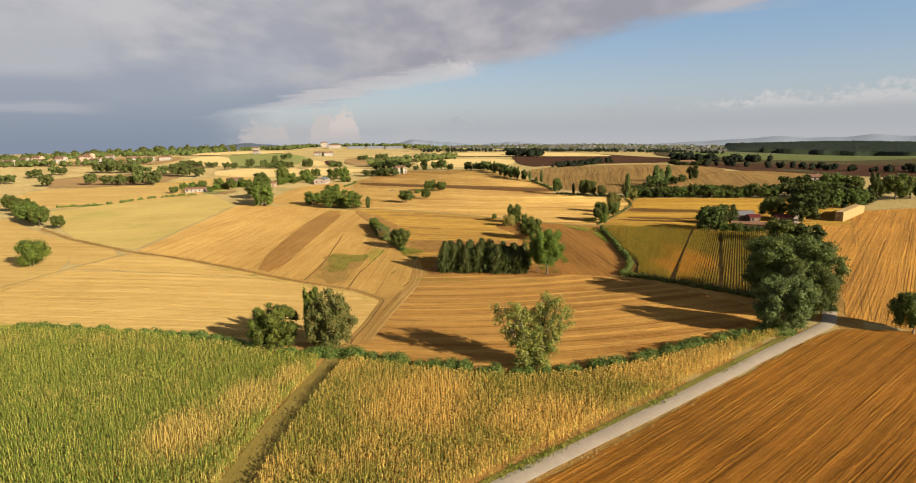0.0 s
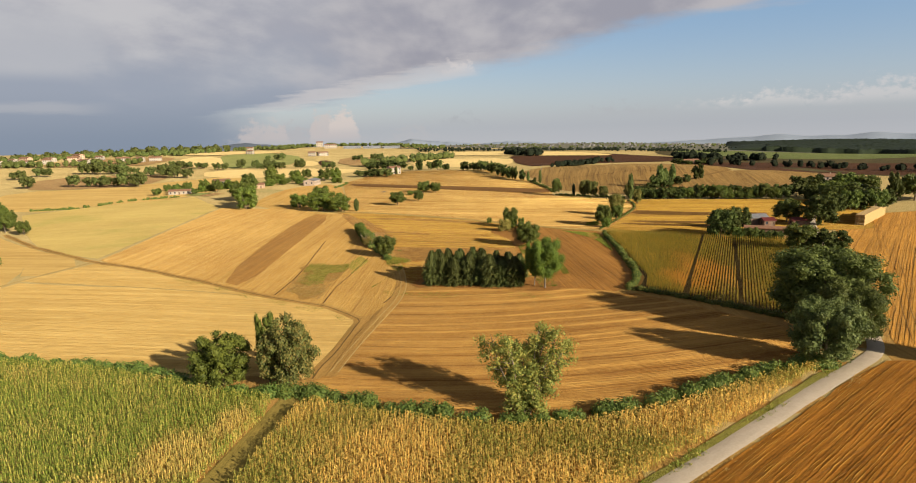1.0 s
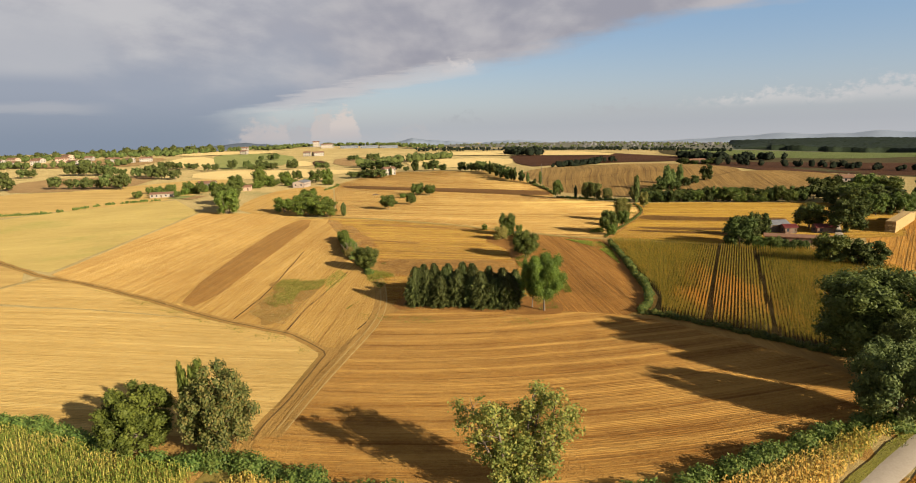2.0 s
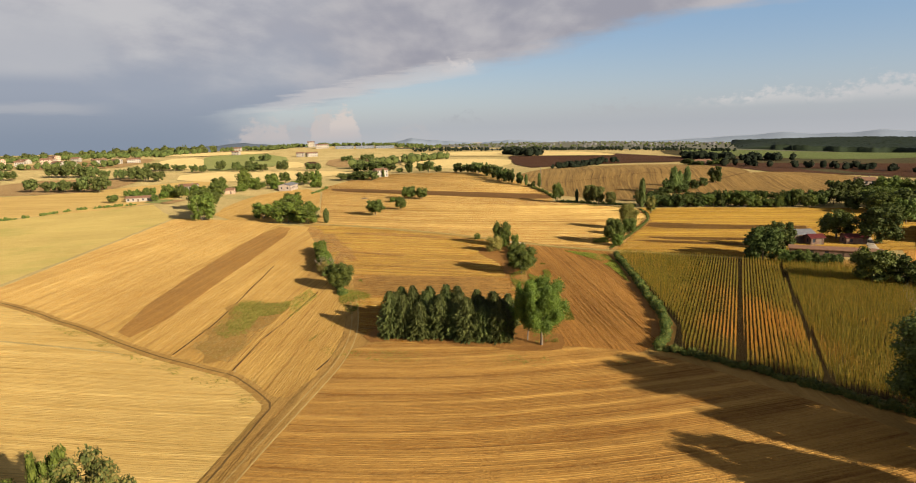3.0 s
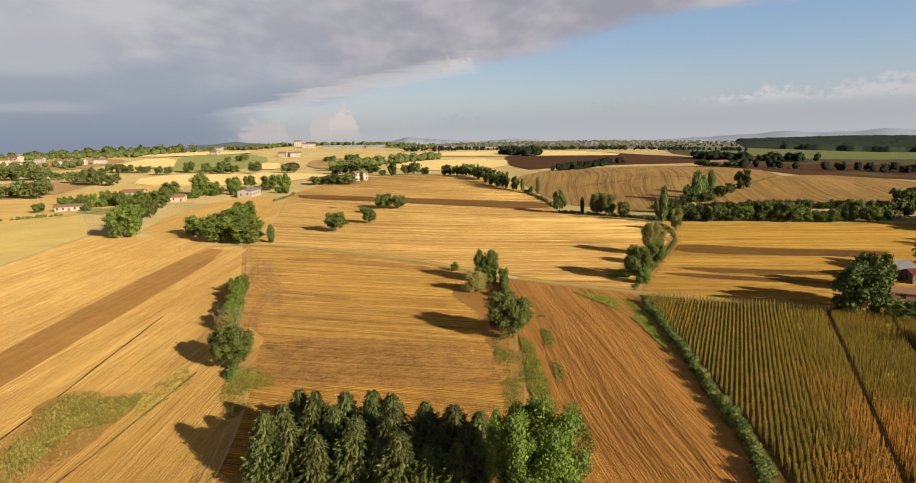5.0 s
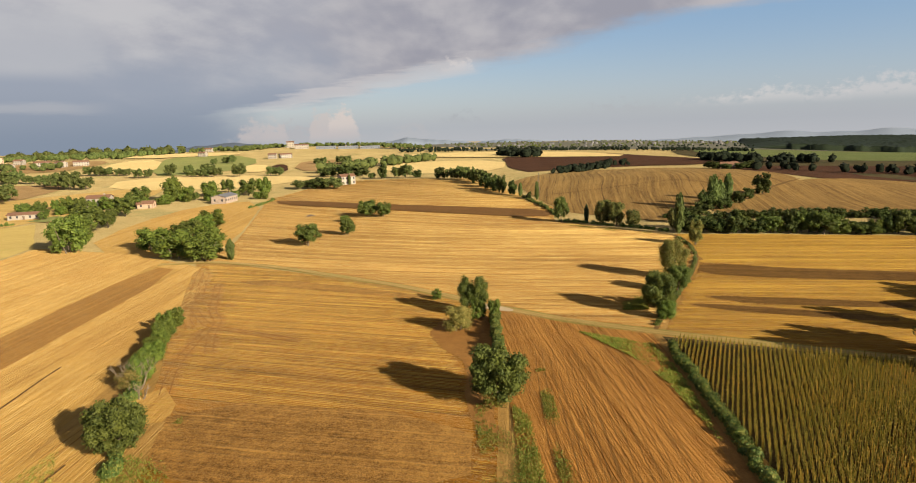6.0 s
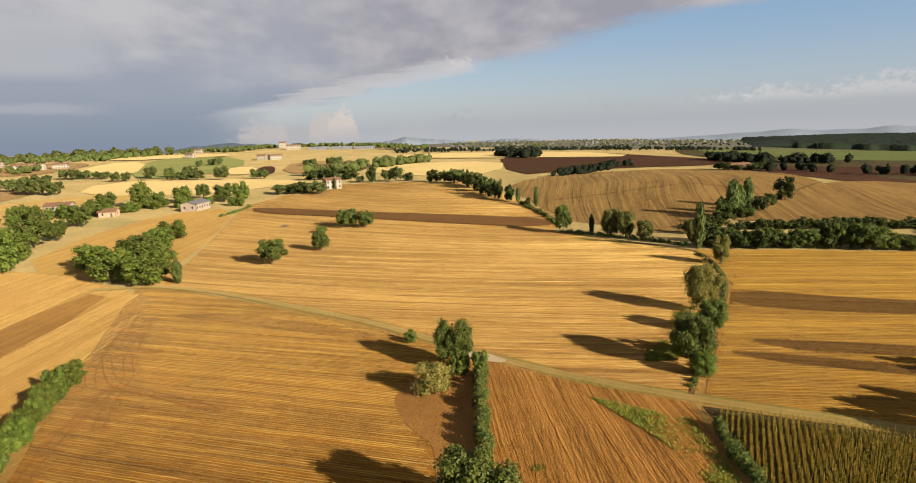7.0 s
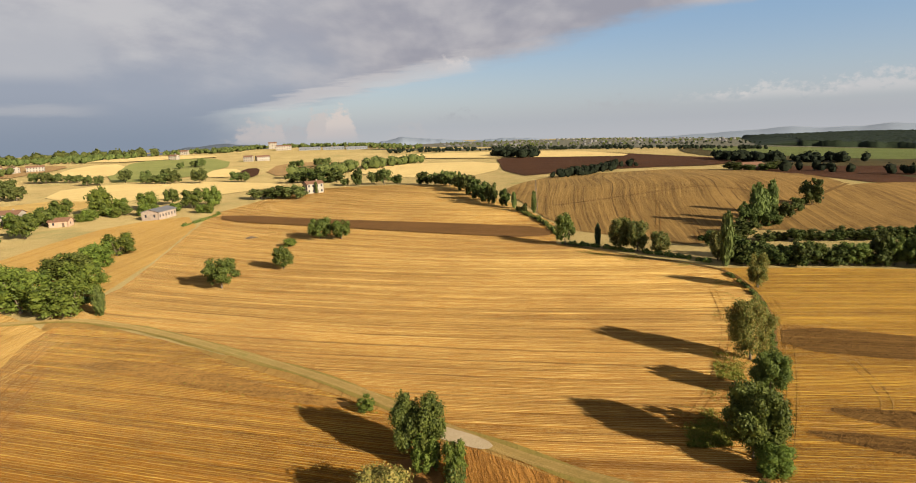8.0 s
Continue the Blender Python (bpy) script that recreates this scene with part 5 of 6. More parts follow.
# ---- hedges, verges and woods ----
def hedge(name, line, width, height, per_metre, leaf, label, size=0.5, category="hedge", seed=1, kind="", gaps=0.0):
    """A ragged run of shrubs along a line."""
    rng = np.random.default_rng(seed)
    pts = [Vector(p) for p in rounded(line, 2, False)]
    lobes = []
    for a, b in zip(pts, pts[1:]):
        steps = max(1, int((b - a).length / (width * 0.45)))
        for i in range(steps):
            p = a.lerp(b, i / steps)
            if rng.random() < gaps:
                continue
            h = height * rng.uniform(0.6, 1.25)
            x, y = p.x + rng.normal(0, width * 0.12), p.y + rng.normal(0, width * 0.12)
            r = width * 0.5 * rng.uniform(0.75, 1.2)
            lobes.append((x, y, gz(x, y) + h - min(r, h), min(r, h * 1.1)))
            if h > r * 1.5:
                lobes.append((x, y, gz(x, y) + h * 0.3, r))
    total = sum((b - a).length for a, b in zip(pts, pts[1:]))
    v, f = lumps_near(rng, np.array(lobes), int(total * per_metre), size)
    ob = mesh_object(name, v, f, leaf)
    return tagged(ob, label, category, kind=kind)


def lumps_near(rng, lobes, leaves, size, core=0.8):
    """As lumps(), without the cost of looking at far lobes."""
    pieces = []
    for x, y, z, r in lobes:
        v = BALL_LOW[0] * (r * core * (1 + 0.15 * rng.normal(0, 1, (len(BALL_LOW[0]), 1)).clip(-1.5, 1.0)))
        pieces.append((v + (x, y, z), BALL_LOW[1]))
    share = lobes[:, 3] ** 2
    pick = rng.choice(len(lobes), leaves, p=share / share.sum())
    way = rng.normal(0, 1, (leaves, 3))
    way[:, 2] = np.abs(way[:, 2]) * 0.9 - 0.15
    way /= np.linalg.norm(way, axis=1, keepdims=True)
    points = lobes[pick, :3] + way * (lobes[pick, 3] * rng.uniform(0.78, 1.15, leaves))[:, None]
    pieces.append(cards(points, way, size, rng))
    return gather(pieces)


hedge("hedge", [(65.5, 272), (64, 250), (62, 230), (59, 202), (55, 190), (51.5, 184)], 2.1, 1.7, 220, L_HEDGE, "low green hedge beside a maize field", 0.22)
hedge("hedge", [(51.5, 184), (58, 178.5), (65, 170), (72, 161), (77, 154), (84, 146), (90, 138)], 2.1, 1.3, 220, L_HEDGE, "low weedy hedge below a maize field", 0.22, seed=2)
hedge("verge_weeds", [(-29, 121), (-20, 118.5), (-13, 114.5), (-1, 110), (12, 107), (23, 107.5), (35, 110.5), (49, 116), (62, 121.5), (70, 123)], 4.0, 2.0, 230, L_VERGE, "green weeds and brambles along a maize edge", 0.26, "weeds", 3, "stuff")
hedge("verge_weeds", [(-110, 142), (-96, 140), (-76, 136.5), (-63, 132.5), (-51, 127.5), (-41, 122), (-30, 120)], 3.6, 1.8, 210, L_VERGE, "green weeds along the back of a maize field", 0.26, "weeds", 4, "stuff")
hedge("hedge", [(-276, 408), (-262, 412), (-251, 416), (-243, 435), (-236, 455), (-220, 462), (-205, 470)], 2.2, 1.6, 14, L_HEDGE, "thin broken hedge between cream fields", 0.7, seed=5, gaps=0.3)
hedge("ditch_scrub", [(66.5, 284), (70, 291), (75, 300), (88, 323), (101, 349), (107, 371), (108, 388)], 1.3, 0.8, 60, L_HEDGE, "thin green scrub along a crooked ditch", 0.25, "scrub", 22, "stuff", 0.45)
hedge("hedge", [(-31.8, 256), (-34.8, 266), (-38.9, 279), (-43, 295)], 2.2, 2.0, 260, L_HEDGE, "low bramble growth between stubble fields", 0.22, seed=6, gaps=0.25)
overgrown = random.Random(52)
for i in range(15):
    k = (i + overgrown.uniform(-0.3, 0.3)) / 14
    x, y = -33.2 - 10.2 * k + overgrown.uniform(-0.9, 0.9), 260 + 36.5 * k
    plant(overgrown.choice(("bush:1", "bush:2", "bush:3", "bush:2", "drybush:1")), x, y, overgrown.uniform(2.8, 5.6), overgrown.uniform(1.5, 2.5), "shrub of an overgrown hedge between stubble fields", "shrubs in an overgrown hedge")
hedge("hedge", [(-22.5, 234), (-25, 241), (-28, 248), (-30, 253)], 2.4, 1.4, 160, L_HEDGE, "low bramble strip between stubble fields", 0.25, seed=12)
hedge("hedge", [(31.2, 256), (31.6, 264), (31.9, 274), (32.1, 284), (32.2, 292)], 2.2, 2.6, 260, L_HEDGE, "narrow leafy hedge between two stubble fields", 0.24, seed=13)
hedge("hedge", [(64, 515), (68, 500), (73, 480), (74, 462)], 2.4, 1.8, 20, L_HEDGE, "low hedge behind a stubble field", 0.6, seed=8, gaps=0.2)
hedge("hedge", [(-95, 545), (-92, 535), (-94, 522), (-97, 505)], 2.0, 1.2, 20, L_HEDGE, "low garden bushes by a stone barn", 0.6, seed=9, gaps=0.3)
hedge("hedge", [(74, 446), (84, 437), (92, 425), (100, 416), (110, 400)], 2.4, 1.3, 20, L_HEDGE, "low scrub along a ditch", 0.6, seed=10, gaps=0.25)


def woodland(name, line, depth, count, height, label, seed, leaf=L_WOOD, lift=0.0):
    """A far wood: many crowns over a band along a line."""
    rng = np.random.default_rng(seed)
    pts = [Vector(p) for p in line]
    lens = np.array([(b - a).length for a, b in zip(pts, pts[1:])])
    cores, lobes = [], []
    for _ in range(count):
        i = rng.choice(len(lens), p=lens / lens.sum())
        a, b = pts[i], pts[i + 1]
        p = a.lerp(b, rng.random())
        side = Vector((-(b - a).y, (b - a).x)).normalized()
        if side.y < 0:
            side = -side
        p = p + side * depth * rng.random() + Vector((rng.normal(0, 2), rng.normal(0, 2)))
        h = height * rng.uniform(0.65, 1.2)
        r = h * rng.uniform(0.36, 0.5)
        z = gz(p.x, p.y)
        lobes += [(p.x, p.y, z + h - r * 0.9, r), (p.x + rng.normal(0, r * 0.4), p.y, z + h * 0.42, r * 0.95)]
    v, f = lumps_near(rng, np.array(lobes), count * 13, height * 0.23, 0.9)
    return tagged(mesh_object(name, v, f, leaf), label, "woodland", kind="stuff")


def canopy(name, a0, a1, near, far, top, label, seed, leaf=L_WOOD):
    """A closed wood seen from far off: a roof of crowns that comes down to the ground along its edges. a0, a1: bearings in degrees."""
    steps, rows = 190, 60
    verts, faces = [], []
    for j in range(rows + 1):
        for i in range(steps + 1):
            k = j / rows
            a = radians(a0 + (a1 - a0) * i / steps + (0.9 - 0.9 * k) * noise.noise((i * 0.05, seed, 0)) + 5.0 * (1 - k) * max(0.0, 1 - i / 30) * (i > 0))
            r = near + (far - near) * k + 60 * noise.noise((i * 0.06, j * 0.02, seed))
            x, y = 18 + r * math.sin(a), 114 + r * math.cos(a)
            lump = noise.noise((x / 11, y / 11, seed)) + 0.6 * noise.noise((x / 5, y / 5, seed + 4))
            edge = i in (0, steps) or j in (0, rows)
            verts.append((x, y, gz(x, y) + (-1.0 if edge else top + 3.2 * lump)))
    for j in range(rows):
        for i in range(steps):
            a = j * (steps + 1) + i
            faces.append((a, a + 1, a + steps + 2, a + steps + 1))
    return tagged(mesh_object(name, verts, faces, leaf), label, "woodland", kind="stuff")


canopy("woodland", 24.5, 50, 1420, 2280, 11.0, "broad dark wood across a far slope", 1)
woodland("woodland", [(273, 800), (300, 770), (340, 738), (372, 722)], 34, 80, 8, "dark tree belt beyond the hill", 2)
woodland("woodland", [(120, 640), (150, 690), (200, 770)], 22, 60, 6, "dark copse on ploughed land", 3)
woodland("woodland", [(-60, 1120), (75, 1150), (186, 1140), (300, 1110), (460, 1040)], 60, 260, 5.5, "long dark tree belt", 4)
woodland("woodland", [(-420, 1180), (-330, 1190), (-280, 1310), (-200, 1320), (-130, 1280), (-60, 1200)], 60, 330, 7.0, "hilltop wood along the skyline", 5, L_HAZED)
woodland("woodland", [(-900, 1010), (-700, 1000), (-560, 1000), (-450, 1010), (-420, 1180)], 110, 260, 8, "trees round a village", 6, L_HAZED)
woodland("woodland", [(-100, 740), (-80, 760), (-60, 800), (-40, 850), (0, 900)], 20, 60, 10, "trees round farm buildings", 7, L_HAZED)
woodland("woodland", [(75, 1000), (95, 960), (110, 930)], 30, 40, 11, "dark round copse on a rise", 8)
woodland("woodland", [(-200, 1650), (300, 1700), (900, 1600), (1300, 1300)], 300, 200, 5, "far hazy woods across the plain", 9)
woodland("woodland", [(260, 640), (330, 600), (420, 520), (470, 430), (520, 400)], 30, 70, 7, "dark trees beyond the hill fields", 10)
woodland("woodland", [(-800, 880), (-690, 860), (-600, 840), (-500, 835), (-440, 850)], 30, 110, 8, "green trees in front of a village", 12, L_HAZED)
woodland("woodland", [(-1100, 1060), (-800, 1080), (-620, 1090), (-430, 1120)], 70, 190, 13, "trees behind a village", 11, L_HAZED)


# ---- maize ----
def maize(name, poly, turn, mat, label, seed, spacing=0.75, gap=0.52, height=2.0, skip=(), reach=1.0, lift=0.0, blade=0.125):
    """Rows of maize: a stalk, arching blades and a tassel for each plant. skip: lines (x1, y1, x2, y2, half width) left bare."""
    rng = np.random.default_rng(seed)
    c, s = math.cos(radians(turn)), math.sin(radians(turn))
    p = np.array(poly)
    u, w = p @ (c, s), p @ (-s, c)
    us = np.arange(u.min(), u.max(), gap)
    ws = np.arange(w.min(), w.max(), spacing)
    gu, gw = np.meshgrid(us, ws)
    gu = gu.ravel() + rng.uniform(-0.12, 0.12, gu.size)
    gw = gw.ravel() + rng.uniform(-0.13, 0.13, gw.size)
    x, y = gu * c - gw * s, gu * s + gw * c
    keep = inside(x, y, [tuple(q) for q in poly]) & (rng.random(len(x)) > 0.04)
    for x1, y1, x2, y2, half in skip:
        dx, dy = x2 - x1, y2 - y1
        k = np.clip(((x - x1) * dx + (y - y1) * dy) / (dx * dx + dy * dy), 0, 1)
        keep &= np.hypot(x - x1 - k * dx, y - y1 - k * dy) > half
    x, y = x[keep], y[keep]
    count = len(x)
    z = ground_z(x, y)
    swell = np.array([noise.noise((a * 0.06, b * 0.06, 0.0)) for a, b in zip(x, y)])
    h = height * (1 + 0.12 * swell) * rng.uniform(0.82, 1.12, count)
    verts, faces, first = [], [], 0
    spin = rng.uniform(0, math.pi, count)
    root = np.stack([x, y, z], 1)
    up = np.array([0, 0, 1.0])
    for i in range(6):
        a = spin + (i % 2) * math.pi + rng.normal(0, 0.5, count)
        way = np.stack([np.cos(a), np.sin(a), np.zeros(count)], 1)
        side = np.stack([-np.sin(a), np.cos(a), np.zeros(count)], 1)
        low = root + up * (h * (0.22 + 0.125 * i))[:, None]
        long = (reach * rng.uniform(0.5, 0.8, count) * (1.0 - 0.07 * i))[:, None]
        mid = low + way * long * 0.5 + up * (long * (lift + rng.uniform(0.25, 0.6, (count, 1))))
        tip = low + way * long + up * (long * (1.6 * lift + rng.uniform(-0.5, 0.25, (count, 1))))
        wide = blade
        verts.append(np.stack([low, mid + side * wide, tip, mid - side * wide], 1).reshape(-1, 3))
        faces.append(np.arange(count * 4).reshape(-1, 4) + first)
        first += count * 4
    for turned in (0, math.pi / 2):
        side = np.stack([np.cos(spin + turned), np.sin(spin + turned), np.zeros(count)], 1)
        top = root + up * (h * 0.98)[:, None]
        verts.append(np.stack([root - side * 0.03, root + side * 0.03, top + side * 0.035, top - side * 0.035], 1).reshape(-1, 3))
        faces.append(np.arange(count * 4).reshape(-1, 4) + first)
        first += count * 4
    ob = mesh_object(name, np.concatenate(verts), np.concatenate(faces), mat)
    return tagged(ob, label, "maize", kind="stuff")


C_LEFT = corn_material("maize_green", (0.35, 0.400, 0.060), (0.14, 0.195, 0.028), (0.78, 0.58, 0.16), [(-43, 86, 8, 10), (-38, 98, 6, 8), (-33, 108, 3, 6)], 0.6, 0.44, 0.72, (0.56, 0.36, 0.10))
C_FRONT = corn_material("maize_ripe", (0.42, 0.38, 0.065), (0.18, 0.20, 0.036), (0.84, 0.57, 0.15), [(-6, 96, 12, 14), (42, 107, 26, 9), (14, 88, 13, 9)], 0.6, 0.38, 0.62, (0.68, 0.38, 0.085))
C_RIGHT = corn_material("maize_rows", (0.37, 0.295, 0.036), (0.16, 0.15, 0.019), (0.66, 0.37, 0.056), [(80, 200, 8, 24), (70, 188, 7, 14)], 0.4, 0.48, 0.76, (0.569, 0.196, 0.039), 0.06)
maize("maize_field", [(-126, 146), (-116, 143), (-96, 138.5), (-76, 135), (-63, 131), (-51, 126), (-41, 121), (-30, 118), (-29.3, 112), (-32, 93), (-33.2, 74), (-34, 60), (-110, 60)], 80, C_LEFT, "dense green maize with a ripening yellow patch", 1)
maize("maize_field", [(-28.5, 58), (-28, 74), (-27, 93), (-24.5, 114), (-22, 116.5), (-13, 112), (1, 107.5), (12, 105), (23, 105.5), (35, 108.5), (49, 114), (60, 119.2), (68, 121), (51, 108.4), (32, 95), (16, 83.9), (2, 74), (-14, 60)], 38, C_FRONT, "ripening yellow and green maize beside a lane", 2)
maize("maize_field", [(67, 275.5), (89, 266.5), (107, 258.6), (120, 254), (134, 243), (138, 216), (86, 152), (73, 163.5), (63, 174), (56, 183.5), (60.6, 197), (63.6, 232)], 65, C_RIGHT, "maize in straight rows with bare furrows between", 3, 0.76, 0.40, 2.1, reach=0.34, lift=0.9, blade=0.065, skip=((102, 258, 63, 173, 0.6), (111, 250, 73, 162, 0.6)))

# ---- buildings ----
PLASTER = plain_material("pale_plaster", (0.288, 0.248, 0.192), (0.384, 0.344, 0.280), 0.5)
PINKISH = plain_material("pink_plaster", (0.40, 0.26, 0.17), (0.50, 0.36, 0.25), 0.5)
BRICK = plain_material("weathered_brick", (0.11, 0.065, 0.042), (0.19, 0.12, 0.08), 0.9, 0.9, 0.4)
STONE = plain_material("worn_stone_wall", (0.26, 0.20, 0.15), (0.42, 0.34, 0.27), 0.8, 0.9, 0.4)
TILE = plain_material("clay_roof_tiles", (0.15, 0.075, 0.042), (0.23, 0.125, 0.075), 0.9, 0.85, 0.5)
REDTIN = plain_material("red_sheet_roof", (0.066, 0.010, 0.009), (0.105, 0.018, 0.014), 0.7, 0.6)
# grey sheet, its tone lowered to stand for cloud shade at the farm
GREYTIN = plain_material("cloud_dimmed_sheet_roof", (0.11, 0.112, 0.12), (0.18, 0.18, 0.185), 0.7, 0.6)
DARKGLASS = plain_material("dark_window_glass", (0.03, 0.035, 0.04), (0.05, 0.05, 0.06), 0.5, 0.15)
TIMBER = plain_material("dark_timber", (0.10, 0.07, 0.05), (0.17, 0.12, 0.08), 1.2)
STRAWBALE = plain_material("pressed_straw", (0.30, 0.20, 0.08), (0.42, 0.29, 0.12), 1.6, 0.95, 0.8)
WIRE = plain_material("galvanised_metal", (0.12, 0.11, 0.10), (0.18, 0.17, 0.16), 1.0, 0.5)


def box(bm, x0, y0, z0, x1, y1, z1):
    corners = [bm.verts.new((x, y, z)) for z in (z0, z1) for x, y in ((x0, y0), (x1, y0), (x1, y1), (x0, y1))]
    for quad in ((3, 2, 1, 0), (4, 5, 6, 7), (0, 1, 5, 4), (1, 2, 6, 5), (2, 3, 7, 6), (3, 0, 4, 7)):
        bm.faces.new([corners[i] for i in quad])


def house(name, w, d, h, rise, wall, roof, label, storeys=2, bays=3, side_bays=2, chimney=True, category="house", doorway=True):
    """A gabled building w wide (front, towards -y), d deep; its ridge runs along x. Openings are recessed through the face of the wall."""
    root = tagged(new(name), label, category)
    t = 0.35
    bm = bmesh.new()
    openings = []
    # walls as piers and bands round the openings, on all four faces
    floor_h = h / storeys

    def face_wall(width, place, count, with_door):
        slots = []
        for s in range(storeys):
            for b in range(count):
                u = width * (b + 0.5) / count
                z = s * floor_h + floor_h * 0.36
                size, tall = min(1.1, width / count * 0.45), min(1.5, floor_h * 0.45)
                if with_door and s == 0 and b == count // 2:
                    slots.append((u - 0.6, 0.05, u + 0.6, min(2.2, floor_h * 0.85), True))
                else:
                    slots.append((u - size / 2, z, u + size / 2, z + tall, False))
        cuts_u = sorted({0.0, width, *(v for s in slots for v in (s[0], s[2]))})
        cuts_z = sorted({0.0, h, *(v for s in slots for v in (s[1], s[3]))})
        for u0, u1 in zip(cuts_u, cuts_u[1:]):
            for z0, z1 in zip(cuts_z, cuts_z[1:]):
                mu, mz = (u0 + u1) / 2, (z0 + z1) / 2
                if any(s[0] < mu < s[2] and s[1] < mz < s[3] for s in slots):
                    continue
                a, b = place(u0, 0), place(u1, t)
                box(bm, min(a[0], b[0]), min(a[1], b[1]), z0, max(a[0], b[0]), max(a[1], b[1]), z1)
        for s in slots:
            a, b = place(s[0], 0.14), place(s[2], 0.2)
            openings.append((min(a[0], b[0]), min(a[1], b[1]), s[1], max(a[0], b[0]), max(a[1], b[1]), s[3], s[4]))

    face_wall(w, lambda u, k: (u - w / 2, -d / 2 + k), bays, doorway)
    face_wall(w, lambda u, k: (u - w / 2, d / 2 - k), bays, False)
    face_wall(d, lambda u, k: (-w / 2 + k, u - d / 2), side_bays, False)
    face_wall(d, lambda u, k: (w / 2 - k, u - d / 2), side_bays, False)
    for x in (-w / 2 + t / 2, w / 2 - t / 2):
        for dx in (-t / 2, t / 2):
            tri = [bm.verts.new((x + dx, y, z)) for y, z in ((-d / 2, h), (d / 2, h), (0, h + rise))]
            bm.faces.new(tri if dx > 0 else tri[::-1])
    part("wall", bm, wall, root)
    for x0, y0, z0, x1, y1, z1, is_door in openings:
        bm = bmesh.new()
        box(bm, x0, y0, z0, x1, y1, z1)
        part("door" if is_door else "window", bm, TIMBER if is_door else DARKGLASS, root)
    over = 0.45
    bm = bmesh.new()
    for s in (-1, 1):
        low, top = (s * (d / 2 + over), h - over * rise / (d / 2)), (0.0, h + rise)
        ring = []
        for x in (-w / 2 - over, w / 2 + over):
            for (y, z), lift in ((low, 0.02), (top, 0.02), (top, 0.24), (low, 0.24)):
                ring.append(bm.verts.new((x, y, z + lift)))
        for quad in ((0, 1, 2, 3), (7, 6, 5, 4), (0, 4, 5, 1), (1, 5, 6, 2), (2, 6, 7, 3), (3, 7, 4, 0)):
            bm.faces.new([ring[i] for i in quad])
    bmesh.ops.recalc_face_normals(bm, faces=bm.faces[:])
    top = part("roof", bm, roof, root)
    if chimney:
        bm = bmesh.new()
        box(bm, w * 0.2, -0.35, h + rise * 0.5, w * 0.2 + 0.6, 0.35, h + rise + 0.9)
        part("chimney", bm, wall, top)
    return root


def settle_at(ob, x, y, turn, sink=0.1):
    ob.matrix_basis = pose(x, y, gz(x, y) - sink, 0, 0, turn)
    return ob


# long stone barn among the trees: its gable looks down the field
settle_at(house("stone_barn", 16, 9.5, 4.2, 1.3, STONE, GREYTIN, "low stone barn with a grey sheet roof", 1, 6, 2, False, "barn", False), -122.2, 535.5, 84)
settle_at(house("farmhouse", 11, 9, 6.6, 1.4, PLASTER, TILE, "tall pale plaster farmhouse behind round trees", 2, 4, 3), -60, 617, 30)
settle_at(house("farmhouse", 13, 9, 6.0, 1.6, PLASTER, TILE, "white plaster farmhouse among garden trees", 2, 4, 2), -199, 533, 12)
settle_at(house("brick_shed", 9, 6, 3.0, 1.4, PINKISH, TILE, "small brick shed with a clay tile roof", 1, 2, 1, False, "shed"), -163, 519, 8)
settle_at(house("farm_store", 16, 6, 3.0, 1.0, PLASTER, TILE, "low white farm store beside vegetable plots", 1, 5, 1, False, "shed"), -216, 491, 12)
settle_at(house("farm_barn", 10, 7, 3.4, 1.2, TIMBER, GREYTIN, "dark farmyard barn with a grey sheet roof", 1, 3, 2, False, "barn"), 137.5, 289, 2)
settle_at(house("red_shed", 5, 4, 2.8, 0.9, BRICK, REDTIN, "small shed with a bright red sheet roof", 1, 2, 1, False, "shed"), 141, 283.4, 2)
settle_at(house("red_shed", 7, 5, 2.6, 0.9, BRICK, REDTIN, "farm shed with a dull red sheet roof", 1, 2, 1, False, "shed"), 155, 283, -8)
settle_at(house("ruined_sheds", 26, 5, 2.2, 0.6, BRICK, TILE, "long row of worn low brick sheds at a farmyard", 1, 6, 1, False, "shed"), 136.5, 264.5, -26)
settle_at(house("tower_house", 9, 8, 9.5, 1.5, STONE, TILE, "tall pale farmhouse among dark trees", 3, 3, 2), 246, 414, -20)
settle_at(house("farmhouse", 18, 9, 4.0, 1.6, BRICK, TILE, "low farmhouse with a clay tile roof beyond the hill", 1, 5, 2), 262, 690, 4)
settle_at(house("farmhouse", 22, 9, 4.6, 1.4, PLASTER, TILE, "long pale farm building behind trees", 1, 6, 2), -48, 868, 6)
settle_at(house("hilltop_house", 13, 10, 10, 1.5, PLASTER, TILE, "tall pale house on a hilltop", 3, 3, 2), -283, 1280, 10)
settle_at(house("hilltop_house", 24, 10, 7, 1.5, PLASTER, TILE, "long pale house on a hilltop", 2, 6, 2), -250, 1230, 10)

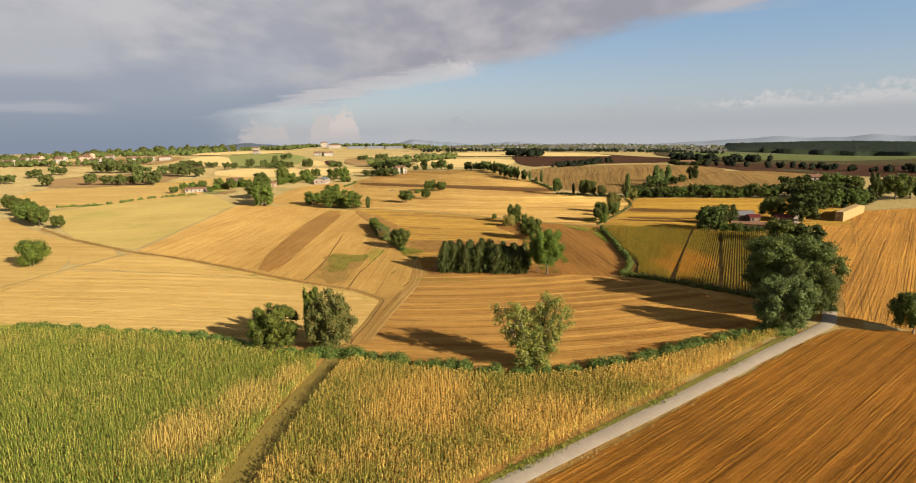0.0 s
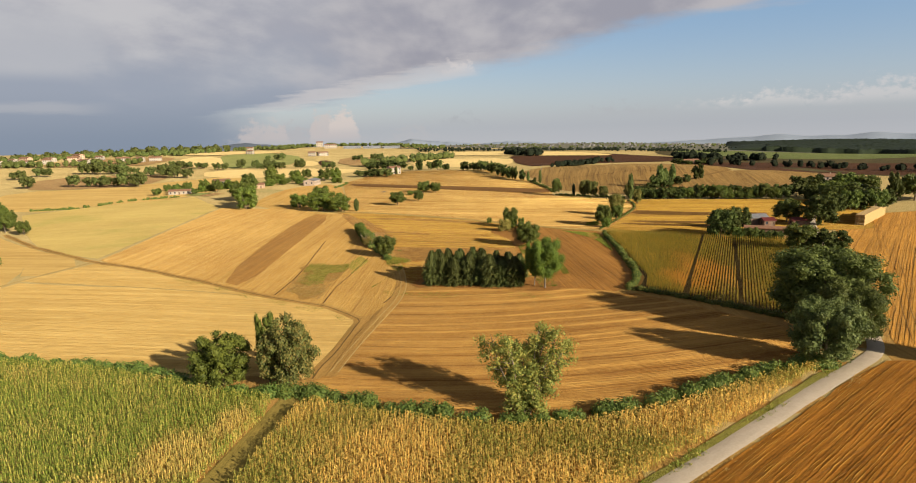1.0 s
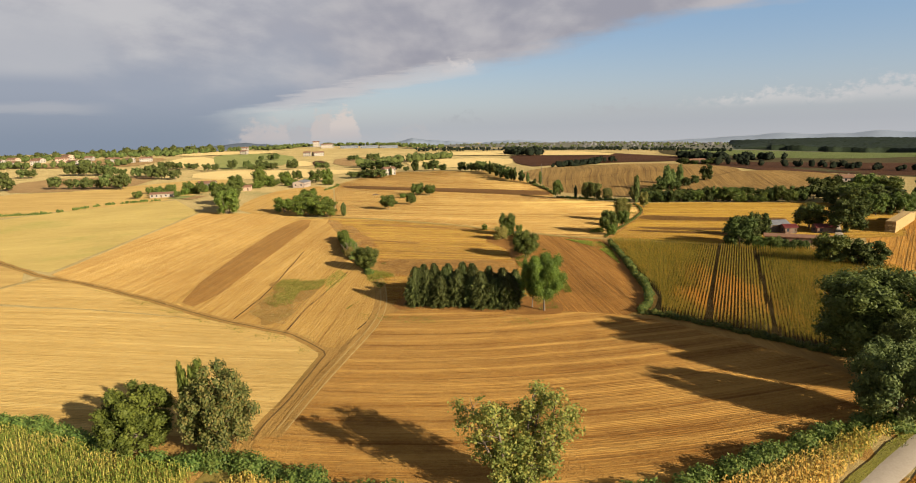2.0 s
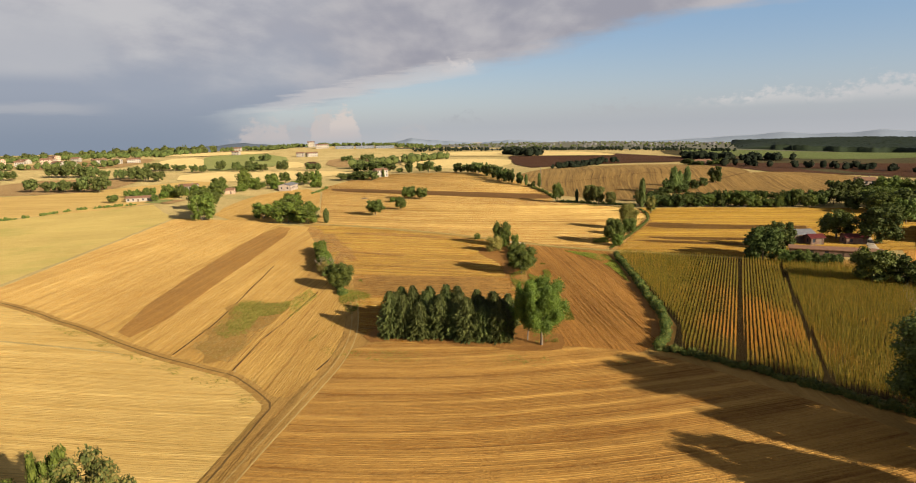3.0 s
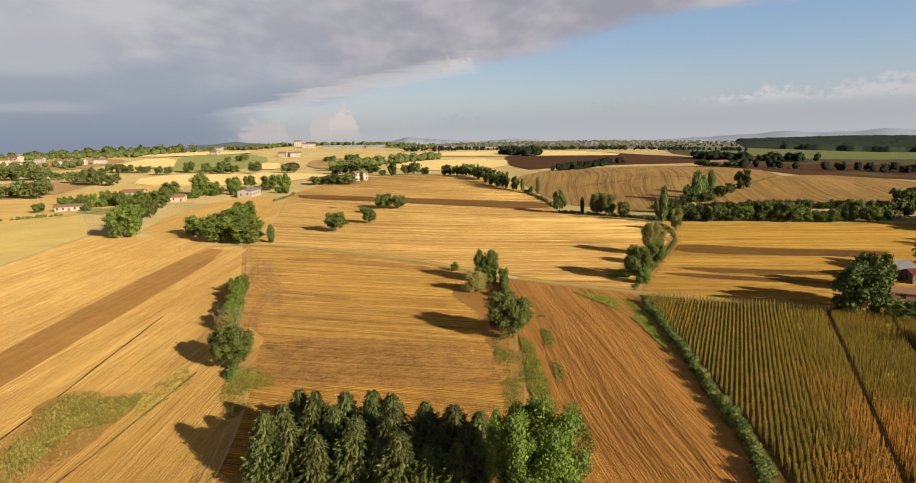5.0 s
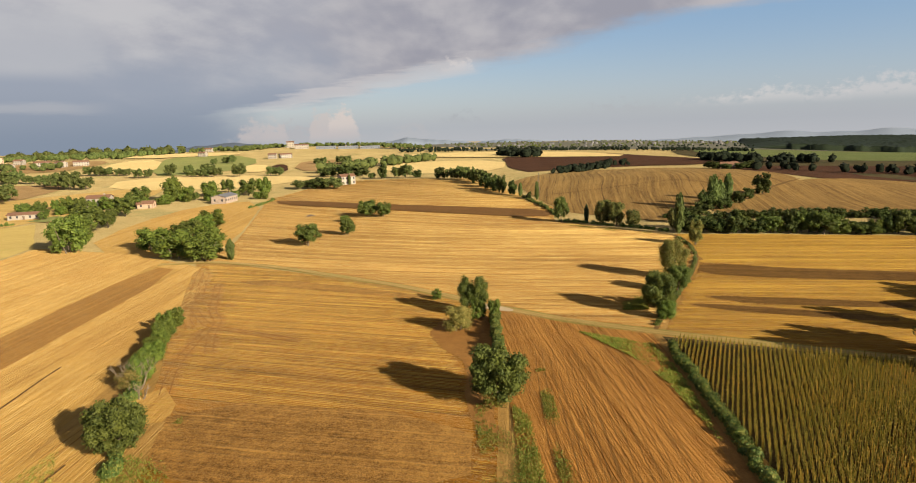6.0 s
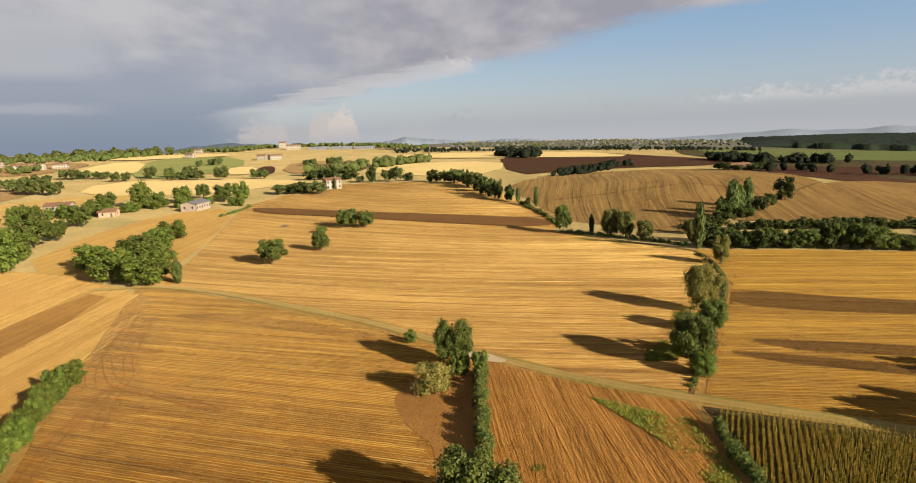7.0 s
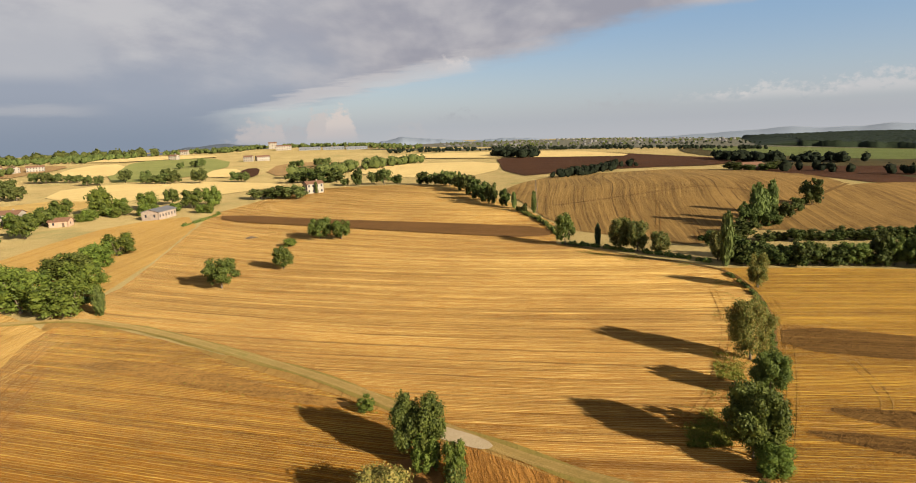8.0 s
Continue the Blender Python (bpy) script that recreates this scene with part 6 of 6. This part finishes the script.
# village on the left slope
village = random.Random(8)
kinds = [house("village_house", 15, 10, 8.5, 1.8, PINKISH, TILE, "pink plaster village house with a clay roof", 3, 5, 3),
         house("village_house", 11, 9, 6.0, 1.6, PLASTER, TILE, "white plaster village house with a clay roof", 2, 4, 2),
         house("village_house", 17, 9, 5.5, 1.6, PLASTER, TILE, "long white village house with a clay roof", 2, 6, 2)]
places = [(-654, 938, 0), (-600, 905, 1), (-632, 960, 2), (-557, 900, 0), (-528, 880, 2), (-505, 870, 1), (-488, 905, 2), (-690, 960, 1), (-720, 940, 2), (-575, 935, 1), (-545, 945, 1), (-620, 890, 1),
          (-455, 890, 1), (-440, 905, 2), (-680, 915, 2), (-760, 960, 1), (-590, 965, 0), (-350, 1050, 1), (-235, 1010, 1), (-220, 1020, 2), (-400, 1190, 2)]
for i, (x, y, k) in enumerate(places):
    ob = kinds[k] if k not in [p[2] for p in places[:i]] else copy_thing(kinds[k], Matrix())
    tagged(ob, group="houses of the village")
    settle_at(ob, x, y, village.uniform(-25, 40))


# pale walls greyed in colour by the haze over the plain
TOWN = plain_material("hazy_town_walls", (0.09, 0.09, 0.09), (0.22, 0.21, 0.20), 0.02)


def far_town(name, count, x0, x1, y0, y1, seed, label):
    """Small gabled blocks far off on the plain."""
    rng = np.random.default_rng(seed)
    verts, faces = [], []
    for _ in range(count):
        x, y = rng.uniform(x0, x1), rng.uniform(y0, y1)
        w, d, h, z = rng.uniform(6, 13), rng.uniform(8, 11), rng.uniform(3.5, 6.5), gz(x, y) - 1
        k = len(verts)
        verts += [(x, y, z), (x + w, y, z), (x + w, y + d, z), (x, y + d, z), (x, y, z + h), (x + w, y, z + h), (x + w, y + d, z + h), (x, y + d, z + h), (x, y + d / 2, z + h + 2.5), (x + w, y + d / 2, z + h + 2.5)]
        faces += [(k, k + 1, k + 5, k + 4), (k + 1, k + 2, k + 6, k + 5), (k + 2, k + 3, k + 7, k + 6), (k + 3, k, k + 4, k + 7), (k + 4, k + 5, k + 9, k + 8), (k + 6, k + 7, k + 8, k + 9)]
    return tagged(mesh_object(name, verts, faces, TOWN), label, "town", kind="stuff")


far_town("town_houses", 90, 250, 1150, 1900, 3100, 1, "pale houses of a town far across the plain")
far_town("town_houses", 16, -80, 260, 1900, 2600, 2, "scattered pale houses across the plain")
far_town("town_houses", 40, 1500, 3000, 3000, 3600, 3, "pale far houses under the hills")
woodland("woodland", [(100, 1800), (500, 1850), (900, 1850), (1200, 1800)], 1200, 420, 7, "far tree belts round a town", 21, L_HAZED)

# hills on the skyline, their blue distance haze put into the base colour
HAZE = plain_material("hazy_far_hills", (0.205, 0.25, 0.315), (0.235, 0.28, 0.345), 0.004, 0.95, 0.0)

# darker slate haze, also painted, for the hill under the storm
SLATE = plain_material("dark_hazy_far_hill", (0.085, 0.110, 0.145), (0.100, 0.125, 0.160), 0.004, 0.95, 0.0)


def ridge(name, a0, a1, far, base, tops, label, seed, mat=HAZE):
    """A far range between two bearings (degrees right of ahead); tops are heights along it."""
    rng = np.random.default_rng(seed)
    verts, faces, steps = [], [], 160
    for i in range(steps + 1):
        k = i / steps
        a = radians(a0 + (a1 - a0) * k)
        u = k * (len(tops) - 1)
        j = min(int(u), len(tops) - 2)
        f = u - j
        f = f * f * (3 - 2 * f)
        h = tops[j] * (1 - f) + tops[j + 1] * f + 4 * noise.noise((k * 14, seed, 0)) + 1.2 * noise.noise((k * 30, seed, 3))
        for d, z in ((0, base), (150, base + (h - base) * 0.6), (320, h), (600, base)):
            r = far + d
            verts.append((r * math.sin(a), r * math.cos(a), z))
    for i in range(steps):
        for j in range(3):
            a = i * 4 + j
            faces.append((a, a + 4, a + 5, a + 1))
    return tagged(mesh_object(name, verts, faces, mat, None, True), label, "hills", kind="structure")


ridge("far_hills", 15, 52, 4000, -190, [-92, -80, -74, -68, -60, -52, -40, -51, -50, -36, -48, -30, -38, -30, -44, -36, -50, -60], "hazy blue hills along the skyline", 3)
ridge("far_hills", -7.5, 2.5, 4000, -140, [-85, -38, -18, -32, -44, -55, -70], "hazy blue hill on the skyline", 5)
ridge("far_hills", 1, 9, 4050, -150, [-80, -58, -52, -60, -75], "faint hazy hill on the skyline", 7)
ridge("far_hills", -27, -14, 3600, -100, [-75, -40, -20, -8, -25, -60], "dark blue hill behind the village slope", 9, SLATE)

# straw stack on the lane-side field: bales in courses
stack = tagged(new("straw_stack"), "long stack of pressed straw bales on stubble", "straw stack")
stack.matrix_basis = pose(180, 277, gz(194, 291) - 0.05, 0, 0, 44.5)
bale_bm = bmesh.new()
box(bale_bm, 0, 0, 0, 2.36, 1.16, 0.94)
bmesh.ops.bevel(bale_bm, geom=bale_bm.edges[:], offset=0.07, segments=1, affect="EDGES")
bale_mesh = bpy.data.meshes.new("bale")
bale_bm.to_mesh(bale_mesh)
bale_bm.free()
bale_mesh.materials.append(STRAWBALE)
pile = random.Random(3)
for level in range(5):
    for i in range(17 - (level == 4) * 3):
        for j in range(3):
            ob = new("bale", bale_mesh)
            ob.parent = stack
            ob.matrix_basis = pose(i * 2.4 + pile.uniform(-0.05, 0.05) + (level % 2) * 0.5, j * 1.2 + pile.uniform(-0.04, 0.04), level * 0.95, 0, 0, pile.uniform(-1, 1))


# mast behind the broad field
def mast(x, y, height):
    root = tagged(new("mast"), "slim grey lattice mast at a field edge", "mast")
    root.matrix_basis = pose(x, y, gz(x, y) - 0.2)
    legs = []
    for a in range(3):
        c, s = math.cos(a * 2.094), math.sin(a * 2.094)
        legs.append(tube([(c * 0.9, s * 0.9, 0), (c * 0.25, s * 0.25, height)], [0.06, 0.04], 5))
    for leg in legs:
        mesh_object("leg", *leg, WIRE, root)
    for i in range(9):
        k0, k1 = i / 9, (i + 1) / 9
        for a in range(3):
            p = [(math.cos(b * 2.094) * (0.9 - 0.65 * k), math.sin(b * 2.094) * (0.9 - 0.65 * k), height * k) for b, k in ((a, k0), (a + 1, k1))]
            mesh_object("brace", *tube(p, [0.025, 0.025], 4), WIRE, root)
    return root


mast(71.5, 509, 16)


# ---- weeds and dry growth ----
def tufts(name, poly, count, height, leaf, label, seed, category="weeds", gate=0.12):
    """Loose weeds and grass: upright blades in small clumps."""
    rng = np.random.default_rng(seed)
    p = np.array(poly, float)
    x, y = rng.uniform(p[:, 0].min(), p[:, 0].max(), count * 3), rng.uniform(p[:, 1].min(), p[:, 1].max(), count * 3)
    spread = np.array([noise.noise((a * 0.11, b * 0.11, seed)) for a, b in zip(x, y)])
    keep = inside(x, y, [tuple(q) for q in poly]) & (spread + rng.normal(0, 0.15, len(x)) > gate)
    x, y = x[keep][:count], y[keep][:count]
    n = len(x)
    verts, faces, first = [], [], 0
    root = np.stack([x, y, ground_z(x, y) + 0.1], 1)
    for i in range(4):
        a = rng.uniform(0, 6.283, n)
        way = np.stack([np.cos(a), np.sin(a), np.zeros(n)], 1)
        side = np.stack([-np.sin(a), np.cos(a), np.zeros(n)], 1)
        h = height * rng.uniform(0.4, 1.3, n)[:, None]
        start = root + way * rng.uniform(0, 0.3, (n, 1))
        mid = start + way * h * 0.25 + (0, 0, 1) * h * 0.6
        tip = start + way * h * 0.6 + (0, 0, 1) * h
        verts.append(np.stack([start, mid + side * 0.06, tip, mid - side * 0.06], 1).reshape(-1, 3))
        faces.append(np.arange(n * 4).reshape(-1, 4) + first)
        first += n * 4
    ob = mesh_object(name, np.concatenate(verts), np.concatenate(faces), leaf)
    return tagged(ob, label, category, kind="stuff")


G_WEED = leaf_material("weed_blades", (0.10, 0.13, 0.014), (0.25, 0.30, 0.035), (0.36, 0.27, 0.06))
G_PATCH = leaf_material("pale_weed_blades", (0.18, 0.175, 0.026), (0.32, 0.33, 0.06), (0.44, 0.31, 0.09))
G_DRY = leaf_material("dry_blades", (0.32, 0.21, 0.07), (0.60, 0.42, 0.15), (0.24, 0.21, 0.06))
tufts("weeds", [(-50, 211), (-50.3, 230), (-44, 230), (-35.5, 228.5), (-35.5, 218), (-41, 216), (-40, 203), (-44, 200.5), (-47.8, 205)], 3000, 0.36, G_PATCH, "green weeds in a fallow patch", 1, "weeds", -0.08)
tufts("weeds", [(-36.5, 229), (-34, 241), (-29.7, 233), (-32.7, 215)], 400, 0.3, G_PATCH, "green weeds in a fallow patch", 33, "weeds", -0.1)
tufts("dry_grass", [(-49.7, 213), (-45.5, 228), (-35.1, 225), (-36.5, 211), (-37.1, 186), (-49.8, 194)], 2000, 0.2, G_DRY, "dry brown weeds in a fallow patch", 35, "grass", -0.6)
tufts("weeds", [(27, 190), (26.5, 250), (31, 255), (33.5, 240), (33, 205), (32, 190)], 3200, 0.22, G_WEED, "green weeds between two stubble fields", 2)
tufts("weeds", [(36.2, 204), (36.8, 238), (38, 264), (39.6, 264), (38.9, 238), (38.2, 204)], 2600, 0.22, G_WEED, "green streak of weeds along stubble rows", 3, "weeds", 0.0)
tufts("weeds", [(49.5, 283.5), (56, 279), (62.8, 275), (63, 262), (61.6, 246), (60, 236), (59.6, 256), (57, 268)], 4200, 0.26, G_WEED, "bright green weeds in a field corner", 14, "weeds", -0.25)
tufts("weeds", [(31.5, 205), (31.5, 225), (32.5, 250), (34.6, 246), (34.8, 225), (33.6, 206)], 3000, 0.25, G_WEED, "green weeds between two stubble fields", 15, "weeds", -0.2)
tufts("weeds", [(-110, 226), (-81, 206.5), (-51, 186.5), (-35, 178.5), (-23, 165), (-24, 161), (-37, 174), (-52, 183.5), (-82, 203.5), (-110, 223)], 3500, 0.2, G_WEED, "thin greenish grass verge along a ditch", 16, "grass", 0.05)
tufts("weeds", [(72, 300), (86, 326), (100, 352), (106, 372), (104, 384), (96, 366), (80, 330), (66, 300)], 3000, 0.28, G_WEED, "weeds along a crooked ditch", 4)
tufts("weeds", [(76, 440), (90, 420), (104, 400), (100, 396), (84, 412), (72, 432)], 2000, 0.3, G_WEED, "green weeds along a field end", 5)
tufts("weeds", [(-24, 197), (-18, 212), (-14, 232), (-20, 250), (-24, 236), (-20, 214)], 2500, 0.25, G_WEED, "weeds along a field edge", 6)
tufts("dry_grass", [(-224, 310), (-181, 272), (-135, 238), (-110, 224), (-81, 205), (-51, 185), (-34, 177), (-24, 165), (-21, 168), (-32, 182), (-50, 190), (-80, 210), (-110, 229), (-135, 243), (-181, 278)], 4000, 0.3, G_DRY, "dry grass along a ditch", 7)
tufts("dry_grass", [(2, 73.2), (32, 94.6), (52, 108.3), (69, 121), (72, 121), (53, 106.8), (33, 92.8), (4, 71.8)], 5000, 0.35, G_WEED, "green verge between lane and maize", 8)
tufts("dry_grass", [(8, 68.5), (36, 90), (54, 102.5), (80, 121), (79, 122.6), (53, 104), (35, 91.4), (7, 71)], 1500, 0.25, G_DRY, "dry verge between lane and stubble", 9)
tufts("dry_grass", [(-60, 349), (-24, 327), (17, 309), (34, 293), (51, 283), (65, 279), (78, 274), (107, 261), (108, 265), (78, 277.5), (65, 282.5), (51, 287), (34, 297), (17, 314), (-24, 331.5), (-60, 354)], 1000, 0.22, G_WEED, "grass along a field track", 10)
tufts("weeds", [(-30, 196), (40, 180), (45, 176), (20, 178), (-12, 186)], 1500, 0.15, G_WEED, "thin weeds before a spruce grove", 11)


# ---- wheel ruts, clods, a bare tree ----
M_RUT = crop_material("wheel_rut_soil", (0.225, 0.105, 0.026), (0.143, 0.062, 0.015), 0, 1.0, 0.05, 0.8, relief=0.1, fuzz=0.05)
M_RUT_DARK = crop_material("dark_tractor_line", (0.09, 0.05, 0.018), (0.06, 0.032, 0.012), 0, 1.0, 0.05, 0.8, relief=0.1, fuzz=0.0)
M_RUT_PALE = crop_material("worn_wheel_line", (0.42, 0.25, 0.08), (0.27, 0.15, 0.05), 0, 1.0, 0.05, 0.8, relief=0.1)

M_WHEEL = crop_material("pale_wheel_line", (0.44, 0.31, 0.12), (0.30, 0.20, 0.07), 0, 1.0, 0.05, 0.8, relief=0.1, fuzz=0.05)

def ruts(line, label, gauge=1.7, width=0.17, mat=M_RUT_PALE, layer=2.2):
    """A pair of wheel lines along a path, each a strip of its own."""
    pts = [Vector(p) for p in rounded(line, 2, False)]
    for side in (-0.5, 0.5):
        moved = []
        for i, p in enumerate(pts):
            way = (pts[min(i + 1, len(pts) - 1)] - pts[max(i - 1, 0)]).normalized()
            moved.append(tuple(p + Vector((way.y, -way.x)) * gauge * side))
        strip("wheel_rut", moved, width, mat, label, "wheel rut", layer, -0.03, 0)


rut_rng = random.Random(14)
for i in range(9):
    k = (i + rut_rng.uniform(-0.3, 0.3)) / 8
    wob = rut_rng.uniform(-1.2, 1.2)
    ruts([(40 + 17 * k + wob, 276 - 5 * k), (37.5 + 17 * k, 240 - 8 * k), (37 + 15.5 * k + wob, 214 - 4 * k), (41 + 10.5 * k, 200 - 3 * k)], "fine bending wheel ruts in orange stubble", rut_rng.uniform(0.7, 1.7), 0.06, M_RUT_PALE)
for line in HEADLAND:
    ruts(line, "curving wheel ruts on a field headland", 1.6, 0.2, M_RUT, 2.1)
for line in ([(-53.9, 272), (-51.4, 235), (-50.5, 209), (-51.5, 191)], [(-30.7, 237), (-33, 215), (-35, 200), (-35.2, 182)], [(-17.2, 210), (-16, 198), (-16.5, 188), (-18, 181)]):
    strip("furrow", wander(line, 0.3, 3), 0.42, M_RUT_DARK, "dark furrow along a field edge", "furrow", 2.5, -0.04, 0)
for k in range(2):
    ruts([(-37 + 5 * k, 186), (-37.5 + 6 * k, 205), (-36 + 5 * k, 228), (-33 + 4 * k, 250)], "wheel ruts between two stubble strips", 1.6, 0.12, M_RUT)
ruts([(72, 290), (83, 308), (96, 332), (107, 358), (112, 384)], "bending wheel ruts along a ditch headland", 1.4, 0.05, M_RUT_PALE)
ruts([(63, 300), (76, 318), (90, 345), (98, 372)], "bending wheel ruts beside a ditch", 1.4, 0.05, M_RUT)
ruts([(-21.5, 130), (-19.5, 148), (-16.5, 168), (-13.5, 188), (-14.5, 208), (-19, 230)], "pale wheel lines along a bare headland", 1.6, 0.3, M_WHEEL, 2.9)
ruts([(82, 302), (90, 300), (98, 308), (102, 324)], "curving wheel ruts at the end of a tilled band", 1.5, 0.09)
ruts(CROSSING[1:-1], "pale wheel line on a grassy field track", 1.4, 0.38, M_WHEEL, 2.9)
ruts([(40, 84), (66, 99), (96, 114), (122, 124)], "dark wheel rut along lane-side stubble", 1.6, 0.12, M_RUT)
for i in range(2):
    ruts([(95 + i * 17, 134 - i * 2), (117 + i * 16, 168), (140 + i * 20, 200 - i * 3), (156 + i * 22, 232), (190 + i * 21, 282)], "wheel ruts in stubble beyond the lane", 1.7, 0.09)
ruts([(82, 520), (116, 527), (154, 537), (166, 539), (180, 520)], "dark tractor line across a hill field", 1.7, 0.3, M_RUT_DARK)
for x0, y0, x1, y1 in ((109.7, 448, 130, 507), (117, 424, 137, 486), (101, 452, 113, 500), (68, 590, 83, 545)):
    ruts([(x0, y0), ((x0 + x1) / 2, (y0 + y1) / 2), (x1, y1)], "faint tractor line down a hill field", 1.7, 0.16, M_RUT)


def clods(name, poly, count, size, label, seed):
    """Turned lumps of soil lying on a tilled band."""
    rng = np.random.default_rng(seed)
    p = np.array(poly, float)
    x, y = rng.uniform(p[:, 0].min(), p[:, 0].max(), count * 4), rng.uniform(p[:, 1].min(), p[:, 1].max(), count * 4)
    keep = inside(x, y, [tuple(q) for q in poly])
    pieces = []
    ball = cube_sphere(1)
    for a, b in list(zip(x[keep], y[keep]))[:count]:
        v = ball[0] * rng.uniform(0.6, 1.4, (len(ball[0]), 1)) * size * rng.uniform(0.4, 1.3) * (1.3, 1.0, 0.7)
        pieces.append((v + (a, b, gz(a, b) + 0.18), ball[1]))
    v, f = gather(pieces)
    return tagged(mesh_object(name, v, f, M_BAND), label, "soil", kind="stuff")


tufts("weeds", [(63, 297), (66, 309), (71, 307), (69, 297)], 1200, 0.35, G_WEED, "bright green weeds beside ditch trees", 12)
tufts("weeds", [(76, 318), (80, 330), (84, 328), (80, 316)], 800, 0.35, G_WEED, "bright green weeds beside ditch trees", 13)
clods("soil_clods", BANDS[0], 2200, 0.085, "turned clods on a tilled band", 1)
clods("soil_clods", BANDS[1], 900, 0.085, "turned clods on a tilled band", 2)
clods("soil_clods", BANDS[2], 700, 0.085, "turned clods on a tilled band", 3)


def bare_tree(x, y, height, seed):
    rng = np.random.default_rng(seed)
    root = tagged(new("bare_tree"), "dead leafless grey tree beside a hedge", "tree")
    root.matrix_basis = pose(x, y, gz(x, y) - 0.1)
    pieces, tips = [], []

    def grow(start, way, length, radius, depth):
        end = start + way * length
        mid = start.lerp(end, 0.5) + Vector(rng.normal(0, length * 0.06, 3))
        pieces.append(tube([start, mid, end], [radius, radius * 0.8, radius * 0.55], 5))
        if depth:
            for _ in range(3):
                turn = (way + Vector(rng.normal(0, 0.45, 3)) + Vector((0, 0, 0.15))).normalized()
                grow(start.lerp(end, rng.uniform(0.6, 1.0)), turn, length * rng.uniform(0.55, 0.8), radius * 0.5, depth - 1)

    for lean in (-0.45, 0.05, 0.5):
        grow(Vector((lean, 0, -0.3)), Vector((lean, 0.2 * lean, 1)).normalized(), height * 0.42, 0.14, 3)
    mesh_object("trunk", *gather(pieces), BARE, root)
    return root


BARE = plain_material("dead_grey_wood", (0.16, 0.12, 0.08), (0.27, 0.21, 0.15), 1.2, 0.9, 0.3)
bare_tree(-33.0, 260.5, 7.0, 4)
bare_tree(-30.5, 256.5, 4.0, 6)

# heap of cut branches on the broad field
heap_rng = np.random.default_rng(31)
heap_x, heap_y = -52.4, 469.8
sticks = []
for _ in range(70):
    a, r = heap_rng.uniform(0, 6.283), heap_rng.uniform(0, 2.4)
    mid = Vector((r * math.cos(a), r * 0.6 * math.sin(a), 0.9 * (1 - r / 2.8) * heap_rng.uniform(0.3, 1.0)))
    turn = heap_rng.uniform(0, 6.283)
    arm = Vector((math.cos(turn), math.sin(turn), heap_rng.uniform(-0.2, 0.3))) * heap_rng.uniform(0.5, 1.1)
    sticks.append(tube([mid - arm, mid, mid + arm], [0.05, 0.06, 0.03], 4))
heap = mesh_object("brush_heap", *gather(sticks), BARE)
heap.location = (heap_x, heap_y, gz(heap_x, heap_y) + 0.4)
tagged(heap, "low heap of dry cut branches on stubble", "brush heap")

# pale glasshouses on the hilltop
GLASSHOUSE = plain_material("whitewashed_glass", (0.180, 0.192, 0.210), (0.252, 0.264, 0.282), 0.2, 0.4)
for i in range(3):
    settle_at(house("glasshouse", 34, 9, 3.4, 1.6, GLASSHOUSE, GLASSHOUSE, "long whitewashed glasshouse on a hilltop among trees", 1, 8, 2, False, "glasshouse", False), -205 + i * 38, 1222 + i * 5, 4)
